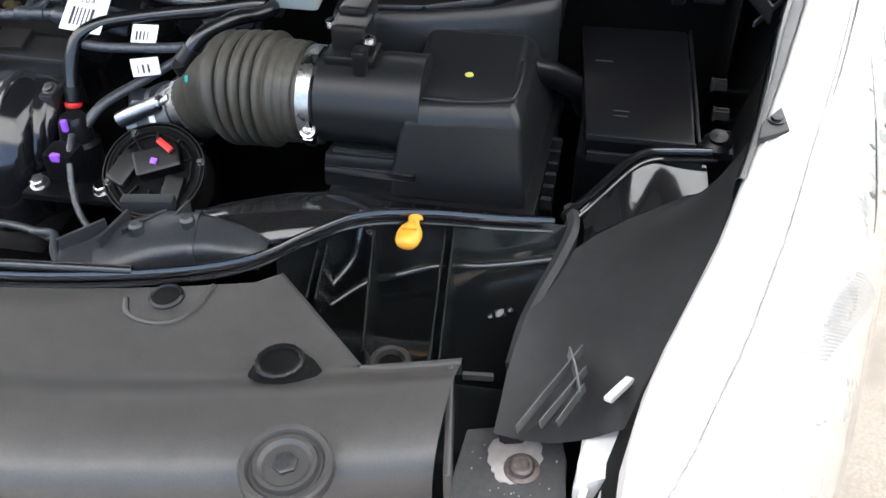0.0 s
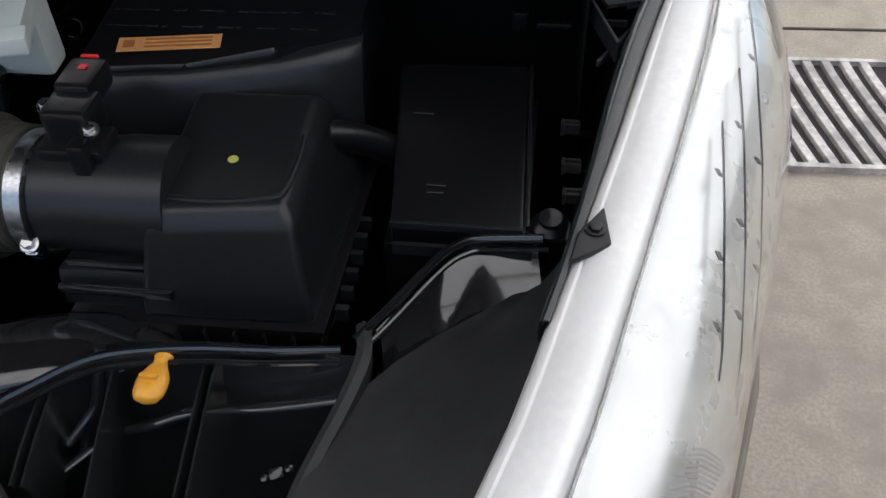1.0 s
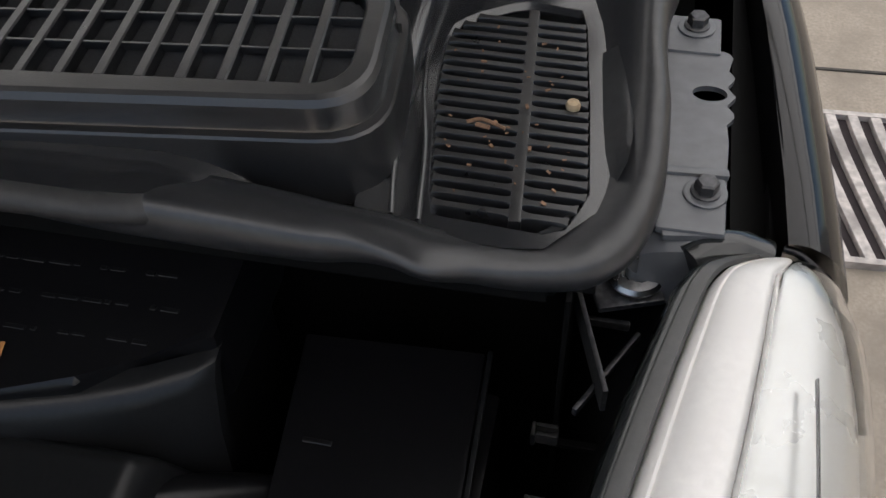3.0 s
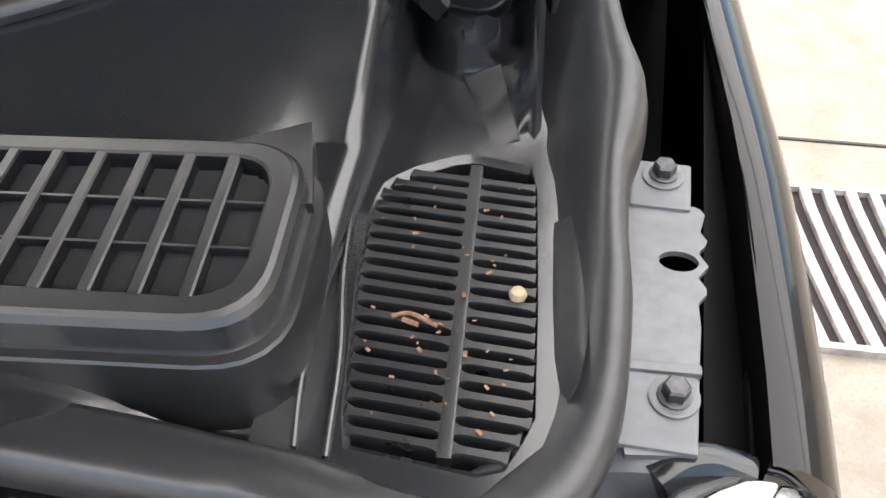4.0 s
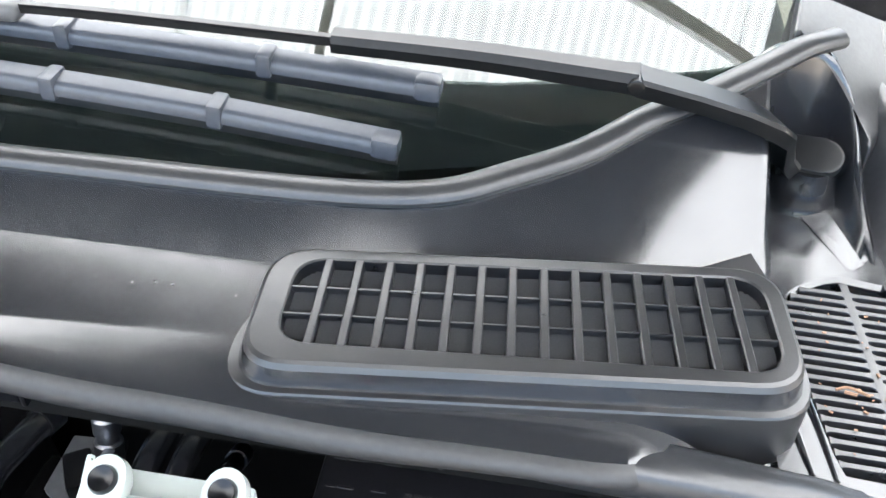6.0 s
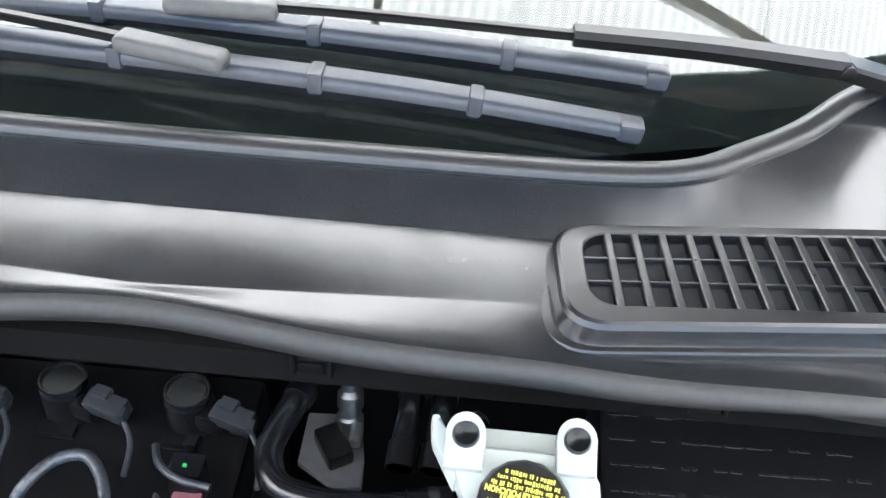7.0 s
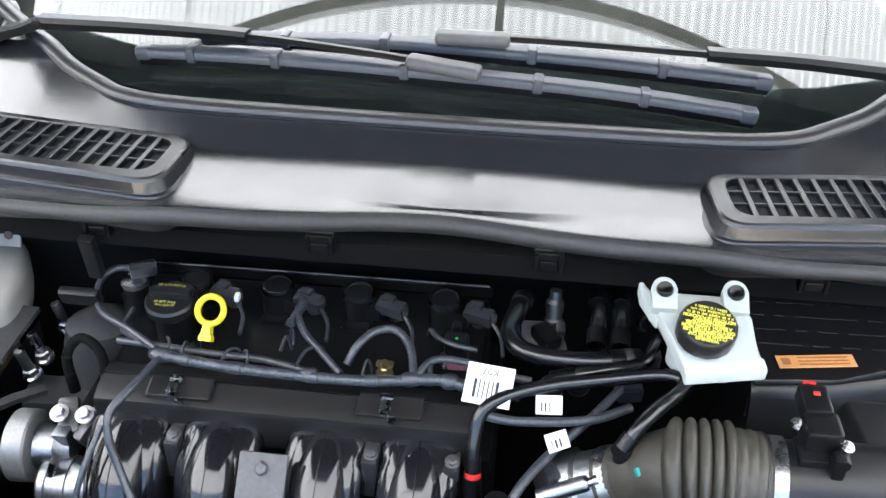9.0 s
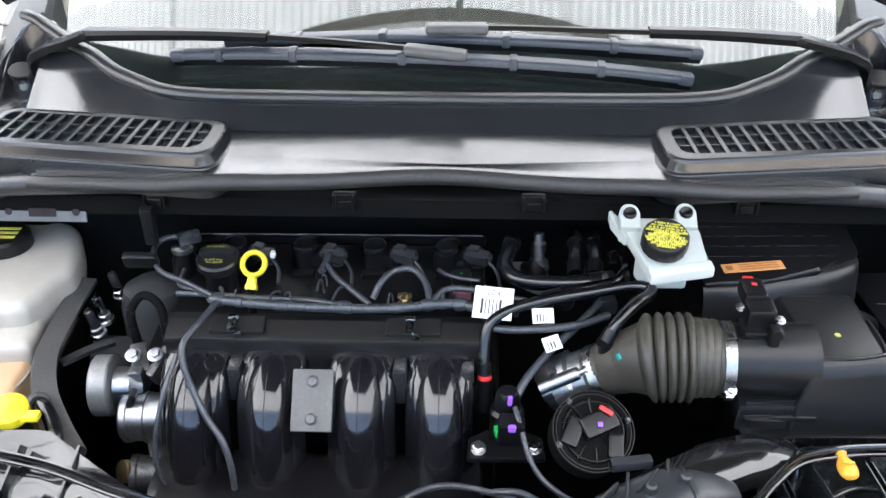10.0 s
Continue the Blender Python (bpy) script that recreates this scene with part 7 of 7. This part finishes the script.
part("flange", sweep(smp, [(-0.016, -0.004), (-0.016, 0.002), (0.011, 0.004), (0.0145, 0.0), (0.016, -0.020), (0.011, -0.020)]), M_BRKT, side)
part("web", loft([[p + Vector((0.011, 0, -0.018)), p + Vector((0.006, 0, -0.12)), p + Vector((0.0, 0, -0.30))] for p in smp], closed=False), M_PLASTIC, side)
part("tie", sweep([Vector((-0.470, 0.775, 0.915)), Vector((-0.445, 0.800, 0.915)), Vector((-0.420, 0.822, 0.912))], [(-0.006, -0.003), (-0.006, 0.003), (0.006, 0.003), (0.006, -0.003)]), M_DSTEEL, side)
wash = thing("washer_filler", (-0.46, 0.645, 0.92), "yellow screen wash filler cap with side tab", "filler cap")
part("cap", merge(rev((-0.472, 0.648, 0.945), (0.1, -0.2, 1), [(0.020, 0), (0.021, 0.003), (0.021, 0.014), (0.018, 0.017), (0.0, 0.019)], 28), rbox((-0.448, 0.640, 0.952), (0.026, 0.014, 0.008), 0.003)), M_YELLOW, wash)
part("neck", rev((-0.472, 0.650, 0.87), (0, 0, 1), [(0.018, 0), (0.016, 0.075)], 20), M_PLASTIC, wash)
mount = thing("engine_mount", (-0.39, 0.90, 0.80), "black engine mount with three zinc studs", "engine mount")
part("body", merge(rev((-0.392, 0.905, 0.82), (0, 0.1, 1), [(0.046, 0), (0.046, 0.09), (0.040, 0.115), (0.025, 0.125), (0.0, 0.126)], 28), rbox((-0.42, 0.86, 0.86), (0.10, 0.05, 0.03), 0.008, m=pose(0, 0, 0, 0, 10, 12))), M_STRIPD, mount, "satin dark grey domed body")
for p in ((-0.452, 0.852, 0.90), (-0.452, 0.882, 0.90), (-0.450, 0.938, 0.90)):
    part("stud", merge(hexbolt(p, (-0.1, -0.15, 1), r=0.009, h=0.014, flange=1.25), rev(p, (-0.1, -0.15, 1), [(0.006, 0.01), (0.006, 0.042), (0.0045, 0.045)], 12)), M_STEEL, mount)
cable("hose", [(-0.395, 0.835, 0.90), (-0.398, 0.842, 0.945), (-0.380, 0.848, 0.968), (-0.358, 0.842, 0.955), (-0.352, 0.832, 0.91)], 0.0058, M_BLACK, "black looped hose beside the engine mount", "hose", group="engine hoses")
pul = thing("belt_pulley", (-0.41, 0.75, 0.85), "grey belt pulley on a cast aluminium arm", "pulley")
part("pulley", rev((-0.395, 0.752, 0.900), (-1, -0.05, 0.0), [(0.012, 0), (0.036, 0.002), (0.038, 0.004), (0.038, 0.024), (0.035, 0.026), (0.030, 0.022), (0.010, 0.022)], 40), M_PULLEY, pul)
part("hub", merge(rev((-0.394, 0.752, 0.900), (1, 0.05, 0), [(0.024, 0), (0.022, 0.02), (0.016, 0.026), (0.012, 0.034)], 28), rbox((-0.368, 0.760, 0.905), (0.018, 0.03, 0.04), 0.004)), M_ALU, pul)
part("arm", merge(rbox((-0.368, 0.774, 0.925), (0.022, 0.040, 0.014), 0.005, m=pose(0, 0, 0, 30, 0, 20)), rbox((-0.340, 0.770, 0.918), (0.013, 0.045, 0.030), 0.005, m=pose(0, 0, 0, 25, 0, -25))), M_DSTEEL, pul, "dark cast arm")
for p in ((-0.371, 0.764, 0.938), (-0.343, 0.763, 0.940)):
    part("arm_bolt", hexbolt(p, (0, -0.4, 1), r=0.0066, h=0.009), M_ALU, pul)
pump = thing("water_outlet", (-0.35, 0.72, 0.80), "bright cast aluminium water outlet housing", "water outlet")
part("housing", merge(rev((-0.322, 0.728, 0.872), (-1, 0, -0.05), [(0.030, 0), (0.030, 0.028), (0.0315, 0.029), (0.0315, 0.033), (0.029, 0.034), (0.029, 0.050), (0.031, 0.051), (0.031, 0.058), (0.027, 0.062), (0.0, 0.063)], 36), rbox((-0.325, 0.728, 0.835), (0.06, 0.05, 0.04), 0.01)), M_ALU, pump)
part("stay", rbox((-0.367, 0.722, 0.903), (0.008, 0.014, 0.030), 0.003, m=pose(0, 0, 0, 0, 20, 0)), M_STEEL, pump)
part("lower_port", rev((-0.325, 0.700, 0.80), (-1, -0.1, 0), [(0.026, 0), (0.026, 0.04), (0.028, 0.042), (0.028, 0.050), (0.022, 0.052)], 28), M_DSTEEL, pump)
part("copper_plug", rev((-0.378, 0.690, 0.815), (-0.6, -0.6, 0.5), [(0.014, 0), (0.014, 0.008), (0.011, 0.010), (0.0, 0.010)], 20), M_BRASS, pump)
single("hanging_tab", merge(rbox((-0.372, 0.895, 1.045), (0.016, 0.012, 0.07), 0.003, m=pose(0, 0, 0, 18, 8, 0)), rbox((-0.384, 0.875, 1.005), (0.045, 0.012, 0.022), 0.004, m=pose(0, 0, 0, 20, 0, 0))), M_PLASTIC2, "black plastic tab hanging below the cowl", "tab")
hb = thing("scuttle_bracket", (-0.52, 0.90, 1.05), "grey steel scuttle bracket with two holes", "bracket")
part("plate", rbox((-0.530, 0.906, 1.057), (0.150, 0.003, 0.026), 0.001, m=pose(0, 0, 0, -18, 0, 0)), M_PRIMER, hb)
# dark discs and a strip on the solid plate stand for shaded openings
for x in (-0.556, -0.468):
    part("hole", rev((x, 0.9045, 1.058), (0, -1, 0.3), [(0.005, 0), (0.005, 0.0008), (0.0, 0.0008)], 16), M_PIT, hb)
part("slot", rbox((-0.512, 0.9040, 1.0575), (0.036, 0.0012, 0.012), 0.0004, m=pose(0, 0, 0, -18, 0, 0), seg=1), M_PIT, hb)

ldef = thing("air_deflector", (-0.40, 0.57, 0.80), "glossy black air deflector with ribs below the coolant tank", "air deflector")
rows = []
for k in range(17):
    x = -0.50 + 0.22 * k / 16
    top = 0.62 - 0.085 * max(0, (x + 0.42) / 0.14)
    rows.append([Vector((x, top - 0.13 * t + 0.005 * math.sin(8 * t + 25 * x), 0.946 - 0.09 * t - 0.005 * math.sin(13 * t))) for t in [j / 8 for j in range(9)]])
part("skin", loft(rows, closed=False), M_GLOSS, ldef)
for x in (-0.44, -0.375):
    part("rib", sweep([Vector((x - 0.004 * j, 0.600 - 0.016 * j, 0.948 - 0.010 * j)) for j in range(7)], [(-0.002, -0.01), (-0.0014, 0.004), (0.0014, 0.004), (0.002, -0.01)]), M_GLOSS, ldef)

# ---- plant litter on the cowl end grille ----
single("seed", rev((0.679, 1.000, 1.0955), (0, 0, 1), [(0.0012, 0), (0.0034, 0.001), (0.0040, 0.0032), (0.0030, 0.0055), (0.0, 0.0064)], 14), M_SEED, "round pale seed on the cowl grille", "seed")
single("twig", merge(tube([(0.628, 0.979, 1.0985), (0.636, 0.981, 1.0995), (0.648, 0.977, 1.0985)], 0.0010, 6, 4), tube([(0.633, 0.978, 1.0985), (0.640, 0.976, 1.099)], 0.0012, 6, 4)), M_LEAF, "thin dry twig lying across the slats", "twig")
rl = random.Random(11)
litter = []
for k in range(170):
    y = rl.uniform(0.925, 1.068)
    a, b = span(HOLE, y)
    x, big = rl.uniform(a + 0.003, b - 0.003), rl.random() < 0.22
    z = 1.0985 if big else rl.uniform(1.072, 1.094)
    s = rl.uniform(0.0007, 0.0018) if big else rl.uniform(0.0008, 0.0020)
    litter.append(rbox((x, y, z), (s * 1.8, s * 0.9, s * 0.4), 0, m=pose(0, 0, 0, rl.uniform(-20, 20), rl.uniform(-20, 20), rl.uniform(0, 180)), seg=1))
single("leaf_litter", merge(*litter), M_LEAF, "dry leaf crumbs caught in the cowl grille", "plant litter", kind="stuff")
rs = random.Random(5)
specks = [rbox((rs.uniform(-0.25, 0.27), rs.uniform(0.955, 0.965), 1.1345), (s * 0.6, s * 0.4, 0.0005), 0, m=pose(0, 0, 0, 0, 0, rs.uniform(0, 90)), seg=1) for s in [rs.uniform(0.001, 0.0028) for k in range(16)]]
single("cowl_specks", merge(*specks), M_WORN, "pale dust specks lying on the cowl", "dust", kind="stuff")
single("cowl_pip", rev((0.010, 0.906, 1.1255), (0, 0, 1), [(0.003, 0), (0.0028, 0.003), (0.001, 0.005)], 10), M_PIT, "small moulded pip on the cowl lip", "pip")
